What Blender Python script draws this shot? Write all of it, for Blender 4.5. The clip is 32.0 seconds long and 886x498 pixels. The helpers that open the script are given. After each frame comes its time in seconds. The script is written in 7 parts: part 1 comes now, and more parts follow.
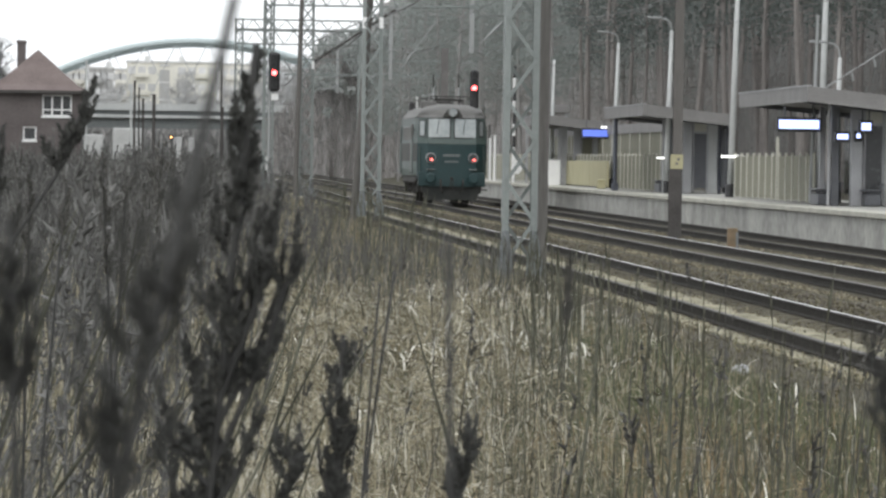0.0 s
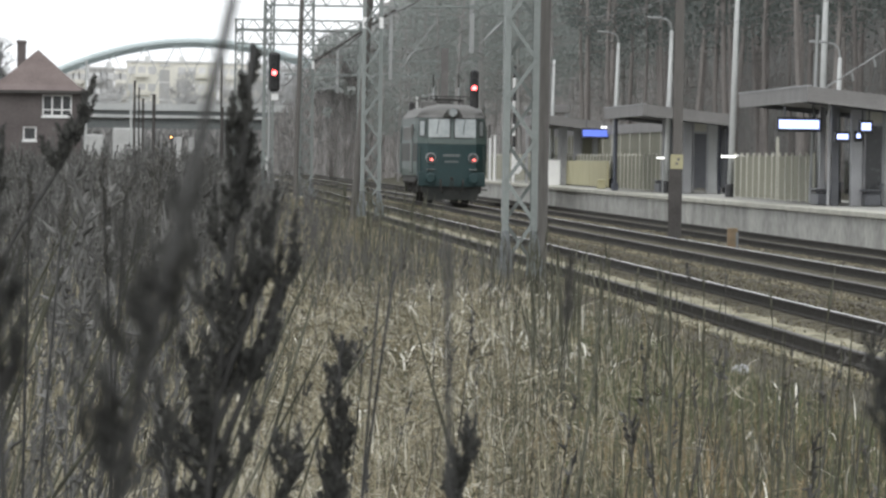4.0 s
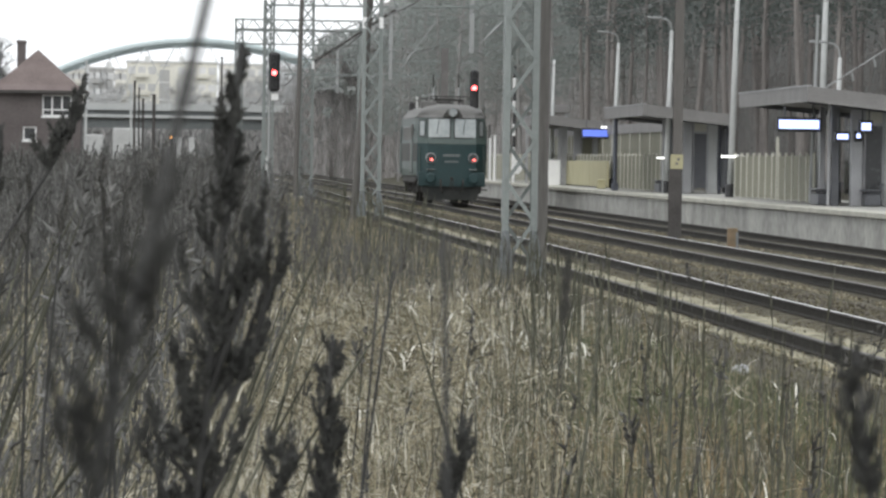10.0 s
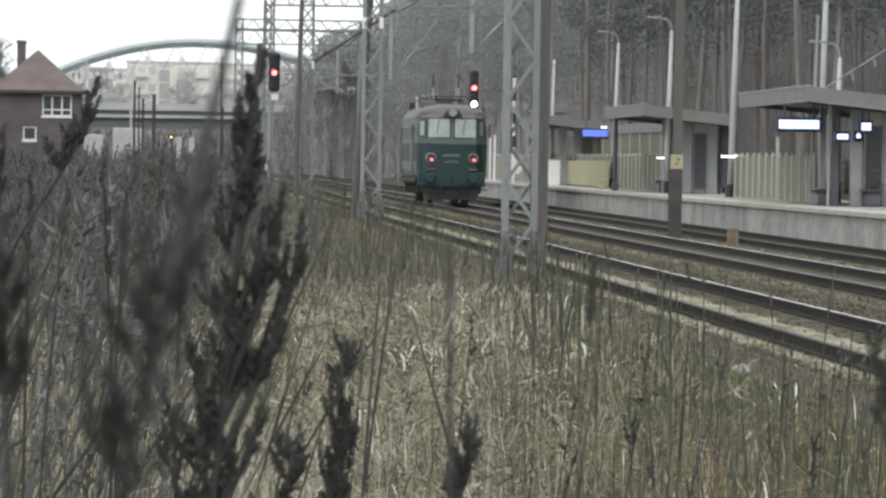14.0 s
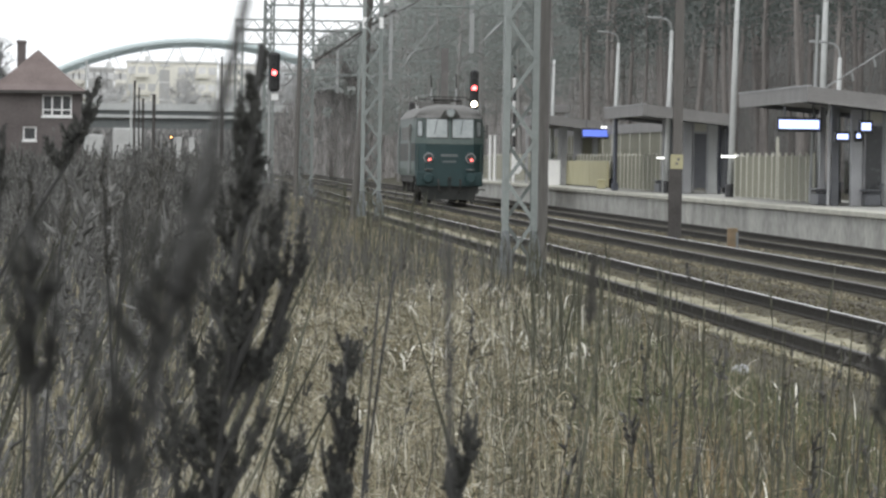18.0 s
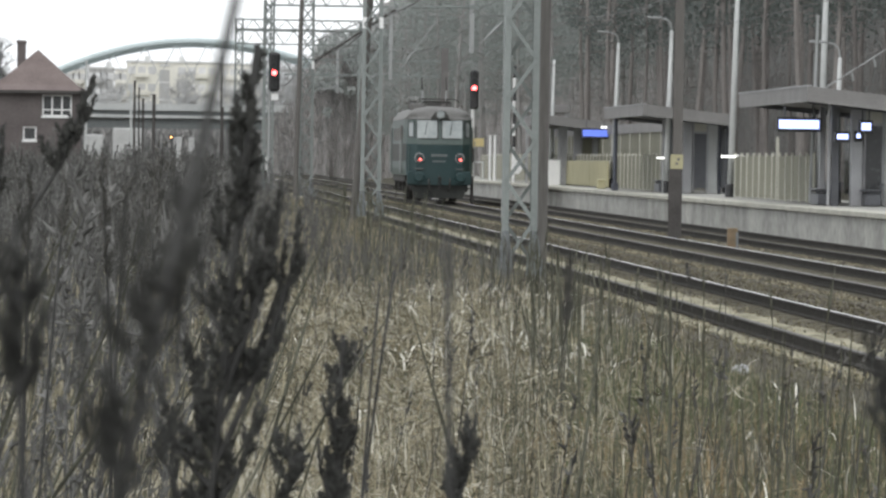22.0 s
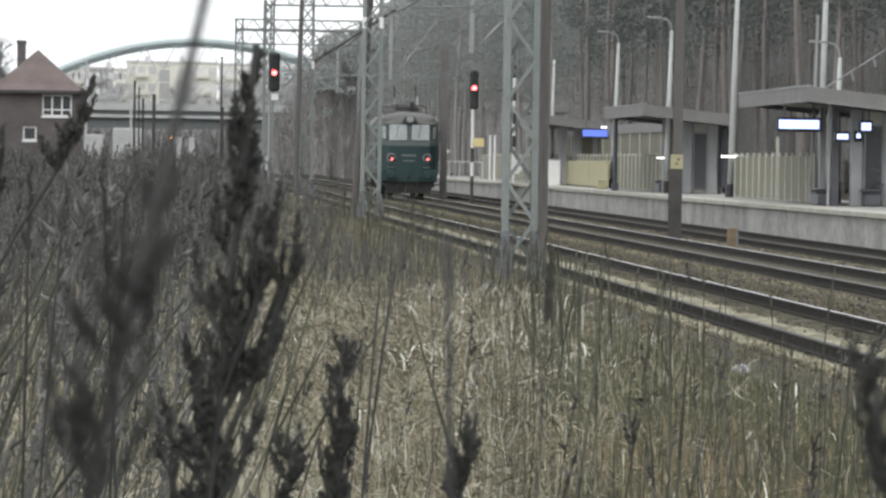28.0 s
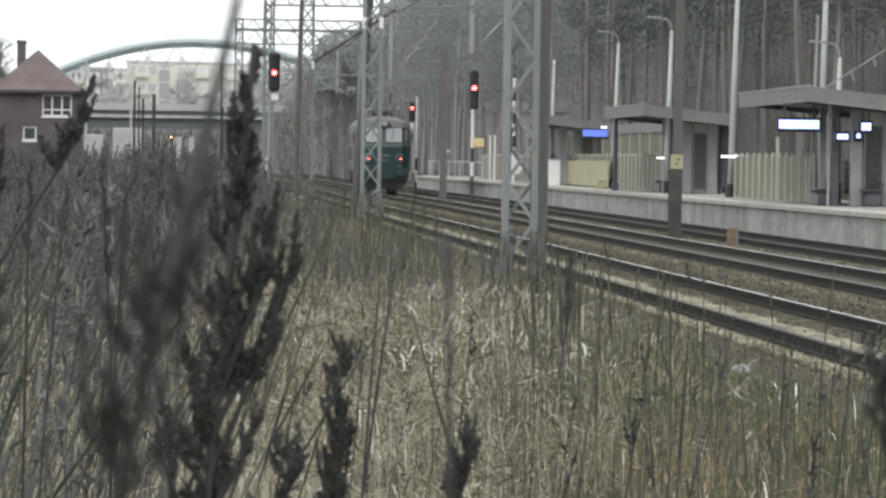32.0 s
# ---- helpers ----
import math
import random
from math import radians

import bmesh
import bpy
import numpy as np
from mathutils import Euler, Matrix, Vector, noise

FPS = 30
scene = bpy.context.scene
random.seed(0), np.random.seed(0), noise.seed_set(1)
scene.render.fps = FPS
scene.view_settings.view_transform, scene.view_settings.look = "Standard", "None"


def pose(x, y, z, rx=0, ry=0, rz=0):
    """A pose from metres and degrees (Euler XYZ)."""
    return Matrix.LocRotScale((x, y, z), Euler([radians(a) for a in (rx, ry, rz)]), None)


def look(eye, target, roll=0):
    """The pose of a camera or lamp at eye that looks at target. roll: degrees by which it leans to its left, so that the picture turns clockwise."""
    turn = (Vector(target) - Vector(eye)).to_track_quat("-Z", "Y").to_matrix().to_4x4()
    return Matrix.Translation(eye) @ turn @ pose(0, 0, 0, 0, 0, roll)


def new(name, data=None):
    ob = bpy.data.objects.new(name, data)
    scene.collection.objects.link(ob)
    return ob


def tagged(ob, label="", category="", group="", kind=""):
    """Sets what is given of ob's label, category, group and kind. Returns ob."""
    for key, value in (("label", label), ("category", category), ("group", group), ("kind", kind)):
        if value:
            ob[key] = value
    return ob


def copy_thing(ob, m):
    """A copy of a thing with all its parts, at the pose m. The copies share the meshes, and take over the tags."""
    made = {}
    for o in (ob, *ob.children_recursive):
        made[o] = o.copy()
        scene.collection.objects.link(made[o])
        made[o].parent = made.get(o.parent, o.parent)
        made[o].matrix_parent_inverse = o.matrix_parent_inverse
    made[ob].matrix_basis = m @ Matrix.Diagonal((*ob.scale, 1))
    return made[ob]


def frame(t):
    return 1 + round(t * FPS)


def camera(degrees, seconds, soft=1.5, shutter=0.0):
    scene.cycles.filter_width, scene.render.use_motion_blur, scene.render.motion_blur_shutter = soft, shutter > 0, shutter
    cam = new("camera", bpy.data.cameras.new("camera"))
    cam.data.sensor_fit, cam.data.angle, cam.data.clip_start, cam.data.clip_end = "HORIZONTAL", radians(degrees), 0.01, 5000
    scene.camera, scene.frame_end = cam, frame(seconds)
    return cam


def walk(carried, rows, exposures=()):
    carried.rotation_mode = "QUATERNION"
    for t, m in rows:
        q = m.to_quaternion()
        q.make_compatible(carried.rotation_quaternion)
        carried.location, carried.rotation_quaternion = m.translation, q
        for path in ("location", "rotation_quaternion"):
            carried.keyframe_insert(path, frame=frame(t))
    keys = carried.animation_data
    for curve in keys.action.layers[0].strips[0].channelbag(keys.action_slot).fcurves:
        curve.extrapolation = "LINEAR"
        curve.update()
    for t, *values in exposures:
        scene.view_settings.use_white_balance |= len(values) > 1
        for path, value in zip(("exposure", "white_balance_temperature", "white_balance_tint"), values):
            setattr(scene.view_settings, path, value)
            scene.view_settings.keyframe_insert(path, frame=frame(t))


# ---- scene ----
# A disused-looking station throat under an overcast sky: metres, z = 0 on the rail heads,
# y runs along the straight tracks away from the camera, x across them to the platform side.
TRACK_1, TRACK_2, TRACK_3 = 7.42, 11.28, 14.6
EDGE = 16.5            # platform edge
DECK = 0.7             # platform height above the rail heads

# ---- camera ----
cam = camera(10.0, 32.0, soft=2.6)
EYE = Vector((0.0, 0.0, 1.8))
VIEW = look(EYE, EYE + Vector((5.337, 99.842, -1.763)), 0.86)
walk(cam, [(0.0, VIEW), (32.0, VIEW)], exposures=[(0.0, 0.59), (32.0, 0.59)])
cam.data.dof.use_dof = True
cam.data.dof.focus_distance = 60.0
cam.data.dof.aperture_fstop = 80.0

# ---- light ----
world = bpy.data.worlds.new("overcast_sky")
scene.world = world
world.use_nodes = True
wn = world.node_tree
wn.nodes.clear()
sky = wn.nodes.new("ShaderNodeTexSky")
sky.sky_type = "NISHITA"
sky.sun_disc = False
sky.sun_elevation, sky.sun_rotation = radians(45), radians(200)
sky.air_density, sky.dust_density, sky.ozone_density = 1.0, 2.0, 1.0
grey = wn.nodes.new("ShaderNodeHueSaturation")
grey.inputs["Saturation"].default_value = 0.12
back = wn.nodes.new("ShaderNodeBackground")
back.inputs["Strength"].default_value = 0.11
wout = wn.nodes.new("ShaderNodeOutputWorld")
cloud = wn.nodes.new("ShaderNodeMix")
cloud.data_type = "RGBA"
cloud.inputs["Factor"].default_value = 0.8
cloud.inputs["B"].default_value = (8.6, 8.9, 9.2, 1.0)
wn.links.new(sky.outputs[0], grey.inputs["Color"])
wn.links.new(grey.outputs[0], cloud.inputs["A"])
wn.links.new(cloud.outputs["Result"], back.inputs["Color"])
wn.links.new(back.outputs[0], wout.inputs["Surface"])
sun = new("sun", bpy.data.lights.new("sun", "SUN"))
sun.data.energy, sun.data.angle, sun.data.color = 0.5, radians(40), (1.0, 0.97, 0.93)
sun.matrix_basis = look((0, 0, 50), (14, 40, 0))


# ---- materials ----
def mat(name, c1, c2, rough=0.8, scale=4.0, fine=40.0, bump=0.3, depth=0.01, metal=0.0, stretch=(1, 1, 1), vary=0.0, island=False, sat=0.62, laid=False):
    """Two colours mixed by a broad and a fine noise, with relief; vary: spread of lightness from piece to piece; laid: the pattern runs on over fixed pieces."""
    c1, c2 = ([sum(c) / 3 + (v - sum(c) / 3) * sat for v in c] for c in (c1, c2))
    m = bpy.data.materials.new(name)
    m.use_nodes = True
    t = m.node_tree
    n, l = t.nodes, t.links
    b = n["Principled BSDF"]
    co = n.new("ShaderNodeTexCoord")
    mp = n.new("ShaderNodeMapping")
    mp.inputs["Scale"].default_value = stretch
    l.new(n.new("ShaderNodeNewGeometry").outputs["Position"] if laid else co.outputs["Object"], mp.inputs["Vector"])
    n1, n2 = n.new("ShaderNodeTexNoise"), n.new("ShaderNodeTexNoise")
    for k, s, d in ((n1, scale, 4.0), (n2, fine, 6.0)):
        k.inputs["Scale"].default_value, k.inputs["Detail"].default_value = s, d
        l.new(mp.outputs[0], k.inputs["Vector"])
    add = n.new("ShaderNodeMath")
    add.operation = "ADD"
    l.new(n1.outputs["Fac"], add.inputs[0])
    l.new(n2.outputs["Fac"], add.inputs[1])
    ramp = n.new("ShaderNodeMapRange")
    ramp.inputs["From Min"].default_value, ramp.inputs["From Max"].default_value = 0.7, 1.3
    l.new(add.outputs[0], ramp.inputs["Value"])
    mix = n.new("ShaderNodeMix")
    mix.data_type = "RGBA"
    mix.inputs["A"].default_value, mix.inputs["B"].default_value = (*c1, 1), (*c2, 1)
    l.new(ramp.outputs[0], mix.inputs["Factor"])
    col = mix.outputs["Result"]
    if vary:
        src = n.new("ShaderNodeNewGeometry").outputs["Random Per Island"] if island else n.new("ShaderNodeObjectInfo").outputs["Random"]
        rng = n.new("ShaderNodeMapRange")
        rng.inputs["To Min"].default_value, rng.inputs["To Max"].default_value = 1 - vary, 1 + vary
        l.new(src, rng.inputs["Value"])
        hsv = n.new("ShaderNodeHueSaturation")
        l.new(rng.outputs[0], hsv.inputs["Value"])
        l.new(col, hsv.inputs["Color"])
        col = hsv.outputs[0]
    l.new(col, b.inputs["Base Color"])
    rr = n.new("ShaderNodeMapRange")
    rr.inputs["To Min"].default_value, rr.inputs["To Max"].default_value = max(0.02, rough - 0.1), min(1, rough + 0.1)
    l.new(n2.outputs["Fac"], rr.inputs["Value"])
    l.new(rr.outputs[0], b.inputs["Roughness"])
    b.inputs["Metallic"].default_value = metal
    if bump:
        bp = n.new("ShaderNodeBump")
        bp.inputs["Strength"].default_value, bp.inputs["Distance"].default_value = bump, depth
        l.new(n2.outputs["Fac"], bp.inputs["Height"])
        l.new(bp.outputs[0], b.inputs["Normal"])
    return m


def let_light_through(m, share):
    """Thin leaves: part of the light passes to their far side."""
    t = m.node_tree
    b, out = t.nodes["Principled BSDF"], t.nodes["Material Output"]
    tr, mx = t.nodes.new("ShaderNodeBsdfTranslucent"), t.nodes.new("ShaderNodeMixShader")
    mx.inputs[0].default_value = share
    t.links.new(b.inputs["Base Color"].links[0].from_socket, tr.inputs["Color"])
    t.links.new(b.outputs[0], mx.inputs[1])
    t.links.new(tr.outputs[0], mx.inputs[2])
    t.links.new(mx.outputs[0], out.inputs["Surface"])


def lamp_mat(name, colour, strength):
    m = bpy.data.materials.new(name)
    m.use_nodes = True
    b = m.node_tree.nodes["Principled BSDF"]
    b.inputs["Base Color"].default_value = (*[c * 0.5 for c in colour], 1)
    b.inputs["Emission Color"].default_value = (*colour, 1)
    b.inputs["Emission Strength"].default_value = strength
    return m


GROUND = mat("meadow_soil", (0.055, 0.05, 0.032), (0.125, 0.115, 0.072), 0.95, 0.4, 7.0, 0.8, 0.05)
BALLAST = mat("ballast", (0.07, 0.064, 0.048), (0.165, 0.15, 0.115), 0.95, 1.2, 22.0, 1.0, 0.05, sat=0.9)
STONE = mat("ballast_stone", (0.06, 0.054, 0.046), (0.15, 0.135, 0.11), 0.9, 6.0, 30.0, 0.5, 0.01, vary=0.35, island=True, sat=0.9)
SLEEPER = mat("concrete_sleeper", (0.085, 0.078, 0.06), (0.155, 0.142, 0.11), 0.9, 5.0, 40.0, 0.6, vary=0.2, sat=0.95, laid=True)
RAIL = mat("rusty_rail", (0.024, 0.021, 0.017), (0.05, 0.044, 0.036), 0.8, 3.0, 50.0, 0.3)
RAILTOP = mat("worn_rail_head", (0.92, 0.92, 0.92), (0.97, 0.97, 0.97), 0.5, 2.0, 30.0, 0.0, metal=1.0)
CONCRETE = mat("platform_concrete", (0.20, 0.20, 0.183), (0.44, 0.437, 0.405), 0.9, 0.7, 4.5, 0.3, 0.01, stretch=(1, 0.8, 0.9), vary=0.05, sat=0.9, laid=True)
COPING = mat("pale_coping", (0.34, 0.33, 0.28), (0.47, 0.455, 0.395), 0.85, 1.5, 20.0, 0.2, vary=0.08, sat=0.9, laid=True)
PAVING = mat("grey_paving", (0.25, 0.248, 0.225), (0.33, 0.327, 0.30), 0.9, 1.0, 15.0, 0.3, sat=0.9)
FENCE = mat("olive_fence_panel", (0.15, 0.146, 0.102), (0.205, 0.198, 0.14), 0.7, 1.0, 12.0, 0.1, vary=0.12, sat=0.9)
FENCEPOST = mat("pale_fence_post", (0.42, 0.41, 0.34), (0.54, 0.525, 0.44), 0.7, 2.0, 20.0, 0.1, sat=0.8)
YELLOW_PANEL = mat("yellow_panel", (0.35, 0.325, 0.195), (0.43, 0.40, 0.25), 0.7, 1.0, 12.0, 0.1, sat=1.0)
ROOFING = mat("grey_fascia", (0.165, 0.157, 0.152), (0.245, 0.234, 0.225), 0.6, 1.0, 20.0, 0.1)
SHELTER_STEEL = mat("dark_shelter_steel", (0.07, 0.075, 0.09), (0.11, 0.115, 0.13), 0.5, 3.0, 30.0, 0.1)
COLUMN = mat("pale_column", (0.31, 0.315, 0.33), (0.40, 0.405, 0.42), 0.6, 2.0, 20.0, 0.1)
GALV = mat("galvanised_steel", (0.27, 0.285, 0.28), (0.36, 0.375, 0.37), 0.55, 2.0, 40.0, 0.15, metal=0.15)
MASTPAINT = mat("green_grey_mast_paint", (0.165, 0.20, 0.19), (0.245, 0.28, 0.265), 0.6, 1.5, 30.0, 0.2, vary=0.06)
DARKMAST = mat("dark_weathered_mast", (0.062, 0.056, 0.052), (0.105, 0.096, 0.09), 0.85, 2.0, 25.0, 0.4)
GREYSTEEL = mat("weathered_grey_steel", (0.13, 0.12, 0.114), (0.185, 0.172, 0.164), 0.85, 2.0, 25.0, 0.3)
POLEWOOD = mat("weathered_pole", (0.10, 0.09, 0.08), (0.17, 0.155, 0.14), 0.9, 2.0, 25.0, 0.6, stretch=(1, 1, 0.1))
WHITE = mat("white_paint", (0.70, 0.70, 0.69), (0.80, 0.80, 0.79), 0.5, 3.0, 30.0, 0.1)
BLACK = mat("black_paint", (0.015, 0.015, 0.017), (0.035, 0.035, 0.037), 0.5, 3.0, 30.0, 0.1)
SIGNYEL = mat("yellow_plate", (0.68, 0.54, 0.22), (0.8, 0.66, 0.32), 0.5, 3.0, 30.0, 0.1, sat=0.9)
OCHRE = mat("ochre_post_paint", (0.13, 0.095, 0.055), (0.235, 0.165, 0.095), 0.8, 6.0, 40.0, 0.4, sat=0.9)
FOUNDATION = mat("peeling_concrete", (0.09, 0.105, 0.11), (0.21, 0.235, 0.245), 0.9, 6.0, 30.0, 0.5, 0.02)
GREEN_D = mat("dark_green_paint", (0.009, 0.032, 0.034), (0.016, 0.048, 0.050), 0.42, 0.8, 18.0, 0.08, sat=0.95)
GREEN_L = mat("faded_green_paint", (0.045, 0.078, 0.07), (0.082, 0.12, 0.107), 0.5, 0.9, 14.0, 0.08, sat=0.75)
SIDEGRIME = mat("brown_grimed_green", (0.035, 0.042, 0.038), (0.075, 0.07, 0.06), 0.7, 0.9, 12.0, 0.1)
PLOUGH = mat("grimed_plough_paint", (0.02, 0.028, 0.027), (0.05, 0.05, 0.045), 0.8, 2.0, 20.0, 0.2)
LOCOROOF = mat("grimy_roof_paint", (0.10, 0.097, 0.09), (0.175, 0.17, 0.158), 0.7, 1.2, 16.0, 0.2)
UNDER = mat("grimy_running_gear", (0.022, 0.021, 0.02), (0.06, 0.054, 0.047), 0.8, 4.0, 40.0, 0.4)
# pane colour lifted towards the wall's, to put haze over distance into it
HAZEPANE = mat("far_window", (0.52, 0.52, 0.52), (0.64, 0.64, 0.63), 0.3, 1.5, 8.0, 0.0, vary=0.2)
# pale base colour carries the sky's reflection; the actual mirroring is weak
GLASS = mat("cab_glass", (0.24, 0.28, 0.28), (0.34, 0.38, 0.37), 0.12, 1.5, 8.0, 0.0, metal=0.3)
DARKGLASS = mat("dark_glass", (0.036, 0.039, 0.042), (0.056, 0.06, 0.063), 0.25, 1.5, 8.0, 0.0)
CHROME = mat("lamp_rim", (0.2, 0.21, 0.21), (0.28, 0.29, 0.29), 0.4, 5.0, 40.0, 0.0, metal=0.5)
BRICK = mat("red_brown_brick", (0.10, 0.078, 0.076), (0.15, 0.122, 0.118), 0.9, 0.8, 6.0, 0.4, 0.02)
TILEROOF = mat("red_roof_tiles", (0.125, 0.092, 0.085), (0.19, 0.145, 0.135), 0.85, 0.8, 8.0, 0.4, 0.02, vary=0.06, sat=0.8)
# the arch's blue-grey, lightened so that the colour carries some haze
ARCHBLUE = mat("blue_grey_arch_paint", (0.44, 0.53, 0.54), (0.52, 0.61, 0.62), 0.5, 0.3, 4.0, 0.1, sat=0.8)
DECKGREY = mat("bridge_concrete", (0.36, 0.38, 0.39), (0.46, 0.48, 0.48), 0.85, 0.2, 3.0, 0.1)
DECKDARK = mat("bridge_girder_paint", (0.12, 0.14, 0.14), (0.17, 0.19, 0.19), 0.7, 0.3, 4.0, 0.1)
RENDERED = mat("cream_render", (0.66, 0.63, 0.55), (0.76, 0.73, 0.64), 0.9, 0.15, 2.0, 0.1)
RENDERED_G = mat("grey_render", (0.55, 0.55, 0.53), (0.64, 0.64, 0.62), 0.9, 0.15, 2.0, 0.1)
PINEBARK = mat("pine_bark", (0.185, 0.16, 0.145), (0.26, 0.228, 0.208), 0.95, 1.5, 12.0, 0.3, 0.02, stretch=(1, 1, 0.25), vary=0.15, sat=0.6)
NEEDLES = mat("pine_needles", (0.085, 0.112, 0.10), (0.13, 0.158, 0.142), 0.8, 0.6, 4.0, 0.0, vary=0.15, island=True)
# next four: haze over distance is put into the tree colours
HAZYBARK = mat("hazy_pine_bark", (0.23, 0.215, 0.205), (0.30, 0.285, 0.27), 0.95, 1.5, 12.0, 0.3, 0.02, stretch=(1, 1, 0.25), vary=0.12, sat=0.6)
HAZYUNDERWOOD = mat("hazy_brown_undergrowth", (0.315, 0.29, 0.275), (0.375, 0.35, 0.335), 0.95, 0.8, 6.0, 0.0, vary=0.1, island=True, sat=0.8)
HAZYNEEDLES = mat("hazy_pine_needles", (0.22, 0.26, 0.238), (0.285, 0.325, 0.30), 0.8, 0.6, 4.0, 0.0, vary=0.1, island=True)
FARHAZYNEEDLES = mat("far_hazy_needles", (0.33, 0.365, 0.345), (0.40, 0.435, 0.41), 0.8, 0.6, 4.0, 0.0, vary=0.1, island=True)
SCRUB = mat("bare_scrub", (0.15, 0.156, 0.152), (0.215, 0.222, 0.213), 0.95, 0.8, 6.0, 0.0, vary=0.15, island=True)
UNDERWOOD = mat("brown_undergrowth", (0.15, 0.138, 0.13), (0.20, 0.186, 0.175), 0.95, 0.8, 6.0, 0.0, vary=0.12, island=True, sat=0.8)
# shaded depth between the trunks, put into the colour of one backdrop sheet
SHADEDWOOD = mat("deep_woods", (0.125, 0.138, 0.132), (0.205, 0.205, 0.195), 0.98, 0.12, 1.5, 0.0, 0.2, stretch=(1, 1, 0.35), sat=0.9)
# these two are also paled, so that the colour carries haze
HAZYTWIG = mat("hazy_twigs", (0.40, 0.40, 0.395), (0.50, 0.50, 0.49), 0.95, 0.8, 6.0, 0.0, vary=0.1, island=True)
HAZYWOOD = mat("far_woods", (0.325, 0.30, 0.285), (0.385, 0.36, 0.345), 0.98, 0.25, 3.0, 0.2, 0.2, stretch=(1, 1, 0.15))
GRASS = mat("dry_grass", (0.105, 0.093, 0.06), (0.35, 0.315, 0.222), 0.85, 0.7, 5.0, 0.0, vary=0.75, island=True, sat=1.0)
GRASSGREEN = mat("winter_green_grass", (0.085, 0.10, 0.045), (0.155, 0.17, 0.08), 0.85, 0.5, 3.0, 0.0, vary=0.4, island=True, sat=0.85)
STRAW = mat("bleached_straw", (0.36, 0.335, 0.26), (0.60, 0.565, 0.46), 0.8, 0.7, 5.0, 0.0, vary=0.4, island=True, sat=0.9)
BLEACHED = mat("bleached_leaf", (0.55, 0.53, 0.45), (0.74, 0.72, 0.63), 0.75, 0.7, 5.0, 0.0, vary=0.3, island=True, sat=0.9)
TURF = mat("olive_turf", (0.085, 0.082, 0.045), (0.165, 0.15, 0.085), 0.9, 0.7, 5.0, 0.0, vary=0.4, island=True, sat=0.9)
WEED = mat("dead_weed", (0.075, 0.074, 0.068), (0.185, 0.18, 0.162), 0.95, 1.5, 9.0, 0.0, vary=0.4, island=True, sat=0.45)
CESS = mat("brown_moss", (0.10, 0.09, 0.058), (0.175, 0.155, 0.10), 0.95, 0.9, 6.0, 0.0, vary=0.22, island=True, sat=0.95)
DULLTOP = mat("dull_rail_head", (0.065, 0.06, 0.056), (0.115, 0.108, 0.10), 0.75, 2.0, 30.0, 0.1, metal=0.1)
DARKWEED = mat("dark_dead_weed", (0.06, 0.058, 0.05), (0.12, 0.115, 0.10), 0.95, 1.5, 9.0, 0.0, vary=0.5, island=True)
MUGWORT = mat("dead_mugwort", (0.024, 0.025, 0.022), (0.072, 0.072, 0.063), 0.9, 40.0, 300.0, 0.2, 0.001, vary=0.4, island=True)
MUGSTEM = mat("dead_mugwort_stem", (0.020, 0.020, 0.019), (0.05, 0.049, 0.045), 0.85, 30.0, 200.0, 0.3, 0.001)
BLUESTEEL = mat("dark_blue_steel", (0.06, 0.07, 0.10), (0.09, 0.10, 0.14), 0.5, 3.0, 30.0, 0.1)
NUMBERS = mat("worn_number_paint", (0.10, 0.125, 0.125), (0.15, 0.175, 0.17), 0.6, 3.0, 30.0, 0.0)
TRUCKPAINT = mat("dirty_white_paint", (0.36, 0.365, 0.36), (0.52, 0.525, 0.51), 0.6, 0.8, 6.0, 0.1)
GREYWEED = mat("olive_grey_weed", (0.068, 0.069, 0.051), (0.13, 0.131, 0.099), 0.95, 1.5, 9.0, 0.0, vary=0.4, island=True, sat=0.9)
LAMPPOLE = mat("pale_lamp_post", (0.42, 0.44, 0.43), (0.54, 0.56, 0.55), 0.6, 2.0, 30.0, 0.1)
RENDERED_Y = mat("pale_yellow_render", (0.66, 0.64, 0.55), (0.75, 0.73, 0.64), 0.9, 0.15, 2.0, 0.1, sat=0.8)
RENDERED_B = mat("grey_brown_render", (0.36, 0.355, 0.34), (0.44, 0.435, 0.415), 0.9, 0.15, 2.0, 0.1)
DECKPALE = mat("pale_bridge_concrete", (0.40, 0.42, 0.415), (0.50, 0.52, 0.51), 0.85, 0.2, 3.0, 0.1)
MIDTOP = mat("half_worn_rail_head", (0.26, 0.255, 0.25), (0.36, 0.355, 0.35), 0.65, 2.0, 30.0, 0.05, metal=0.9)
SAND = mat("pale_sandy_shoulder", (0.085, 0.082, 0.05), (0.43, 0.40, 0.30), 0.95, 0.8, 7.0, 0.8, 0.03, sat=1.0)
RUSTGRASS = mat("rusty_dead_grass", (0.20, 0.145, 0.075), (0.37, 0.28, 0.16), 0.85, 0.7, 5.0, 0.0, vary=0.4, island=True, sat=0.95)
PLASTIC = mat("white_plastic_film", (0.40, 0.41, 0.42), (0.58, 0.59, 0.60), 0.4, 8.0, 40.0, 0.3, 0.01)
WIRE = mat("dark_wire", (0.07, 0.07, 0.07), (0.11, 0.11, 0.11), 0.6, 3.0, 30.0, 0.0)
for leafy, share in ((NEEDLES, 0.25), (HAZYNEEDLES, 0.4), (FARHAZYNEEDLES, 0.4), (GRASS, 0.25), (STRAW, 0.25), (GRASSGREEN, 0.3), (RUSTGRASS, 0.25)):
    let_light_through(leafy, share)
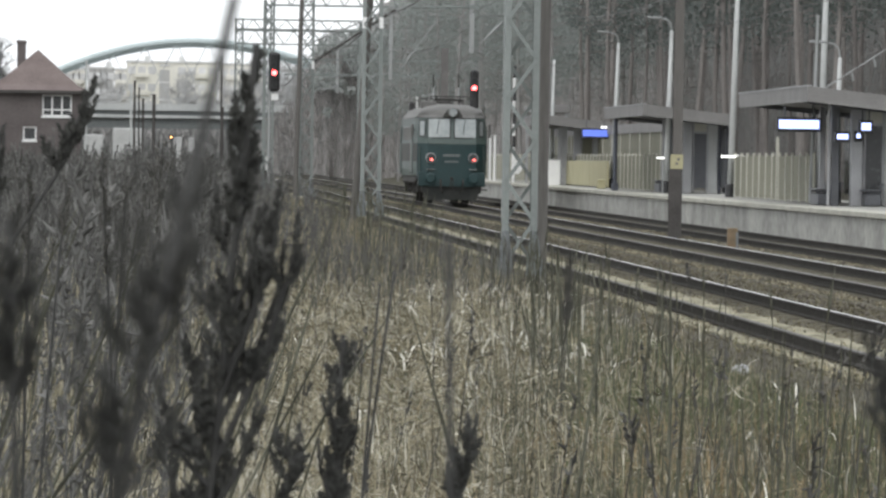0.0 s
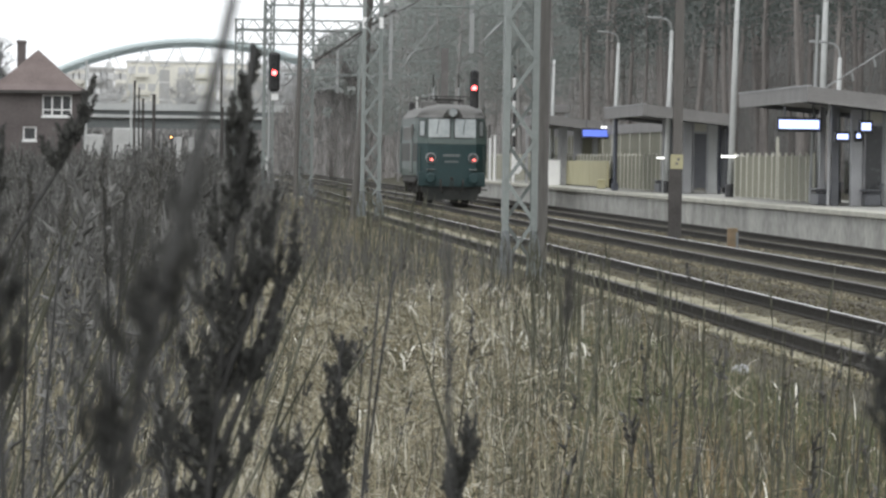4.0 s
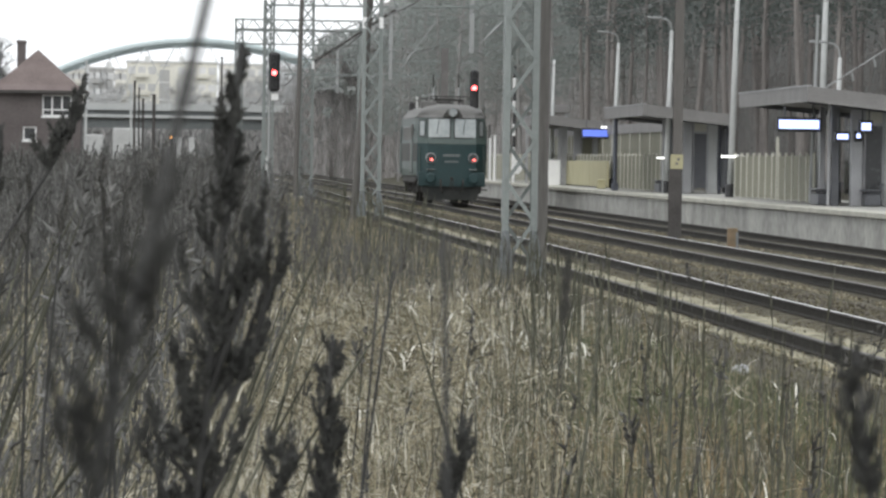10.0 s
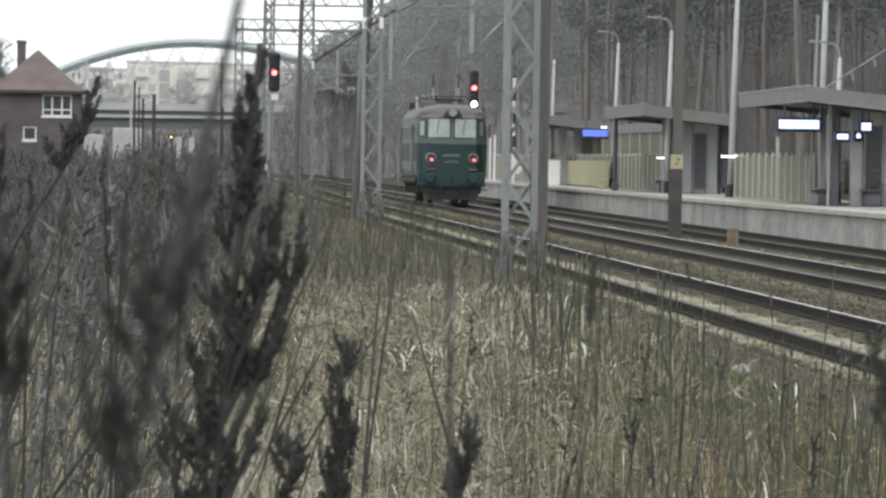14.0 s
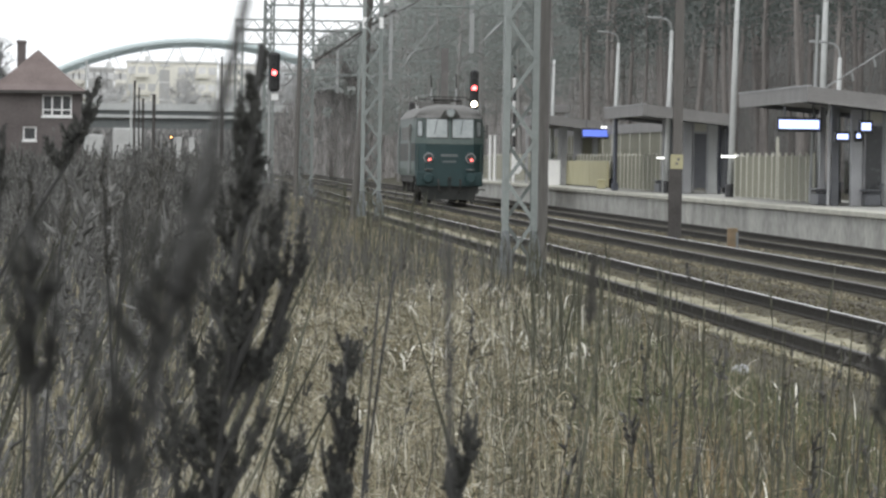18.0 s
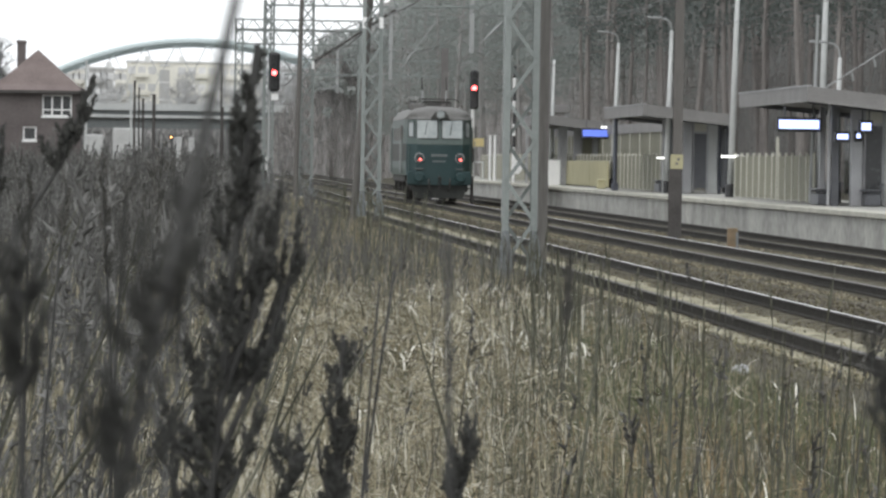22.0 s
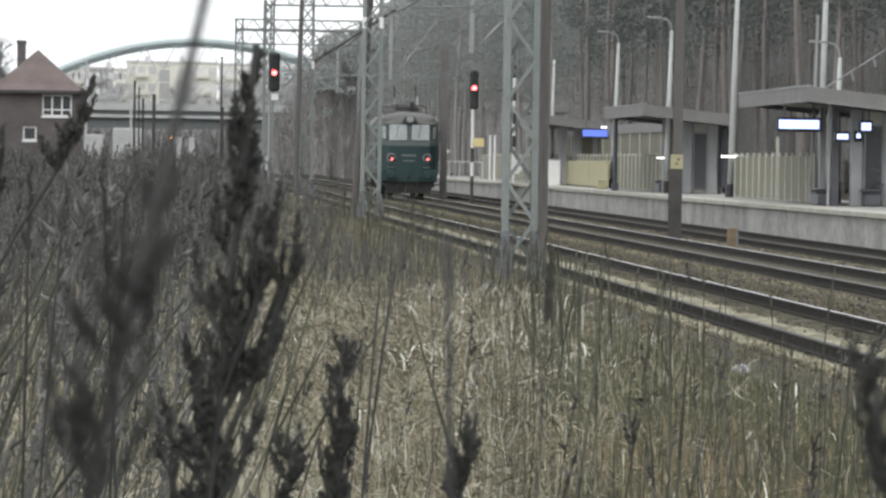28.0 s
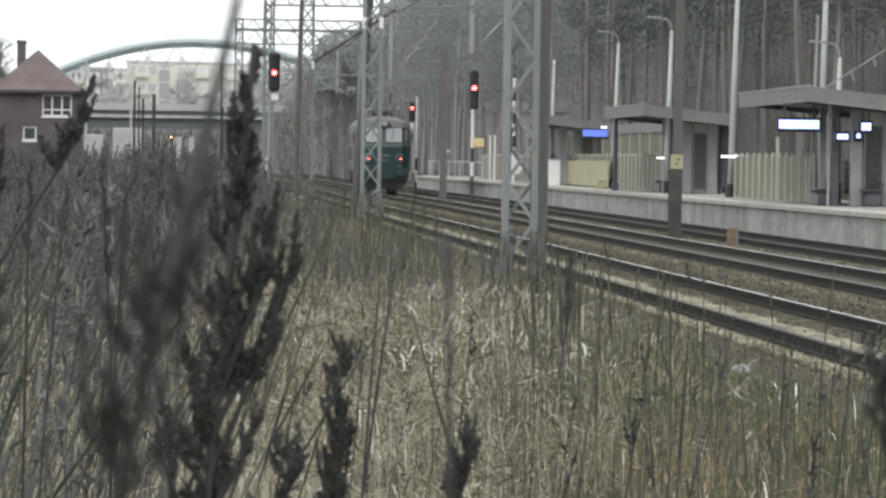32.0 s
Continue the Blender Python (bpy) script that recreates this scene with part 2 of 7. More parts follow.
for dull in (RAIL, BALLAST, STONE, SLEEPER, CESS, TURF, SAND, GROUND, DARKMAST, WEED, DARKWEED, GREYWEED):
    dull.node_tree.nodes["Principled BSDF"].inputs["Specular IOR Level"].default_value = 0.12
RED_LIGHT = lamp_mat("red_signal_light", (1.0, 0.06, 0.06), 11.0)
TAIL_LIGHT = lamp_mat("red_tail_light", (1.0, 0.13, 0.11), 3.5)
WHITE_LIGHT = lamp_mat("warm_white_signal_light", (1.0, 0.83, 0.55), 14.0)
BLUE_SCREEN = lamp_mat("blue_display_screen", (0.12, 0.19, 0.72), 0.8)
PALE_SCREEN = lamp_mat("blue_white_display_screen", (0.46, 0.56, 1.0), 1.7)
TUBE = lamp_mat("platform_tube_light", (1.0, 1.0, 0.98), 1.2)
AMBER = lamp_mat("amber_headlight", (1.0, 0.45, 0.15), 4.0)


# ---- mesh helpers ----
class Geo:
    """Vertices and faces of one mesh, each face with a material slot."""

    def __init__(self):
        self.v, self.f, self.m, self.slot = [], [], [], 0

    def add(self, vs, fs):
        o = len(self.v)
        self.v += [tuple(p) for p in vs]
        self.f += [tuple(o + i for i in f) for f in fs]
        self.m += [self.slot] * len(fs)
        return self

    def rows(self, rings, slots):
        """A sheet through rings of equally many points; slots: the material slot of each band."""
        n = len(rings[0])
        o = len(self.v)
        self.v += [tuple(p) for r in rings for p in r]
        for j in range(len(rings) - 1):
            self.f += [(o + j * n + i, o + j * n + i + 1, o + (j + 1) * n + i + 1, o + (j + 1) * n + i) for i in range(n - 1)]
            self.m += [slots[j]] * (n - 1)
        return self

    def box(self, x0, x1, y0, y1, z0, z1, bevel=0.0):
        if not bevel:
            vs = [(x, y, z) for z in (z0, z1) for y in (y0, y1) for x in (x0, x1)]
            return self.add(vs, [(0, 2, 3, 1), (4, 5, 7, 6), (0, 1, 5, 4), (2, 6, 7, 3), (0, 4, 6, 2), (1, 3, 7, 5)])
        e = bevel
        pro = [(x0 + e, y0), (x1 - e, y0), (x1, y0 + e), (x1, y1 - e), (x1 - e, y1), (x0 + e, y1), (x0, y1 - e), (x0, y0 + e)]
        cx, cy = (x0 + x1) / 2, (y0 + y1) / 2
        sx, sy = 1 - 2 * e / max(x1 - x0, 1e-6), 1 - 2 * e / max(y1 - y0, 1e-6)
        vs = []
        for z, k in ((z0, 1), (z0 + e, 0), (z1 - e, 0), (z1, 1)):
            vs += [(cx + (x - cx) * (sx if k else 1), cy + (y - cy) * (sy if k else 1), z) for x, y in pro]
        fs = [tuple(range(7, -1, -1)), tuple(range(24, 32))]
        for r in range(3):
            fs += [(r * 8 + i, r * 8 + (i + 1) % 8, r * 8 + 8 + (i + 1) % 8, r * 8 + 8 + i) for i in range(8)]
        return self.add(vs, fs)

    def tube(self, pts, radii, n=8, caps=True):
        """A round tube along points."""
        pts = [Vector(p) for p in pts]
        vs, fs = [], []
        for i, p in enumerate(pts):
            d = (pts[min(i + 1, len(pts) - 1)] - pts[max(i - 1, 0)]).normalized()
            a = d.cross(Vector((0, 1, 0)) if abs(d.y) < 0.9 else Vector((1, 0, 0))).normalized()
            b = d.cross(a)
            r = radii[i] if isinstance(radii, (list, tuple)) else radii
            vs += [p + r * (math.cos(2 * math.pi * k / n) * a + math.sin(2 * math.pi * k / n) * b) for k in range(n)]
        for i in range(len(pts) - 1):
            fs += [(i * n + k, i * n + (k + 1) % n, (i + 1) * n + (k + 1) % n, (i + 1) * n + k) for k in range(n)]
        if caps:
            fs += [tuple(range(n - 1, -1, -1)), tuple((len(pts) - 1) * n + k for k in range(n))]
        return self.add(vs, fs)

    def bar(self, p0, p1, w, d=None, up=(0, 1, 0)):
        """A square bar from p0 to p1."""
        p0, p1, d = Vector(p0), Vector(p1), d or w
        t = (p1 - p0).normalized()
        a = t.cross(Vector(up)).normalized() * w / 2
        b = t.cross(a).normalized() * d / 2
        vs = [p + s * a + q * b for p in (p0, p1) for s, q in ((-1, -1), (1, -1), (1, 1), (-1, 1))]
        return self.add(vs, [(3, 2, 1, 0), (4, 5, 6, 7)] + [(i, (i + 1) % 4, 4 + (i + 1) % 4, 4 + i) for i in range(4)])

    def prism(self, outline, y0, y1):
        """An outline of (x, z) drawn along y."""
        n = len(outline)
        vs = [(x, y0, z) for x, z in outline] + [(x, y1, z) for x, z in outline]
        return self.add(vs, [tuple(range(n)), tuple(range(2 * n - 1, n - 1, -1))] + [(i, n + i, n + (i + 1) % n, (i + 1) % n) for i in range(n)])

    def upright(self, outline, z0, z1):
        """An outline of (x, y) drawn up z."""
        n = len(outline)
        vs = [(x, y, z0) for x, y in outline] + [(x, y, z1) for x, y in outline]
        return self.add(vs, [tuple(range(n)), tuple(range(2 * n - 1, n - 1, -1))] + [(i, n + i, n + (i + 1) % n, (i + 1) % n) for i in range(n)])

    def pierced(self, xs, zs, y0, y1, solid):
        """A wall in the x-z plane of cells between xs and zs; solid(x, z) tells which cells are built."""
        nx, nz = len(xs), len(zs)
        vs = [(x, y, z) for y in (y0, y1) for z in zs for x in xs]
        at = lambda i, k, s: s * nx * nz + k * nx + i
        full = lambda i, k: 0 <= i < nx - 1 and 0 <= k < nz - 1 and solid((xs[i] + xs[i + 1]) / 2, (zs[k] + zs[k + 1]) / 2)
        fs = []
        for i in range(nx - 1):
            for k in range(nz - 1):
                if not full(i, k):
                    continue
                q = [(i, k), (i + 1, k), (i + 1, k + 1), (i, k + 1)]
                fs.append(tuple(at(*c, 0) for c in q))
                fs.append(tuple(at(*c, 1) for c in reversed(q)))
                for (di, dk), a, b in (((0, -1), 0, 1), ((1, 0), 1, 2), ((0, 1), 2, 3), ((-1, 0), 3, 0)):
                    if not full(i + di, k + dk):
                        fs.append((at(*q[a], 0), at(*q[a], 1), at(*q[b], 1), at(*q[b], 0)))
        return self.add(vs, fs)

    def mesh(self, name, *mats):
        me = bpy.data.meshes.new(name)
        me.from_pydata(self.v, [], self.f)
        for m in mats:
            me.materials.append(m)
        if any(self.m):
            me.polygons.foreach_set("material_index", self.m)
        me.update()
        return me


def fixed_normals(me):
    bm = bmesh.new()
    bm.from_mesh(me)
    bmesh.ops.recalc_face_normals(bm, faces=bm.faces)
    bm.to_mesh(me)
    bm.free()
    return me


def part(name, geo, material, parent, label="", at=None):
    mats = material if isinstance(material, tuple) else (material,)
    me = geo if isinstance(geo, bpy.types.Mesh) else fixed_normals(geo.mesh(name, *mats))
    ob = new(name, me)
    ob.parent = parent
    if at is not None:
        ob.matrix_basis = at
    return tagged(ob, label)


def thing(name, m, label, category, group="", kind=""):
    ob = new(name)
    ob.matrix_basis = m
    ob.empty_display_size = 0.2
    return tagged(ob, label, category, group, kind)


def piece(name, geo, material, label, category="", group="", kind="", m=None):
    """A top-level thing that is one mesh."""
    mats = material if isinstance(material, tuple) else (material,)
    me = geo if isinstance(geo, bpy.types.Mesh) else fixed_normals(geo.mesh(name, *mats))
    ob = new(name, me)
    if m is not None:
        ob.matrix_basis = m
    return tagged(ob, label, category, group, kind)


def smooth(ob):
    ob.data.polygons.foreach_set("use_smooth", [True] * len(ob.data.polygons))
    return ob


def array_mesh(name, verts, quads, *mats):
    """A mesh from numpy arrays of vertices and quads (or triangles)."""
    me = bpy.data.meshes.new(name)
    k = quads.shape[1]
    me.vertices.add(len(verts))
    me.vertices.foreach_set("co", verts.astype(np.float32).ravel())
    me.loops.add(quads.size)
    me.loops.foreach_set("vertex_index", quads.astype(np.int32).ravel())
    me.polygons.add(len(quads))
    me.polygons.foreach_set("loop_start", np.arange(0, quads.size, k, dtype=np.int32))
    me.polygons.foreach_set("loop_total", np.full(len(quads), k, dtype=np.int32))
    for m in mats:
        me.materials.append(m)
    me.update(calc_edges=True)
    return me


def meadow_z(x, y):
    """Height of the meadow beside the tracks."""
    z = -0.14 + 0.05 * noise.noise((x * 0.25, y * 0.12, 0.0)) + 0.02 * noise.noise((x * 0.9, y * 0.6, 4.0))
    if x > 4.6:
        z -= 0.3 * min(1.0, (x - 4.6) / 1.0)
    return z


# ---- ground and tracks ----
def build_ground():
    xs = sorted({*np.linspace(-14, 30, 45).round(2), -4000, -1500, -600, -250, -120, -60, -35, -22, 45, 70, 120, 250, 600, 1500, 4000})
    ys = sorted({*np.linspace(-4, 120, 125).round(2), *np.linspace(120, 420, 61).round(2), -600, -200, -60, -20, 500, 650, 900, 1400, 2200, 4500})
    g = Geo()
    vs = []
    for y in ys:
        for x in xs:
            z = meadow_z(x, y) if x < 5.7 else -0.44 if x < 22 else -0.44 + 0.9 * min(1, (x - 22) / 8)
            vs.append((x, y, z))
    n = len(xs)
    fs = [(j * n + i, j * n + i + 1, (j + 1) * n + i + 1, (j + 1) * n + i) for j in range(len(ys) - 1) for i in range(n - 1)]
    g.add(vs, fs)
    smooth(piece("ground", g, GROUND, "winter meadow soil with dead grass beside the tracks", "ground", kind="structure"))


def build_ballast():
    g = Geo()
    edge = [(5.55, -0.46), (6.15, -0.18), (8.8, -0.172), (9.4, -0.25), (10.0, -0.172), (12.55, -0.172), (12.9, -0.24), (13.3, -0.172), (15.9, -0.172), (16.62, -0.22), (16.62, -0.6), (5.55, -0.6)]
    g.prism(edge, -60, 552)
    piece("ballast_bed", g, BALLAST, "brown gravel ballast bed under the three tracks", "ballast", kind="structure")
    rng = np.random.default_rng(5)
    n = 14000
    y = 44 + 190 * rng.random(n) ** 1.3
    x = np.where(rng.random(n) < 0.2, rng.uniform(5.65, 6.2, n), rng.uniform(7.7, 16.4, n))
    z = np.where(x < 6.2, -0.46 + 0.4 * (x - 5.55), -0.19)
    r = rng.uniform(0.02, 0.045, n)
    octa = np.array([(1, 0, 0), (0, 1, 0), (-1, 0, 0), (0, -1, 0), (0, 0, 0.8), (0, 0, -0.8)])
    tri = np.array([(0, 1, 4), (1, 2, 4), (2, 3, 4), (3, 0, 4), (1, 0, 5), (2, 1, 5), (3, 2, 5), (0, 3, 5)])
    v = octa[None] * (r[:, None, None] * rng.uniform(0.6, 1.3, (n, 6, 1))) + np.stack([x, y, z], 1)[:, None]
    f = tri[None] + 6 * np.arange(n)[:, None, None]
    tagged(new("ballast_stones", array_mesh("ballast_stones", v.reshape(-1, 3), f.reshape(-1, 3), STONE)), "loose angular grey-brown ballast stones", "gravel", kind="stuff")


def build_track(name, cx, y0, y1):
    """Two rails on concrete sleepers."""
    track = thing(name, pose(cx, 0, 0), "straight railway track with rusty rails and bright worn heads", "track", kind="structure")
    prof = [(-0.0625, -0.149), (0.0625, -0.149), (0.0625, -0.137), (0.012, -0.122), (0.009, -0.045), (0.036, -0.033), (0.035, -0.008), (-0.035, -0.008), (-0.036, -0.033), (-0.009, -0.045), (-0.012, -0.122), (-0.0625, -0.137)]
    for s in (-1, 1):
        g = Geo()
        g.prism([(s * 0.7525 + x, z) for x, z in prof], -60, 552)
        g.slot = 1
        g.prism([(s * 0.7525 + x, z) for x, z in ((-0.035, -0.008), (0.035, -0.008), (0.03, -0.001), (-0.03, -0.001))], -60, 552)
        g.slot = 2
        g.prism([(s * 0.7525 + x, z) for x, z in ((-0.013, -0.001), (0.013, -0.001), (0.011, 0.0015), (-0.011, 0.0015))], -60, 552)
        part("rail", g, (RAIL, DULLTOP, (MIDTOP if cx == TRACK_2 else DULLTOP) if s < 0 or cx == TRACK_3 else RAILTOP), track)
    g = Geo()
    g.prism([(-1.25, -0.30), (1.25, -0.30), (1.25, -0.16), (0.55, -0.155), (0.35, -0.185), (-0.35, -0.185), (-0.55, -0.155), (-1.25, -0.16)], -0.14, 0.14)
    sleeper = fixed_normals(g.mesh("sleeper", SLEEPER))
    for i in range(int((y1 - y0) / 0.6)):
        part("sleeper", sleeper, SLEEPER, track, at=pose(0, y0 + 0.6 * i, random.uniform(-0.006, 0.006)))
    far = Geo()
    for y in [*np.arange(-40, y0 - 0.3, 0.6), *np.arange(y1, 420, 0.6)]:
        far.box(-1.25, 1.25, y - 0.13, y + 0.13, -0.3, -0.17)
    tagged(part("far_sleepers", far, SLEEPER, track), kind="stuff")


def build_platform():
    plat = thing("platform", pose(0, 0, 0), "high concrete station platform with a pale coping edge", "platform", kind="structure")
    y0, y1 = 66.0, 346.0
    g = Geo()
    g.box(EDGE + 0.9, 21.4, y0, y1, -0.5, DECK - 0.004)
    g.box(EDGE + 0.28, EDGE + 0.9, y0, y1, -0.5, DECK - 0.1)
    part("deck", g, PAVING, plat)
    panel = fixed_normals(Geo().box(EDGE + 0.12, EDGE + 0.28, -0.999, 0.999, -0.5, DECK - 0.13, 0.004).mesh("wall_panel", CONCRETE))
    for i in range(int((y1 - y0) / 2)):
        part("wall_panel", panel, CONCRETE, plat, at=pose(random.uniform(-0.001, 0.001), y0 + 1 + 2 * i, 0))
    slab = fixed_normals(Geo().box(EDGE, EDGE + 0.9, -0.496, 0.496, DECK - 0.13, DECK, 0.012).mesh("coping_slab", COPING))
    for i in range(int(y1 - y0)):
        part("coping_slab", slab, COPING, plat, at=pose(0, y0 + 0.5 + i, random.uniform(-0.003, 0.003)))
    g = Geo()
    g.prism([(EDGE + 0.1, -0.5), (21.4, -0.5), (21.4, DECK - 0.004), (EDGE + 0.1, DECK - 0.004)], y1, y1 + 0.2)
    part("end_wall", g, CONCRETE, plat)


def build_fence():
    fence = thing("platform_fence", pose(18.6, 0, DECK), "cream panel fence with pale posts behind the platform", "fence")
    post = fixed_normals(Geo().box(-0.06, 0.015, -0.06, 0.06, 0, 1.46, 0.01).mesh("post", FENCEPOST))
    g = Geo()
    zs = np.arange(0.05, 1.40, 0.165)
    left = [q for z in zs[:-1] for q in ((-0.03, z), (-0.03, z + 0.149), (-0.015, z + 0.154), (-0.015, z + 0.16))]
    g.prism(left + [(0.03, zs[-1]), (0.03, 0.05)], -0.8, 0.8)
    panel = fixed_normals(g.mesh("panel", FENCE))
    for i in range(93):
        y = 146.2 + 1.72 * i
        if 168.5 < y < 186.5:          # the shelter stands here
            continue
        part("post", post, FENCEPOST, fence, at=pose(0, y, 0, 0, random.uniform(-0.5, 0.5)))
        if i == 5:
            part("tall_post", Geo().box(-0.07, 0.02, y + 0.4, y + 0.52, 0, 1.95, 0.01), FENCEPOST, fence, "taller pale post")
        part("panel", panel, FENCE, fence, at=pose(0, y + 0.86, random.uniform(-0.01, 0.01)))


build_ground()
build_ballast()
g = Geo()
bed = (7.06, 7.2, 7.35, 7.5, 7.66)
g.rows([[(x + 0.12 * noise.noise((0.5 * k, x * 3, 7)), 36 + k * 0.5, -0.15 + 0.05 * noise.noise((k * 0.4, x * 4, 5)) + 0.02 * noise.noise((k * 1.7, x * 9, 3)) - (0.03 if i in (0, 4) else 0)) for i, x in enumerate(bed)] for k in range(420)], [0] * 419)
smooth(piece("sandy_bed", g, SAND, "pale sandy strip blown between the rails", "ground", kind="structure"))
g = Geo()
shoulder = [(6.26, -0.175), (6.3, -0.155), (6.38, -0.15), (6.46, -0.15), (6.54, -0.155)]
g.rows([[(x + (0.1 * noise.noise((0.35 * k, x, 0)) if i < 2 else 0), 36 + k * 0.5, z + 0.012 * noise.noise((k * 0.7, x * 9, 2))) for i, (x, z) in enumerate(shoulder)] for k in range(480)], [0] * 479)
smooth(piece("sandy_shoulder", g, SAND, "pale sandy strip along the ballast shoulder", "ground", kind="structure"))


# ---- platform furniture ----
def build_shelter():
    """A mono-pitch platform canopy on steel posts with dark glass screens; origin at its near corner over the edge."""
    s = thing("platform_shelter", pose(17.0, 135.4, DECK), "grey flat-roofed platform shelter on dark steel posts with glass screens", "shelter", "platform shelters")
    L, W, H = 16.5, 3.4, 3.22
    g = Geo()
    g.add([(0.1, 0.1, H - 0.02), (W, 0.1, H - 0.36), (W, L - 0.1, H - 0.36), (0.1, L - 0.1, H - 0.02), (0.1, 0.1, H - 0.3), (W, 0.1, H - 0.6), (W, L - 0.1, H - 0.6), (0.1, L - 0.1, H - 0.3)],
          [(0, 1, 2, 3), (7, 6, 5, 4), (0, 4, 5, 1), (1, 5, 6, 2), (2, 6, 7, 3), (3, 7, 4, 0)])
    part("roof", g, ROOFING, s)
    for k in range(4):
        z = H - 0.105 * k
        part("fascia_board", Geo().box(-0.02 - 0.004 * (k % 2), 0.08, 0, L, z - 0.1, z), ROOFING, s)
        g = Geo()
        g.add([(0.08, 0.0, z), (W, 0.0, z - 0.34), (W, 0.09, z - 0.34), (0.08, 0.09, z), (0.08, 0.0, z - 0.1), (W, 0.0, z - 0.44), (W, 0.09, z - 0.44), (0.08, 0.09, z - 0.1)],
              [(0, 1, 2, 3), (7, 6, 5, 4), (0, 4, 5, 1), (1, 5, 6, 2), (2, 6, 7, 3), (3, 7, 4, 0)])
        part("end_board", g, ROOFING, s)
    part("flashing", Geo().box(-0.05, 0.1, 0, L, H, H + 0.035), COLUMN, s, "pale roof edge strip")
    part("beam", Geo().bar((0.15, 13.6, H - 0.36), (W - 0.1, 13.6, H - 0.68), 0.14, 0.12), SHELTER_STEEL, s)
    for y in (2.2,):
        part("post", Geo().box(0.93, 1.15, y - 0.09, y + 0.09, 0, H - 0.4, 0.015), SHELTER_STEEL, s)
        part("end_column", Geo().box(0.97, 1.14, y + 2.8, y + 3.0, 0, H - 0.5, 0.015), COLUMN, s, "pale column beside the fence")
        part("rail_post", Geo().box(0.81, 0.88, y - 0.2, y - 0.12, 0, H - 0.4, 0.01), COLUMN, s, "slim pale post")
        part("beam", Geo().bar((0.15, y, H - 0.36), (W - 0.1, y, H - 0.68), 0.14, 0.12), SHELTER_STEEL, s)
        g = Geo()
        g.add([(2.41 - k, y + 0.1, 0 if k else H - 0.45) for k in (0.03, 0)] + [(2.73 + k, y + 0.1, 0 if k else H - 0.45) for k in (0, 0.03)] + [(2.41 - k, y + 0.4, 0 if k else H - 0.45) for k in (0.03, 0)] + [(2.73 + k, y + 0.4, 0 if k else H - 0.45) for k in (0, 0.03)],
              [(0, 3, 2, 1), (4, 5, 6, 7), (0, 1, 5, 4), (1, 2, 6, 5), (2, 3, 7, 6), (3, 0, 4, 7)])
        part("column", g, LAMPPOLE, s, "pale tapered column")
        part("inner_column", Geo().box(1.48, 1.8, y - 0.05, y + 0.25, 0, H - 0.45, 0.02), COLUMN, s, "pale blue-grey column")
        part("inner_post", Geo().box(2.79, 2.9, y + 0.15, y + 0.3, 0, H - 0.5, 0.01), BLUESTEEL, s, "dark blue inner post")
        part("panel_post", Geo().box(2.95, 3.05, y + 0.1, y + 0.2, 0, H - 0.5, 0.01), COLUMN, s, "slim pale panel post")
    for i in range(4):
        y = 0.75 + i * 3.85
        part("glass_screen", Geo().box(3.08, 3.11, y, y + 3.3, 0.25, 2.3), DARKGLASS, s, "dark glass wind screen")
        part("screen_rail", Geo().box(3.06, 3.13, y, y + 3.3, 2.3, 2.36), SHELTER_STEEL, s)
    for y in (2.3,):
        part("end_screen", Geo().box(1.85, 2.42, y, y + 0.04, 0.2, 2.2), DARKGLASS, s, "dark glass end screen")
        part("end_wall", Geo().box(3.14, W - 0.02, y, y + 0.06, 0.05, H - 0.55), DARKGLASS, s, "dark glazed end wall")
        part("glazing_frame", Geo().box(1.83, 1.89, y - 0.03, y + 0.07, 0.1, H - 0.5).box(2.34, 2.4, y - 0.03, y + 0.07, 0.1, H - 0.5).box(1.89, 2.34, y - 0.03, y + 0.07, 2.2, 2.28), COLUMN, s, "pale glazing frame")
        part("top_panel", Geo().box(1.89, 2.34, y, y + 0.04, 2.28, H - 0.5), FENCEPOST, s, "cream panel above the glass")
    part("gutter", Geo().bar((W + 0.05, 0, H - 0.42), (W + 0.05, L, H - 0.42), 0.12), GALV, s)
    return s


def build_bench():
    """A long slatted seat on stub legs, with a low back rail."""
    b = thing("bench", pose(17.82, 137.8, DECK), "low dark steel platform bench under the shelter", "bench", "platform benches")
    for k in range(4):
        part("seat_slat", Geo().box(-0.26 + 0.13 * k, -0.15 + 0.13 * k, 0, 1.8, 0.42, 0.46, 0.01), SHELTER_STEEL, b)
    part("seat_base", Geo().box(-0.2, 0.22, 0.1, 1.7, 0.02, 0.34, 0.02), SHELTER_STEEL, b, "dark box under the seat")
    part("back_rail", Geo().box(0.26, 0.29, 0, 1.8, 0.56, 0.64), SHELTER_STEEL, b)
    for y in (0.2, 1.6):
        part("leg", Geo().box(-0.18, 0.2, y - 0.04, y + 0.04, 0.36, 0.42).box(-0.05, 0.05, y - 0.05, y + 0.05, 0, 0.36).box(0.2, 0.26, y - 0.03, y + 0.03, 0.36, 0.64), SHELTER_STEEL, b)
    return b


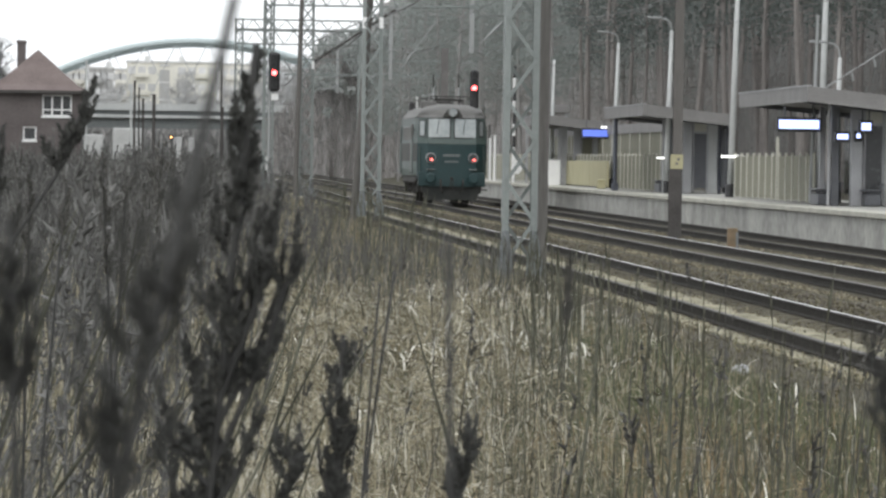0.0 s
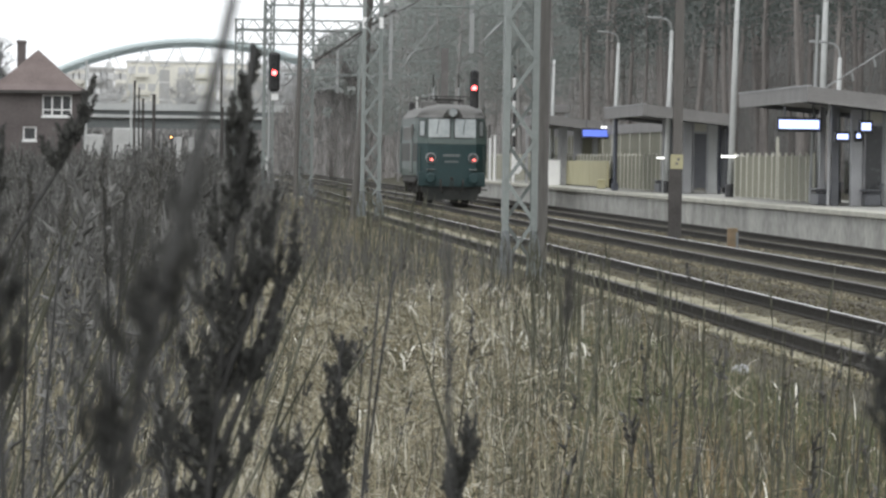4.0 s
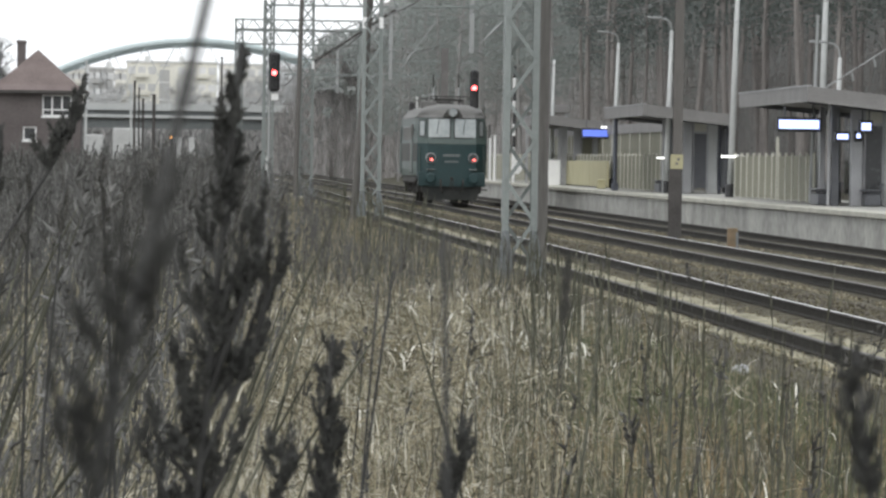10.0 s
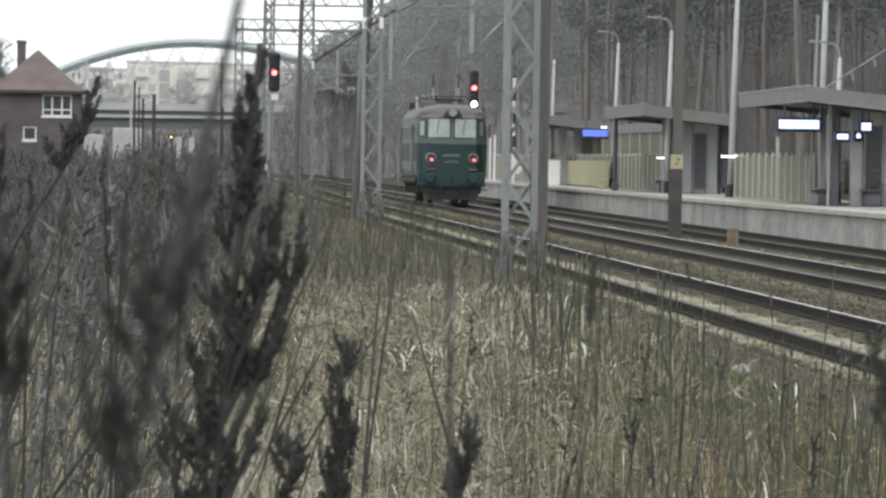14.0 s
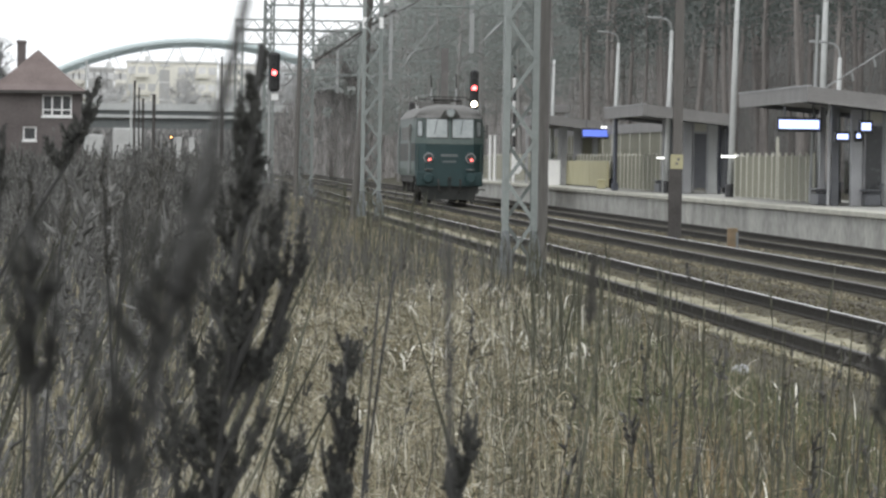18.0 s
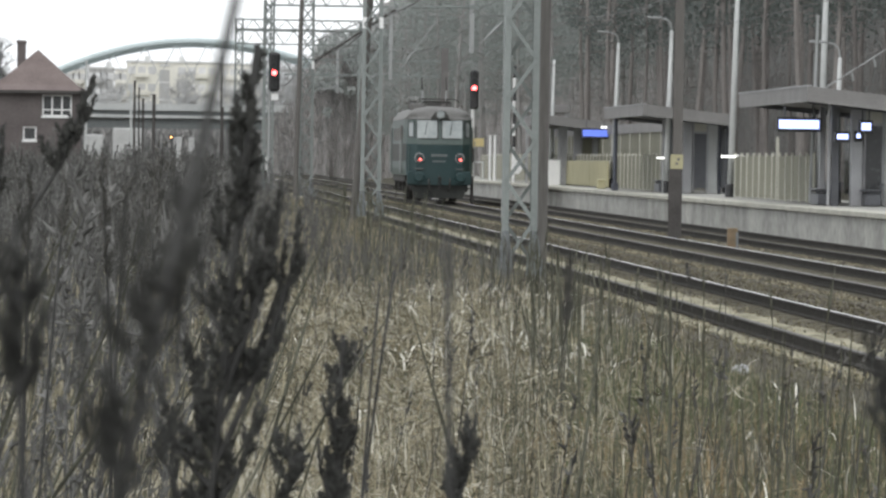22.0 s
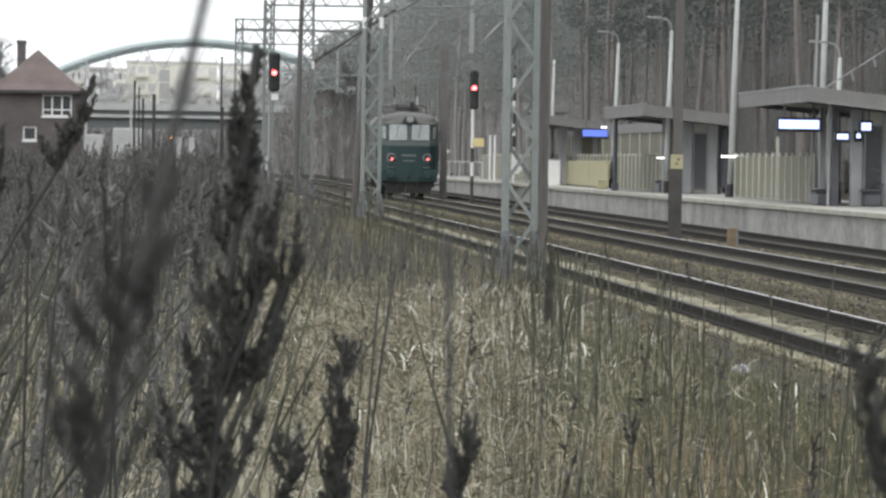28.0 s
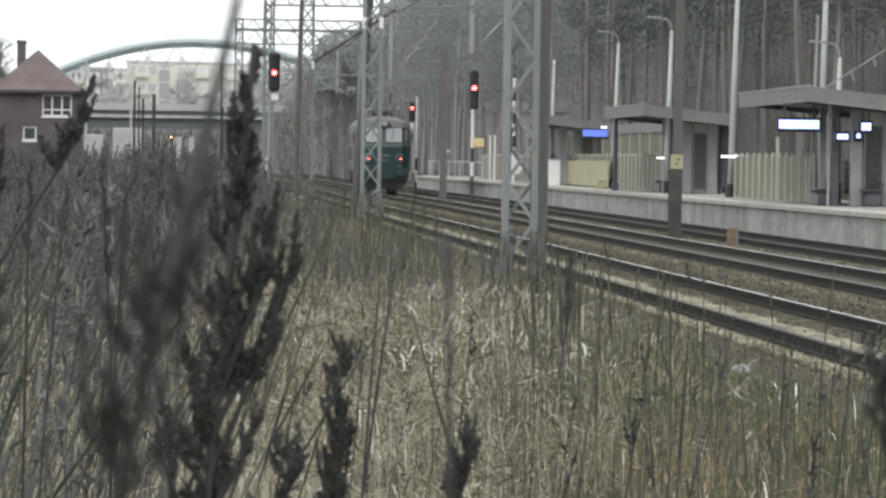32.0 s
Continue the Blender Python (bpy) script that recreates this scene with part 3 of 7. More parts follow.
def display(x, y, z, w, h, screen, label):
    """A hanging passenger information display, facing along the platform."""
    d = thing("information_display", pose(x, y, z), label, "display", "platform displays")
    part("housing", Geo().box(-w / 2 - 0.06, w / 2 + 0.06, 0, 0.25, -h / 2 - 0.09, h / 2 + 0.07, 0.015), BLACK, d)
    part("screen", Geo().box(-w / 2, w / 2, -0.006, 0.0, -h / 2, h / 2), screen, d, "glowing screen")
    for s in (-1, 1):
        part("hanger", Geo().bar((s * w * 0.35, 0.12, h / 2 + 0.07), (s * w * 0.35, 0.12, h / 2 + 0.42), 0.04), SHELTER_STEEL, d)


def lamp_post(x, y, h, lean, arm=True):
    p = thing("street_lamp", pose(x, y, DECK, 0, lean), "tapered pale metal platform lamp post with a black foot", "street lamp", "platform lamps")
    smooth(part("pole", Geo().tube([(0, 0, 0.42), (0, 0, h * 0.5), (0, 0, h)], [0.115, 0.095, 0.06], 12), LAMPPOLE, p))
    part("foot", Geo().tube([(0, 0, 0), (0, 0, 0.36), (0, 0, 0.44)], [0.17, 0.16, 0.125], 12), BLACK, p, "black foot")
    if arm:
        part("arm", Geo().tube([(0, 0, h), (-0.05, 0, h + 0.28), (-0.2, 0, h + 0.4), (-0.42, 0, h + 0.44)], 0.03, 6), GALV, p)
        part("lamp_head", Geo().box(-0.92, -0.38, -0.13, 0.13, h + 0.41, h + 0.49, 0.03), GALV, p)
    return p


def build_furniture():
    s = build_shelter()
    second = copy_thing(s, pose(16.98, 182.9, DECK))
    for p in second.children:          # its supports stand a little further from the edge
        if p.name.split(".")[0] in ("post", "end_column", "rail_post", "column", "inner_column", "inner_post", "panel_post", "end_screen", "glazing_frame", "top_panel"):
            p.matrix_basis = Matrix.Translation((0.21, 0, 0)) @ p.matrix_basis
        # farther glass takes a paler colour that stands in for haze
        if p.name.split(".")[0] in ("end_screen", "glass_screen", "end_wall"):
            p.material_slots[0].link = "OBJECT"
            p.material_slots[0].material = SHELTER_STEEL
    third = copy_thing(s, pose(17.0, 231.5, DECK))
    paler = {"post": COLUMN, "beam": COLUMN, "glass_screen": FENCE, "end_screen": FENCE, "end_wall": COLUMN, "screen_rail": COLUMN, "inner_post": COLUMN}
    for p in third.children:           # this one is panelled, with pale posts
        stuff = paler.get(p.name.split(".")[0])
        if stuff:
            p.material_slots[0].link = "OBJECT"
            p.material_slots[0].material = stuff
    for y in (195.8,):
        p = thing("blue_post", pose(17.1, y, DECK), "dark blue steel post at the shelter corner", "post")
        part("shaft", Geo().tube([(0, 0, 0.1), (0, 0, 2.8)], 0.085, 10), BLUESTEEL, p)
        part("foot", Geo().box(-0.13, 0.13, -0.13, 0.13, 0, 0.3, 0.02), BLUESTEEL, p)
    b = build_bench()
    for x, y in ((18.98, 136.6), (18.5, 141.5), (18.05, 185.5), (18.3, 188.5), (18.2, 234.5)):
        copy_thing(b, pose(x, y, DECK))
    display(17.34, 140.0, 2.93, 1.12, 0.24, PALE_SCREEN, "hanging display with a bright blue-white screen")
    display(18.11, 136.6, 2.59, 0.31, 0.14, PALE_SCREEN, "small hanging display with a bright blue screen")
    display(18.75, 136.6, 2.87, 0.26, 0.2, PALE_SCREEN, "square hanging display with a pale blue screen")
    display(18.66, 137.46, 2.62, 0.11, 0.13, PALE_SCREEN, "tiny hanging display with a pale blue screen")
    display(19.0, 228.0, 3.1, 1.15, 0.30, BLUE_SCREEN, "hanging display with a deep blue screen")
    for x, y, h, lean in ((18.45, 167.3, 8.6, 1.3), (18.0, 184.7, 5.95, 1.3), (18.6, 213.8, 6.15, 1.3), (18.45, 247.6, 6.1, 1.0), (19.6, 153.0, 9.2, 1.0), (19.77, 150.5, 4.33, 0.8)):
        lamp_post(x, y, h, lean, y not in (247.6, 167.3, 153.0))
    for x, y, z, w in ((18.45, 166.8, 2.04, 0.75), (17.78, 184.5, 1.98, 0.28)):
        t = thing("strip_light", pose(x, y, z), "white glowing strip light over the platform fence", "lamp", "strip lights")
        part("tube", Geo().box(-w / 2, w / 2, -0.05, 0.05, -0.03, 0.04, 0.01), TUBE, t)
        part("bracket", Geo().bar((0, 0.05, 0), (0.1, 0.1, -0.2), 0.04), GALV, t)
        part("stem", Geo().bar((0.1, 0.1, -0.2), (0.1, 0.1, DECK - z), 0.05), GALV, t)
    r = thing("platform_railing", pose(17.3, 0, DECK), "pale grey tubular railing at the platform end", "railing")
    for i in range(6):
        part("post", Geo().tube([(0, 283 + 11.6 * i, 0), (0, 283 + 11.6 * i, 1.0)], 0.045, 6), LAMPPOLE, r)
    for z in (1.0,):
        part("rail", Geo().tube([(0, 283, z), (0, 343, z)], 0.032, 6), LAMPPOLE, r)
    p = thing("yellow_bin", pose(17.6, 208.0, DECK), "yellow grit bin beside the shelter", "bin")
    part("body", Geo().box(-0.17, 0.17, -0.3, 0.3, 0, 0.3, 0.04), YELLOW_PANEL, p)
    part("lid", Geo().box(-0.19, 0.19, -0.32, 0.32, 0.3, 0.38, 0.03), YELLOW_PANEL, p)
    for y in (277.5, 281.5):
        q = thing("white_post", pose(17.6, y, DECK), "slim white post on the platform", "post", "white posts")
        part("shaft", Geo().tube([(0, 0, 0), (0, 0, 2.45)], 0.07, 8), WHITE, q)
        part("cap", Geo().tube([(0, 0, 2.45), (0, 0, 2.5)], 0.085, 8), WHITE, q)
    q = thing("slim_pole", pose(18.48, 146.3, DECK, 0, 1.5), "slim pale pole behind the shelter", "pole")
    part("shaft", Geo().tube([(0, 0, 0), (0, 0, 5.4)], [0.06, 0.045], 8), GALV, q)
    part("cap", Geo().tube([(0, 0, 5.4), (0, 0, 5.46)], 0.06, 8), GALV, q)
    q = thing("guy_rod", pose(18.0, 141.0, 3.85), "grey stay rod with insulators above the shelter roof", "stay")
    part("rod", Geo().tube([(0, 0, 0), (3.6, 0, 2.35)], 0.02, 6), GALV, q)
    for k in (0.25, 0.42):
        part("insulator", Geo().tube([(3.6 * k, 0, 2.35 * k), (3.6 * k + 0.05, 0, 2.35 * k - 0.12), (3.6 * k + 0.07, 0, 2.35 * k - 0.26)], [0.015, 0.03, 0.02], 8), GALV, q)
    w = thing("shelter_wall", pose(18.2, 0, DECK), "low pale yellow wall panels beside the shelter", "wall")
    for i in range(8):
        part("panel", Geo().box(0, 0.06, 212 + 4.6 * i, 216.5 + 4.6 * i, 0.05, 1.15, 0.01), YELLOW_PANEL, w)
    for i in range(15):
        part("mullion", Geo().box(1.36, 1.46, 198.5 + 4.6 * i, 198.7 + 4.6 * i, 0.0 if i < 3 else 1.15, 2.75, 0.01), FENCEPOST, w, "pale window post")
    part("sill_band", Geo().box(1.38, 1.45, 198.2, 263, 0.0, 1.3), FENCEPOST, w)
    part("head_band", Geo().box(1.33, 1.45, 198.2, 263, 2.35, 2.75), ROOFING, w)
    for i in range(14):
        part("pane", Geo().box(1.4, 1.42, 198.7 + 4.6 * i, 203.1 + 4.6 * i, 1.3, 2.35), FENCE, w, "olive wall panel")
    lamp = thing("flood_lamp", pose(19.5, 228.3, 3.36), "small white glowing flood lamp under the shelter roof", "lamp")
    part("lens", Geo().box(-0.22, 0.22, -0.05, 0.0, -0.07, 0.07, 0.02), TUBE, lamp)
    part("housing", Geo().box(-0.24, 0.24, 0.0, 0.1, -0.09, 0.09, 0.02), GALV, lamp)
    part("bracket", Geo().bar((0.1, 0.05, 0), (0.1, 0.05, -0.02), 0.04).box(0.08, 0.14, 0.02, 0.08, -0.1, 0.0), GALV, lamp)
    wp = thing("white_wall_panel", pose(17.15, 229.0, DECK), "plain white wall panel at the end of the shelter", "panel")
    part("board", Geo().box(-0.25, 0.35, 0, 0.08, 0.02, 1.15, 0.01), WHITE, wp)
    part("cap", Geo().box(-0.27, 0.37, -0.02, 0.1, 1.15, 1.19), COLUMN, wp)
    k = thing("stair_roof", pose(17.9, 250, DECK), "grey box roof over the underpass stairs", "roof")
    part("roof", Geo().box(0, 1.65, 0, 9, 3.5, 3.9, 0.03), ROOFING, k)
    for x in (0.15, 1.5):
        for y in (0.3, 8.7):
            part("post", Geo().box(x - 0.07, x + 0.07, y - 0.07, y + 0.07, 0, 3.5), COLUMN, k)


build_furniture()


# ---- masts, portals and signals ----
def lattice_mast(x, y, z0, h, w, lean=0.0):
    """Two channel legs joined by zigzag lacing on both faces."""
    m = thing("catenary_mast", pose(x, y, z0, 0, lean), "grey-green steel lattice catenary mast on a concrete footing", "mast", "catenary masts")
    part("footing", Geo().box(-w * 0.6, w * 0.6, -0.26, 0.26, -z0 - 0.5, -0.12, 0.04), BALLAST, m, "stained concrete footing")
    lw = 0.1
    for s in (-1, 1):
        a, c = s * (w / 2 - lw / 2), s * (w / 2 + lw / 2)
        part("leg", Geo().upright([(a, -0.14), (c, -0.14), (c, 0.14), (a, 0.14), (a, 0.125), (c - s * 0.015, 0.125), (c - s * 0.015, -0.125), (a, -0.125)], 0.0, h), MASTPAINT, m)
    band = {136.2: 5.45, 203.6: 5.53}.get(y)
    if band:
        for s in (-1, 1):
            part("white_band", Geo().box(s * w / 2 - 0.055, s * w / 2 + 0.055, -0.15, -0.142, band - z0 - 0.15, band - z0 + 0.15), WHITE, m, "white painted band")
    step = 0.62
    brace_up = fixed_normals(Geo().bar((-w / 2, 0, 0), (w / 2, 0, step), 0.055, 0.012).mesh("brace", MASTPAINT))
    brace_dn = fixed_normals(Geo().bar((w / 2, 0, 0), (-w / 2, 0, step), 0.055, 0.012).mesh("brace", MASTPAINT))
    i = 0
    while 0.2 + (i + 1) * step < h:
        for yy, a in ((-0.15, i % 2), (0.15, 1 - i % 2)):
            part("brace", brace_dn if a else brace_up, MASTPAINT, m, at=pose(0, yy, 0.2 + i * step))
        i += 1
    part("clamp", Geo().box(0.05, 0.24, -0.24, -0.18, -0.16, -0.04, 0.01), DARKMAST, m, "dark clamp at the foot")
    for s in (-1, 1):
        g = Geo()
        g.add([(s * w * 0.2, yy, 0.0) for yy in (-0.2, -0.17)] + [(s * w * 0.88, yy, 0.0) for yy in (-0.2, -0.17)] + [(s * w * 0.6, yy, 0.68) for yy in (-0.2, -0.17)] + [(s * w * 0.38, yy, 0.68) for yy in (-0.2, -0.17)],
              [(0, 2, 4, 6), (7, 5, 3, 1), (0, 1, 3, 2), (2, 3, 5, 4), (4, 5, 7, 6), (6, 7, 1, 0)])
        part("gusset", g, FOUNDATION, m, "pale peeling gusset plate")
    return m


def lattice_beam(name, x0, x1, y, z0, z1, label, legs=(), step=0.9, material=MASTPAINT, leg=0.16):
    b = thing(name, pose(0, y, 0), label, "portal", "catenary portals")
    for z in (z0, z1):
        [part("chord", Geo().box(x0, x1, q - 0.04, q + 0.04, z - 0.038, z + 0.038), material, b) for q in (-0.26, 0.26)]
    n = max(2, round((x1 - x0) / step))
    for i in range(n):
        a, c = x0 + (x1 - x0) * i / n, x0 + (x1 - x0) * (i + 1) / n
        for yy in (-0.26, 0.26):
            part("diagonal", Geo().bar((a, yy, z0 if i % 2 else z1), (c, yy, z1 if i % 2 else z0), 0.045, 0.025), material, b)
    for x in legs:
        part("leg", Geo().box(x - leg, x + leg, -leg, leg, -0.5, z1), material, b)
    return b


def wood_pole(x, y, z0, h, r, lean=0.0):
    p = thing("wooden_pole", pose(x, y, z0, 0, lean), "weathered grey-brown wooden pole beside the mast", "pole", "wooden poles")
    part("shaft", Geo().tube([(0, 0, -0.4), (0, 0, h * 0.5), (0, 0, h)], [r, r * 0.93, r * 0.85], 10), POLEWOOD, p)
    part("band", Geo().tube([(0, 0, 1.6), (0, 0, 1.64)], r * 1.03, 10), POLEWOOD, p)


def steel_mast(x, y, h, w, plate=False, material=POLEWOOD):
    p = thing("steel_mast", pose(x, y, -0.15), "dark weathered steel mast between the tracks", "mast", "steel masts")
    e, f = w / 2, w / 2 - 0.03
    g = Geo().upright([(-e, -e), (e, -e), (e, -f), (0.02, -f), (0.02, f), (e, f), (e, e), (-e, e), (-e, f), (-0.02, f), (-0.02, -f), (-e, -f)], 0, h)
    part("column", g, material, p)
    if plate:
        part("sleeve", Geo().box(-0.24, 0.12, -0.17, -0.13, 0, 1.78, 0.01), DARKMAST, p, "dark lower casing")
    part("footing", Geo().box(-w * 0.6, w * 0.6, -w * 0.6, w * 0.6, -0.3, 0.08, 0.03), DARKMAST, p)
    if plate:
        part("plate", Geo().box(-0.2, 0.14, -0.165, -0.145, 1.8, 2.18, 0.006), YELLOW_PANEL, p, "faded yellowish plate")
        part("mark", Geo().box(-0.02, 0.05, -0.171, -0.165, 2.02, 2.09).box(-0.06, 0.0, -0.171, -0.165, 1.9, 1.97), GREYSTEEL, p, "faint worn marks")


def light_unit(parent, x, y, z, r, material, hood=True):
    ring = part("lens", Geo().tube([(x, y - 0.012, z), (x, y, z)], r, 14), material, parent)
    if hood:
        g = Geo()
        n = 10
        for k in range(n):
            a, b = math.pi * k / n, math.pi * (k + 1) / n
            q = [(math.cos(t) * (r + 0.02), math.sin(t) * (r + 0.02)) for t in (a, b)]
            o = [(math.cos(t) * (r + 0.035), math.sin(t) * (r + 0.035)) for t in (a, b)]
            vs = [(x + u, yy, z + v) for yy in (y - 0.22, y) for u, v in (*q, *o)]
            g.add(vs, [(0, 1, 5, 4), (2, 6, 7, 3), (0, 2, 3, 1)])
        part("hood", g, BLACK, parent)
    return ring


def build_signals():
    s = thing("railway_signal", pose(4.62, 235.5, 0.1), "black signal head on a post, showing red", "signal", "railway signals")
    part("post", Geo().tube([(-0.2, 0.2, -0.4), (-0.2, 0.2, 4.95)], 0.07, 8), GALV, s)
    part("head", Geo().box(-0.26, 0.26, 0, 0.26, 4.75, 6.58, 0.1), BLACK, s)
    part("bracket", Geo().bar((-0.2, 0.2, 4.6), (0.0, 0.2, 4.76), 0.07), GALV, s)
    light_unit(s, 0, -0.006, 5.62, 0.115, RED_LIGHT)
    for z in (5.0, 5.3, 5.98, 6.32):
        light_unit(s, 0, -0.006, z, 0.095, DARKGLASS)
    part("name_plate", Geo().box(-0.14, 0.2, 0.0, 0.02, 4.35, 4.65), WHITE, s, "small white plate")
    s = thing("railway_signal", pose(13.15, 222.5, -0.15), "black signal head on striped post, red over flashing white light", "signal", "railway signals")
    for k in range(7):
        part("post_band", Geo().tube([(-0.02, 0.2, 0.62 * k), (-0.02, 0.2, 0.62 * k + 0.62)], 0.075, 10), DARKMAST if k in (0, 1, 3) else WHITE, s)
    part("head", Geo().box(-0.17, 0.21, 0, 0.3, 4.2, 5.9, 0.08), BLACK, s)
    part("top_bracket", Geo().tube([(-0.5, 0.1, 6.22), (-0.1, 0.1, 6.26), (0.12, 0.1, 6.12), (0.12, 0.15, 5.88)], 0.03, 6), GALV, s)
    light_unit(s, 0.02, -0.006, 5.12, 0.105, RED_LIGHT)
    for z in (5.75, 5.45, 4.78):
        light_unit(s, 0.02, -0.006, z, 0.1, DARKGLASS)
    part("plate", Geo().box(0.0, 0.48, 0.03, 0.06, 2.55, 2.92), SIGNYEL, s, "yellow plate")
    flash = part("flashing_lamp", Geo().tube([(0, -0.012, 0), (0, 0, 0)], 0.125, 18), WHITE_LIGHT, s, "warm white flashing lamp", at=pose(0.02, -0.015, 4.42))
    part("lamp_back", Geo().tube([(0, 0.0, 0), (0, 0.012, 0)], 0.15, 18), BLACK, flash)
    s = thing("railway_signal", pose(13.15, 274.5, -0.1), "small signal on a slim striped post, showing red", "signal", "railway signals")
    for k in range(8):
        part("post_band", Geo().tube([(0, 0.2, 0.66 * k), (0, 0.2, 0.66 * k + 0.66)], 0.06, 8), (BLACK, WHITE)[k % 2] if k < 4 else WHITE, s)
    part("head", Geo().box(-0.42, -0.1, 0, 0.2, 3.95, 5.0, 0.05), BLACK, s)
    late = part("red_lamp", Geo().tube([(0, -0.02, 0), (0, -0.008, 0)], 0.075, 14), RED_LIGHT, s, "small red lamp that comes on late", at=pose(-0.26, -0.03, 4.68))
    part("lamp_back", Geo().box(-0.12, 0.12, -0.006, 0.012, -0.12, 0.12), BLACK, late)
    light_unit(s, -0.26, -0.006, 4.3, 0.09, DARKGLASS)
    part("bracket", Geo().bar((-0.2, 0.2, 4.2), (0, 0.2, 4.2), 0.06), GALV, s)
    part("name_plate", Geo().box(-0.36, -0.16, 0.0, 0.02, 3.55, 3.85), WHITE, s, "small white plate")
    return flash, late


MASTS = ((5.3, 77.4, 0.05, 0.44), (5.3, 136.2, 0.25, 0.45), (5.3, 203.6, 0.25, 0.47), (4.46, 240.0, 0.3, 0.4))
lattice_mast(5.46, 300.6, 0.1, 11.0, 0.42)
lattice_mast(3.78, 300.3, 0.1, 9.9, 0.42)
for mx, my, mz, mw in MASTS:
    lattice_mast(mx, my, mz, 11.0 if my < 230 else 9.0, mw, 0.0)
wood_pole(5.72, 78.6, -0.2, 9.5, 0.1, 0.2)
wood_pole(4.87, 203.0, -0.1, 9.3, 0.1, 1.2)
steel_mast(13.25, 132.9, 8.5, 0.24, True)
steel_mast(13.15, 247.0, 7.4, 0.34, material=GREYSTEEL)
lattice_beam("catenary_portal", 3.6, 11.0, 300, 9.35, 9.93, "tall grey lattice portal beam across the far tracks", (10.95,), 0.5, leg=0.09)
lattice_beam("catenary_portal", 3.6, 11.0, 300.7, 8.5, 9.3, "lower grey lattice portal beam across the far tracks", (10.9,), 0.55, leg=0.07)
lattice_beam("catenary_portal", 4.2, 10.5, 240, 9.0, 9.65, "slim grey lattice portal beam across the tracks", (), 0.42)
lattice_beam("catenary_portal", 5.3, 13.3, 247.4, 5.85, 6.6, "dull grey lattice beam from mast to mast", (), 0.5)
lattice_beam("catenary_portal", 6.7, 13.2, 178.0, 7.9, 8.5, "grey lattice portal on brown posts", (), 0.8)
for px, pr in ((13.0, 0.17),):
    wood_pole(px, 178.0, -0.2, 8.7, pr)
wood_pole(4.85, 136.8, -0.2, 9.4, 0.1, 3.6)
FLASH, LATE = build_signals()


# ---- locomotive ----
def loco_front(x, z):
    """How far the cab's nose lies behind its foremost plane."""
    a = max(0.0, abs(x) - 0.98)
    return a * 1.25 + 0.10 * (x / 1.4) ** 2 + max(0.0, z - 2.45) * 0.2


def loco_half(z):
    if z < 1.3:
        return 1.40 - 0.22 * (1.3 - z)
    return 1.40 if z < 2.5 else 1.40 - 0.07 * (z - 2.5)


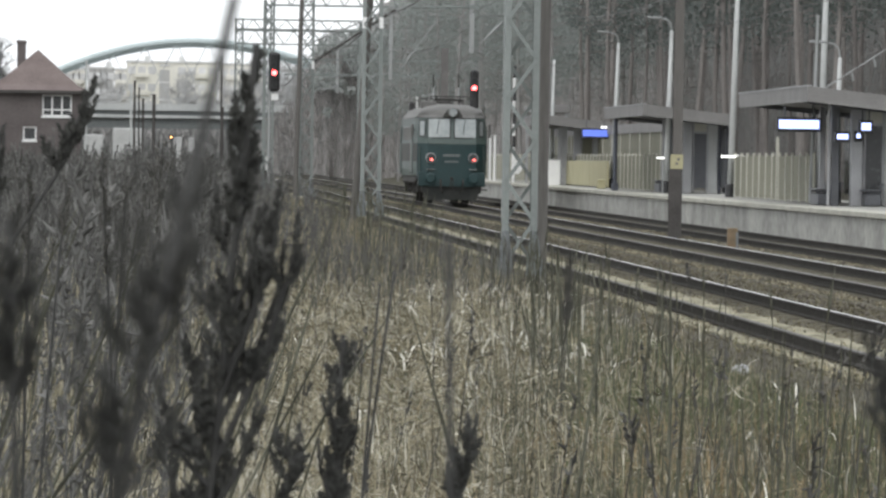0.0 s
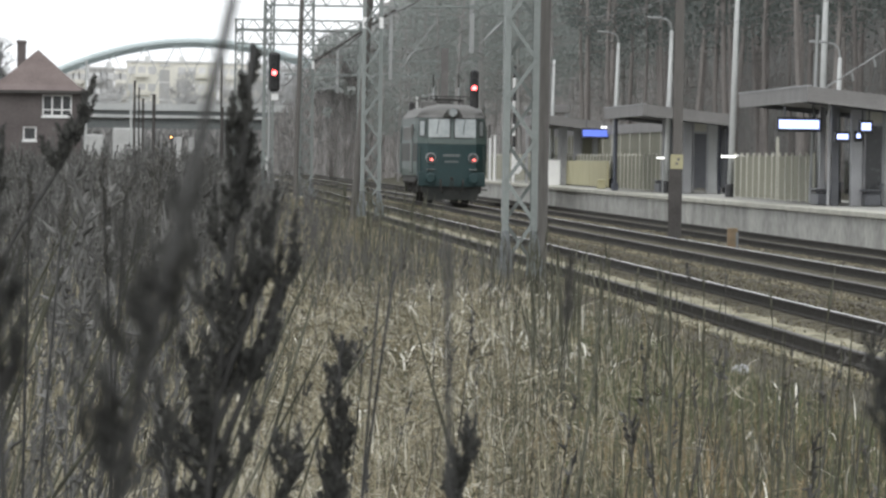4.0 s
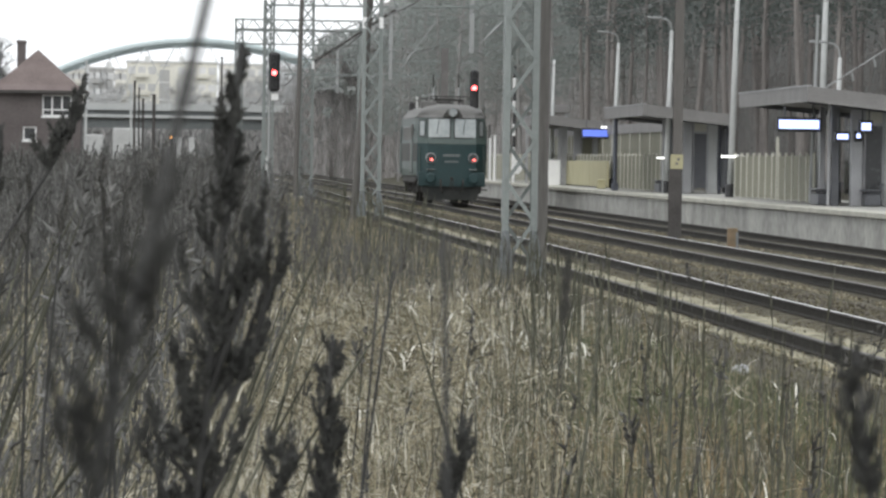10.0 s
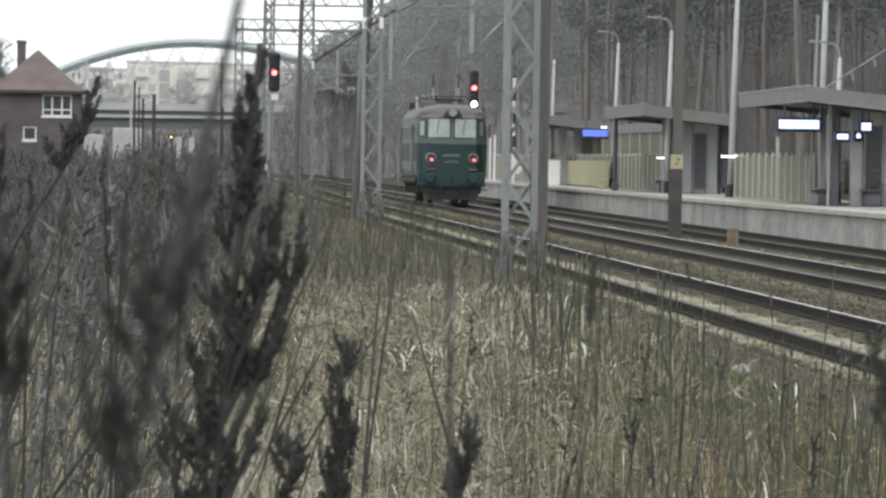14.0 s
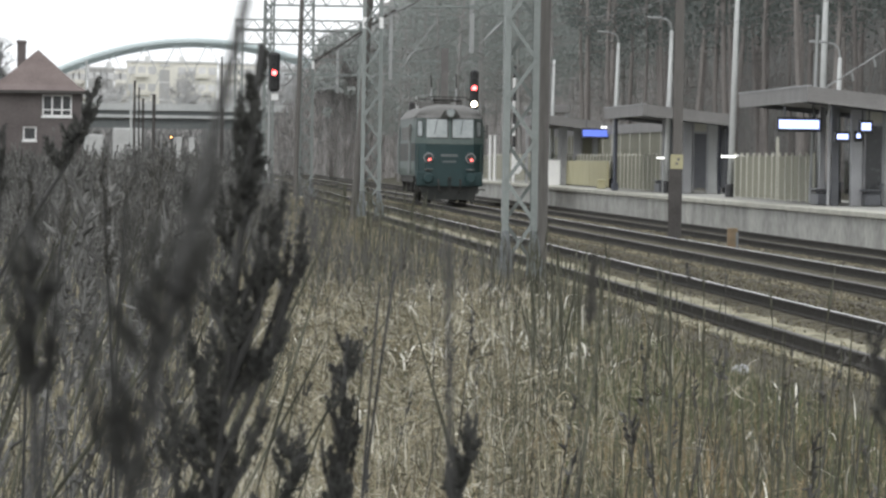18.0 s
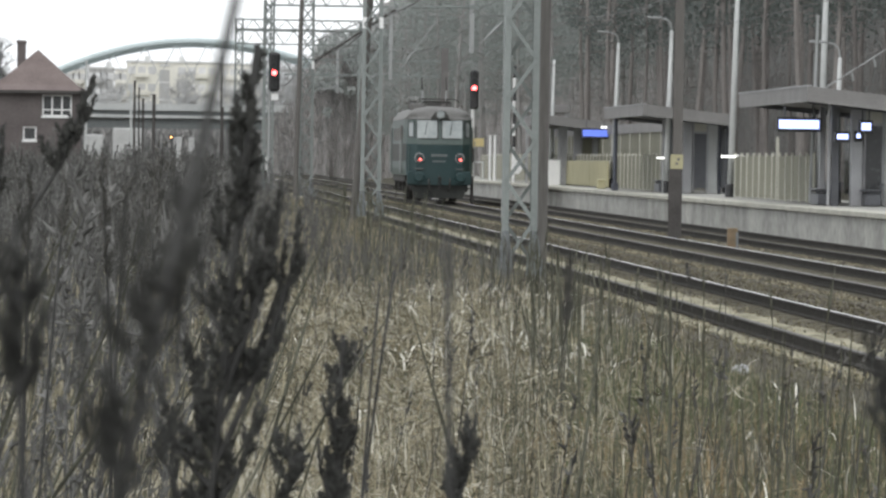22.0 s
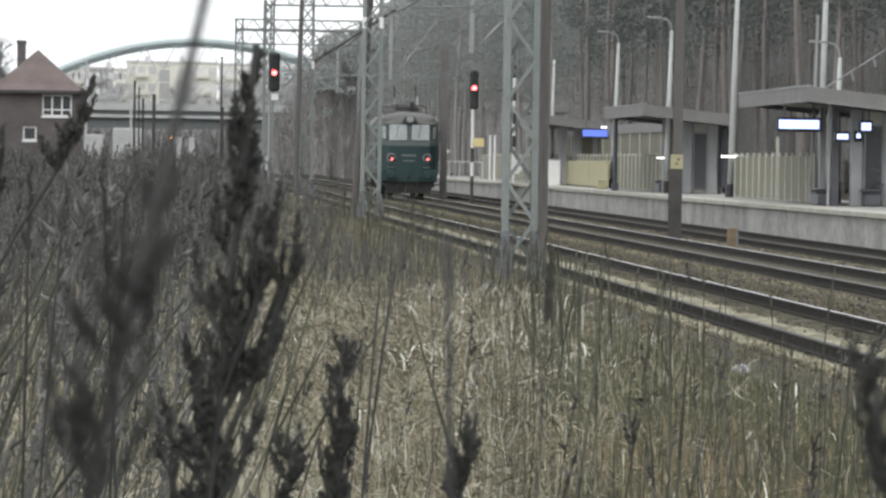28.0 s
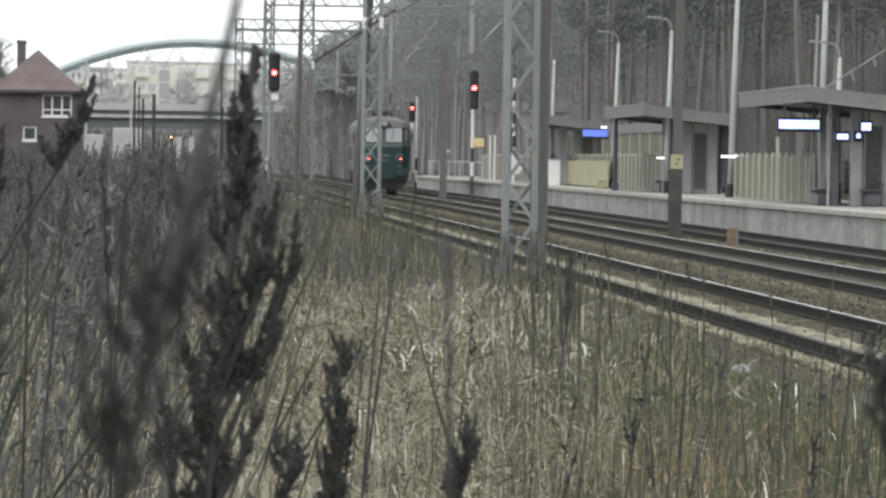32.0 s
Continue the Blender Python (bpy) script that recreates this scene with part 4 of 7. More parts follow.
def build_loco():
    loco = thing("electric_locomotive", pose(TRACK_2, 205.2, 0), "dark green electric locomotive with faded top and red tail lights", "locomotive")
    L = 14.9
    zs = [0.72, 1.0, 1.25, 1.6, 2.0, 2.44, 2.46, 2.75, 3.1, 3.4, 3.55]

    def nose(flip):
        us = [-1, -0.85, -0.7, -0.4, 0, 0.4, 0.7, 0.85, 1]
        rings = [[(u * loco_half(z), L - loco_front(u * loco_half(z), z) if flip else loco_front(u * loco_half(z), z), z) for u in us] for z in zs]
        return Geo().rows(rings, [0 if z < 2.45 else 1 for z in zs])

    part("cab_front", nose(False), (GREEN_D, GREEN_L), loco)
    part("cab_front", nose(True), (GREEN_D, GREEN_L), loco)
    for s in (-1, 1):
        rings = []
        sides = [1.12, 1.4, 1.72, 2.0, 2.44, 2.46, 2.75, 3.1, 3.4, 3.55]
        for z in sides:
            f, h = loco_front(loco_half(z), z), loco_half(z)
            rings.append([(s * h, f, z), (s * (h + 0.1), 1.5, z), (s * (h + 0.1), L - 1.5, z), (s * h, L - f, z)])
        g = Geo().rows(rings, [1 if z < 1.7 else 0 if z < 2.45 else 1 for z in sides])
        part("side_wall", g, (SIDEGRIME, GREEN_L), loco, "grimy side with a pale sill panel")
        for y in (2.0, L - 2.7):
            d = part("cab_door", Geo().box(s * 1.507 - 0.02, s * 1.507 + 0.02, y, y + 0.75, 1.2, 3.2, 0.01), GREEN_L, loco)
            part("door_window", Geo().box(s * 1.53 - 0.01, s * 1.53 + 0.01, y + 0.15, y + 0.6, 2.5, 3.05), GLASS, d)
            part("handrail", Geo().tube([(s * 1.6, y - 0.1, 1.2), (s * 1.6, y - 0.1, 2.6)], 0.02, 6), GALV, d)
            part("step", Geo().box(s * 1.3, s * 1.58, y + 0.05, y + 0.7, 0.55, 0.6), UNDER, loco)
        for k in range(4):
            y = 4.2 + k * 1.75
            part("grille", Geo().box(s * 1.49 - 0.02, s * 1.49 + 0.02, y, y + 1.2, 2.6, 3.15, 0.01), LOCOROOF, loco)
    # roof: an arched shell that slopes down over both cabs
    g = Geo()
    us = np.linspace(-1, 1, 13)
    ends = [(0.42, 0.0), (0.62, 0.5), (1.2, 0.82), (2.2, 1.0), (L - 2.2, 1.0), (L - 1.2, 0.82), (L - 0.62, 0.5), (L - 0.42, 0.0)]
    vs = []
    for k, (y, h) in enumerate(ends):
        for u in us:
            bulge = (1 - abs(u) ** 2.6) ** 0.5
            inset = loco_front(u * 1.36, 3.5) * (1 - h) if k < 4 else -loco_front(u * 1.36, 3.5) * (1 - h)
            vs.append((u * (1.36 + 0.1 * min(1, h * 1.5)), y - 0.42 * (1 if k < 4 else -1) + inset + (0.26 if k < 4 else -0.26), 3.5 + 0.58 * bulge * h + 0.07 * (1 - h)))
    n = len(us)
    g.add(vs, [(j * n + i, j * n + i + 1, (j + 1) * n + i + 1, (j + 1) * n + i) for j in range(len(ends) - 1) for i in range(n - 1)])
    smooth(part("roof", g, LOCOROOF, loco, "grimy pale roof"))
    # eaves visor over the windscreens
    g = Geo()
    for u0, u1 in zip(us[:-1], us[1:]):
        x0, x1 = u0 * 1.37, u1 * 1.37
        y0, y1 = loco_front(x0, 3.5), loco_front(x1, 3.5)
        g.add([(x0, y0 - 0.05, 3.5), (x1, y1 - 0.05, 3.5), (x1, y1 + 0.1, 3.62), (x0, y0 + 0.1, 3.62), (x0, y0 + 0.1, 3.48), (x1, y1 + 0.1, 3.48)], [(0, 1, 2, 3), (0, 4, 5, 1)])
    part("visor", g, LOCOROOF, loco)

    def pane(x0, x1, z0, z1, name, material, lift, parent, label=""):
        g = Geo()
        k = 4
        vs = []
        for z in (z0, z1):
            for i in range(k + 1):
                x = x0 + (x1 - x0) * i / k
                vs.append((x, loco_front(x, z) - lift, z))
        for z in (z0, z1):
            for i in range(k + 1):
                x = x0 + (x1 - x0) * i / k
                vs.append((x, loco_front(x, z) + 0.02, z))
        m = k + 1
        fs = [(i, i + 1, m + i + 1, m + i) for i in range(k)]
        fs += [(i, 2 * m + i, 2 * m + i + 1, i + 1) for i in range(k)] + [(m + i, m + i + 1, 3 * m + i + 1, 3 * m + i) for i in range(k)]
        fs += [(0, m, 3 * m, 2 * m), (k, 2 * m + k, 3 * m + k, m + k)]
        g.add(vs, fs)
        return part(name, g, material, parent, label)

    for x0, x1 in ((-1.01, -0.06), (0.06, 1.01)):
        w = pane(x0, x1, 2.66, 3.49, "windscreen", BLACK, 0.015, loco)
        pane(x0 + 0.05, x1 - 0.05, 2.71, 3.46, "pane", GLASS, 0.022, w, "glass with reflected sky put into its pale colour")
        part("wiper", Geo().bar((x0 * 0.5 + x1 * 0.5, loco_front(0.5, 3.4) - 0.05, 3.42), (x0 * 0.6 + x1 * 0.4, loco_front(0.5, 2.9) - 0.05, 2.85), 0.025), BLACK, w)
    for x0, x1 in ((-1.33, -1.08), (1.08, 1.33)):
        w = pane(x0, x1, 2.72, 3.4, "corner_window", BLACK, 0.015, loco)
        pane(x0 + 0.04, x1 - 0.04, 2.77, 3.36, "pane", GLASS, 0.022, w, "glass with reflected sky put into its pale colour")
    for s in (-1, 1):
        x = s * 0.86
        y = loco_front(x, 1.85)
        lamp = part("headlamp", Geo().tube([(x, y - 0.09, 1.87), (x, y - 0.05, 1.87), (x, y + 0.05, 1.87)], [0.2, 0.215, 0.215], 18), CHROME, loco)
        part("lens", Geo().tube([(x, y - 0.1, 1.87), (x, y - 0.092, 1.87)], 0.165, 18), DARKGLASS, lamp)
        part("tail_light", Geo().tube([(x + 0.03, y - 0.125, 1.8), (x + 0.03, y - 0.1, 1.8)], 0.048, 14), TAIL_LIGHT, lamp, "glowing red tail light")
        part("step_plate", Geo().box(x - 0.17, x + 0.17, y - 0.12, y + 0.05, 1.38, 1.43, 0.01), NUMBERS, loco, "pale step plate")
        bx = s * 0.875
        buf = part("buffer", Geo().tube([(bx, 0.1, 1.05), (bx, -0.3, 1.05)], [0.13, 0.11], 12), UNDER, loco)
        part("buffer_head", Geo().tube([(bx, -0.3, 1.05), (bx, -0.36, 1.05), (bx, -0.4, 1.05)], [0.21, 0.21, 0.17], 16), GREEN_D, buf)
        part("handrail", Geo().tube([(s * 1.3, loco_front(1.3, 1.3) - 0.06, 1.25), (s * 1.3, loco_front(1.3, 2.3) - 0.06, 2.35)], 0.018, 6), GREEN_L, loco)
        part("hose", Geo().tube([(s * 0.45, 0.02, 1.0), (s * 0.45, -0.12, 0.85), (s * 0.42, -0.1, 0.55), (s * 0.36, 0.0, 0.45)], 0.035, 6), UNDER, loco)
    y = loco_front(0, 3.72)
    top = part("roof_lamp", Geo().tube([(0.02, y - 0.3, 3.72), (0.02, y - 0.16, 3.73), (0.02, y + 0.4, 3.74)], [0.19, 0.2, 0.2], 18), LOCOROOF, loco)
    part("lens", Geo().tube([(0.02, y - 0.315, 3.72), (0.02, y - 0.3, 3.72)], 0.165, 18), GLASS, top)
    part("lamp_fairing", Geo().prism([(-0.4, 3.52), (0.44, 3.52), (0.24, 3.84), (0.02, 3.92), (-0.2, 3.84)], y - 0.14, y + 0.5), SIDEGRIME, loco, "dark fairing round the roof lamp")
    part("number_plate", Geo().box(-0.37, 0.33, -0.02, 0.0, 1.93, 2.03), NUMBERS, loco, "pale plain number bar")
    part("number_plate", Geo().box(-0.30, 0.26, -0.02, 0.0, 1.69, 1.76), NUMBERS, loco, "small pale number bar")
    part("waist_line", Geo().box(-0.95, 0.95, -0.012, 0.0, 2.42, 2.46), GREEN_L, loco)
    part("buffer_beam", Geo().box(-1.36, 1.36, 0.05, 0.4, 0.72, 1.3, 0.03), GREEN_D, loco)
    g = Geo()
    g.add([(-1.25, 0.12, 0.8), (1.25, 0.12, 0.8), (1.02, 0.2, 0.16), (-1.02, 0.2, 0.16), (-1.25, 0.25, 0.8), (1.25, 0.25, 0.8), (1.02, 0.33, 0.16), (-1.02, 0.33, 0.16)],
          [(0, 3, 2, 1), (4, 5, 6, 7), (0, 1, 5, 4), (3, 7, 6, 2), (0, 4, 7, 3), (1, 2, 6, 5)])
    part("snow_plough", g, PLOUGH, loco, "grimy dark plough")
    hook = part("coupling", Geo().box(-0.06, 0.06, -0.2, 0.1, 1.0, 1.1, 0.02), UNDER, loco)
    for k in range(3):
        part("link", Geo().tube([(-0.05, -0.18, 1.0 - 0.16 * k), (-0.05, -0.2, 0.86 - 0.16 * k), (0.05, -0.2, 0.86 - 0.16 * k), (0.05, -0.18, 1.0 - 0.16 * k)], 0.02, 6), UNDER, hook)
    part("underframe", Geo().box(-1.4, 1.4, 1.6, L - 1.6, 0.85, 1.22), UNDER, loco)
    part("floor", Geo().box(-1.28, 1.28, 0.5, L - 0.5, 0.96, 1.1), UNDER, loco)
    wheels = []
    for yb in (3.55, L - 3.55):
        b = part("bogie", Geo().box(-1.15, -1.0, yb - 2.2, yb + 2.2, 0.45, 0.85).box(1.0, 1.15, yb - 2.2, yb + 2.2, 0.45, 0.85).box(-1.0, 1.0, yb - 0.3, yb + 0.3, 0.5, 0.8), UNDER, loco)
        for s in (-1, 1):
            for dy in (-1.525, 1.525):
                part("axle_box", Geo().box(s * 1.2 - 0.12, s * 1.2 + 0.12, yb + dy - 0.18, yb + dy + 0.18, 0.42, 0.82, 0.03), UNDER, b)
        for dy in (-1.525, 1.525):
            g = Geo().tube([(-0.76, 0, 0), (0.76, 0, 0)], 0.09, 10)
            for s in (-1, 1):
                g.tube([(s * 0.68, 0, 0), (s * 0.72, 0, 0), (s * 0.725, 0, 0), (s * 0.82, 0, 0)], [0.655, 0.655, 0.625, 0.622], 28)
                g.box(s * 0.82, s * 0.83, -0.5, 0.5, -0.05, 0.05).box(s * 0.82, s * 0.83, -0.05, 0.05, -0.5, 0.5)
            wheels.append((part("wheelset", g, UNDER, loco, at=pose(0, yb + dy, 0.625)), yb + dy))
    # roof gear: pantographs at both ends, the near one folded, the far one raised a little
    for yb, h in ((3.2, 0.1), (L - 3.2, 0.1)):
        p = part("pantograph", Geo().box(-0.6, 0.6, yb - 0.7, yb - 0.64, 4.22, 4.28).box(-0.6, 0.6, yb + 0.64, yb + 0.7, 4.22, 4.28).box(-0.6, -0.54, yb - 0.7, yb + 0.7, 4.22, 4.28).box(0.54, 0.6, yb - 0.7, yb + 0.7, 4.22, 4.28), UNDER, loco)
        for s in (-1, 1):
            part("arm", Geo().tube([(s * 0.5, yb - 0.4, 4.28), (s * 0.45, yb + 0.9, 4.28 + h * 0.6), (s * 0.5, yb - 0.3, 4.28 + h)], 0.025, 6), UNDER, p)
            for dy in (-0.65, 0.65):
                part("insulator", Geo().tube([(s * 0.57, yb + dy, 3.9), (s * 0.57, yb + dy, 4.0), (s * 0.57, yb + dy, 4.1), (s * 0.57, yb + dy, 4.22)], [0.05, 0.075, 0.05, 0.06], 8), LOCOROOF, p)
        part("collector", Geo().tube([(-0.95, yb - 0.3, 4.18 + h), (-0.75, yb - 0.3, 4.3 + h), (0.75, yb - 0.3, 4.3 + h), (0.95, yb - 0.3, 4.18 + h)], 0.022, 6), UNDER, p)
    for x, z1 in ((-0.45, 5.35), (0.6, 5.4)):
        q = part("roof_mast", Geo().tube([(x, 6, 3.9), (x - 0.06, 6, z1)], 0.03, 6), UNDER, loco)
        part("insulator", Geo().tube([(x - 0.02, 5.96, 4.3), (x - 0.03, 5.96, 4.5), (x - 0.035, 5.96, 4.82)], [0.035, 0.055, 0.035], 8), GALV, q, "pale insulator")
    gear = part("roof_gear", Geo().box(-1.15, -0.55, 2.5, 3.4, 3.9, 4.2, 0.04), LOCOROOF, loco, "pale grey roof equipment")
    part("terminal", Geo().tube([(-1.2, 2.9, 4.0), (-1.22, 2.9, 4.2), (-1.18, 2.9, 4.42)], [0.04, 0.06, 0.04], 8), LOCOROOF, gear, "pale insulator")
    part("terminal", Geo().tube([(-0.85, 2.9, 4.15), (-0.83, 2.9, 4.28), (-0.8, 2.9, 4.42)], [0.04, 0.06, 0.04], 8), LOCOROOF, gear, "pale insulator")
    part("busbar", Geo().tube([(-1.18, 2.9, 4.4), (-0.8, 2.9, 4.44), (-0.4, 3.1, 4.36)], 0.03, 6), GALV, gear)
    for s in (-1, 1):
        mirror = part("rear_mirror", Geo().box(s * 1.58 - 0.05, s * 1.58 + 0.05, 1.2, 1.25, 2.72, 3.25, 0.015), LOCOROOF, loco, "pale rear-view mirror")
        part("mirror_arm", Geo().tube([(s * 1.58, 1.25, 3.0), (s * 1.42, 1.35, 3.0)], 0.015, 6), BLACK, mirror)
    part("horn", Geo().tube([(0.95, 1.2, 3.75), (0.95, 0.85, 3.78)], [0.04, 0.09], 10), CHROME, loco)
    return loco, wheels


LOCO, WHEELS = build_loco()


# ---- far buildings ----
def build_signal_box():
    b = thing("signal_box", pose(-8.15, 300, 0), "dark red-brown brick signal box with a tiled hipped roof", "building")
    w, d, h = 2.62, 3.4, 5.55
    holes = ((0.36, 2.1, 4.02, 5.3), (-0.76, 0.04, 2.58, 3.4))
    xs = sorted({-w, w, 0.36, 2.1, -0.76, 0.04})
    zs = sorted({-0.3, h, 4.02, 5.3, 2.58, 3.4})
    part("wall", Geo().pierced(xs, zs, 0, 0.3, lambda x, z: not any(p < x < q and r < z < s for p, q, r, s in holes)), BRICK, b)
    for x0, x1, y0, y1 in ((-w, -w + 0.3, 0.3, 2 * d), (w - 0.3, w, 0.3, 2 * d), (-w + 0.3, w - 0.3, 2 * d - 0.3, 2 * d)):
        part("wall", Geo().box(x0, x1, y0, y1, -0.3, h), BRICK, b)
    e = 0.38
    r = Geo()
    ring = lambda k, z: [(-(w + e) * k, (d + e) * (1 - k) * 0.82 - e, z), ((w + e) * k, (d + e) * (1 - k) * 0.82 - e, z), ((w + e) * k, 2 * d + e - (d + e) * (1 - k) * 0.82, z), (-(w + e) * k, 2 * d + e - (d + e) * (1 - k) * 0.82, z)]
    r.add(ring(1.0, h - 0.12) + ring(1.0, h) + ring(0.8, h + 0.33) + ring(0.626, h + 0.78) + [(0, d - 0.6, h + 2.45), (0, d + 0.6, h + 2.45)],
          [(3, 2, 1, 0)] + [(4 * j + i, 4 * j + (i + 1) % 4, 4 * j + 4 + (i + 1) % 4, 4 * j + 4 + i) for j in range(3) for i in range(4)] + [(12, 13, 16), (13, 14, 17, 16), (14, 15, 17), (15, 12, 16, 17)])
    roof = part("roof", r, TILEROOF, b)
    part("eaves_board", Geo().box(-w - e, w + e, -e - 0.03, -e, h - 0.2, h - 0.02), DARKMAST, roof)
    part("ridge", Geo().bar((0, d - 0.62, h + 2.46), (0, d + 0.62, h + 2.46), 0.16, 0.1), TILEROOF, roof)
    part("chimney", Geo().box(-1.25, -0.75, d - 0.3, d + 0.3, h + 0.8, h + 3.0).box(-1.3, -0.7, d - 0.35, d + 0.35, h + 2.8, h + 2.95), BRICK, b)
    for x0, x1, z0, z1, nx, nz in ((0.36, 2.1, 4.02, 5.3, 3, 2), (-0.76, 0.04, 2.58, 3.4, 1, 1)):
        f = Geo().box(x0, x1, 0.06, 0.16, z0, z0 + 0.09).box(x0, x1, 0.06, 0.16, z1 - 0.09, z1).box(x0, x0 + 0.09, 0.06, 0.16, z0 + 0.09, z1 - 0.09).box(x1 - 0.09, x1, 0.06, 0.16, z0 + 0.09, z1 - 0.09)
        win = part("window", f, WHITE, b, "white-framed window")
        for i in range(1, nx):
            x = x0 + (x1 - x0) * i / nx
            part("mullion", Geo().box(x - 0.045, x + 0.045, 0.07, 0.15, z0 + 0.09, z1 - 0.09), WHITE, win)
        for k in range(1, nz):
            z = z0 + (z1 - z0) * 0.3
            part("transom", Geo().box(x0 + 0.09, x1 - 0.09, 0.075, 0.145, z - 0.04, z + 0.04), WHITE, win)
        part("pane", Geo().box(x0 + 0.05, x1 - 0.05, 0.17, 0.19, z0 + 0.05, z1 - 0.05), DARKGLASS, win)
        part("sill", Geo().box(x0 - 0.06, x1 + 0.06, -0.08, 0.05, z0 - 0.1, z0), WHITE, win)


def build_bridge():
    b = thing("arch_bridge", pose(2.66, 600, 0), "road bridge over the railway with a blue-grey steel arch", "bridge")
    half, rise, z0 = 25.0, 8.5, 6.86
    n = 40
    rib = lambda k, yy: Vector((half * (2 * k / n - 1), yy, z0 + rise * (1 - (2 * k / n - 1) ** 2)))
    for yy in (0.0, 10.0):
        part("arch_rib", Geo().tube([rib(k, yy) for k in range(n + 1)], 0.4, 10), ARCHBLUE, b)
        part("rib_flange", Geo().tube([rib(k, yy) - Vector((0, 0, 0.38)) for k in range(n + 1)], 0.13, 6), ARCHBLUE, b)
        for k in range(3, n - 2, 3):
            p = rib(k, yy)
            for s in (-1, 1):
                run = (p.z - z0) * 0.45
                if abs(p.x + s * run) < half - 1:
                    part("hanger", Geo().tube([p, (p.x + s * run, yy, z0 + 0.4)], 0.03, 5), DECKGREY, b)
            part("hanger_clamp", Geo().box(p.x - 0.14, p.x + 0.14, yy - 0.15, yy + 0.15, p.z - 0.6, p.z - 0.3), ARCHBLUE, b)
    for k in range(6, n - 5, 4):
        part("cross_brace", Geo().bar(rib(k, 0.4), rib(k, 9.6), 0.3), ARCHBLUE, b)
    part("deck", Geo().box(-90, 70, -0.9, 11, 6.22, 7.19), DECKDARK, b)
    part("ledge", Geo().box(-90, 70, -1.25, -0.95, 6.22, 6.55), DECKPALE, b, "pale ledge under the parapet")
    part("parapet", Geo().box(-90, 70, -1.35, -1.05, 7.09, 7.89), DECKPALE, b, "pale parapet")
    part("girder", Geo().box(-90, 70, -0.6, -0.2, 4.95, 6.22), DECKDARK, b)
    for i in range(80):
        part("railing_post", Geo().box(-40 + i, -39.92 + i, -1.2, -1.12, 7.89, 8.59), DECKGREY, b)
    part("railing", Geo().box(-90, 70, -1.2, -1.12, 8.54, 8.62), DECKGREY, b)
    for x in (-24.0, -9.0, 17.0, 32.0):
        part("pier", Geo().box(x - 0.6, x + 0.6, 0, 10, -0.6, 4.95, 0.1), DECKDARK, b)


def block(x0, x1, y, h, rows, cols, material, label, depth=12, shaft=None):
    b = thing("apartment_block", pose(x0, y, 0), label, "building", "apartment blocks")
    w = x1 - x0
    part("wall", Geo().box(0, w, 0, depth, -0.6, h), material, b)
    part("roof", Geo().box(-0.15, w + 0.15, -0.15, depth + 0.15, h, h + 0.35), RENDERED_G, b)
    if shaft:
        tower = part("stair_shaft", Geo().box(shaft[0], shaft[1], -0.12, -0.02, 0, h - 1.2), RENDERED_B, b, "grey stair shaft")
        for k in range(rows):
            part("band", Geo().box(shaft[0], shaft[1], -0.2, -0.12, h / rows * (k + 0.8), h / rows * (k + 0.92)), RENDERED_G, tower)
    sh = h / rows
    for r in range(rows):
        for c in range(cols):
            cx = w * (c + 0.5) / cols
            z = r * sh + sh * 0.3
            if shaft and shaft[0] - 1 < cx < shaft[1] + 1:
                continue
            win = part("window", Geo().box(cx - 0.75, cx + 0.75, -0.05, 0.0, z, z + sh * 0.5), material, b)
            part("pane", Geo().box(cx - 0.65, cx + 0.65, -0.07, -0.05, z + 0.1, z + sh * 0.5 - 0.1), HAZEPANE, win)
            if c % 3 == 1:
                part("balcony", Geo().box(cx - 1.2, cx + 1.2, -0.7, -0.08, z - 0.5, z + 0.3), material, b)
    for k in range(max(1, int(w / 6))):
        part("vent_stack", Geo().box(3 + 6 * k, 3.9 + 6 * k, depth / 2, depth / 2 + 1, h + 0.35, h + 1.3), RENDERED_G, b)


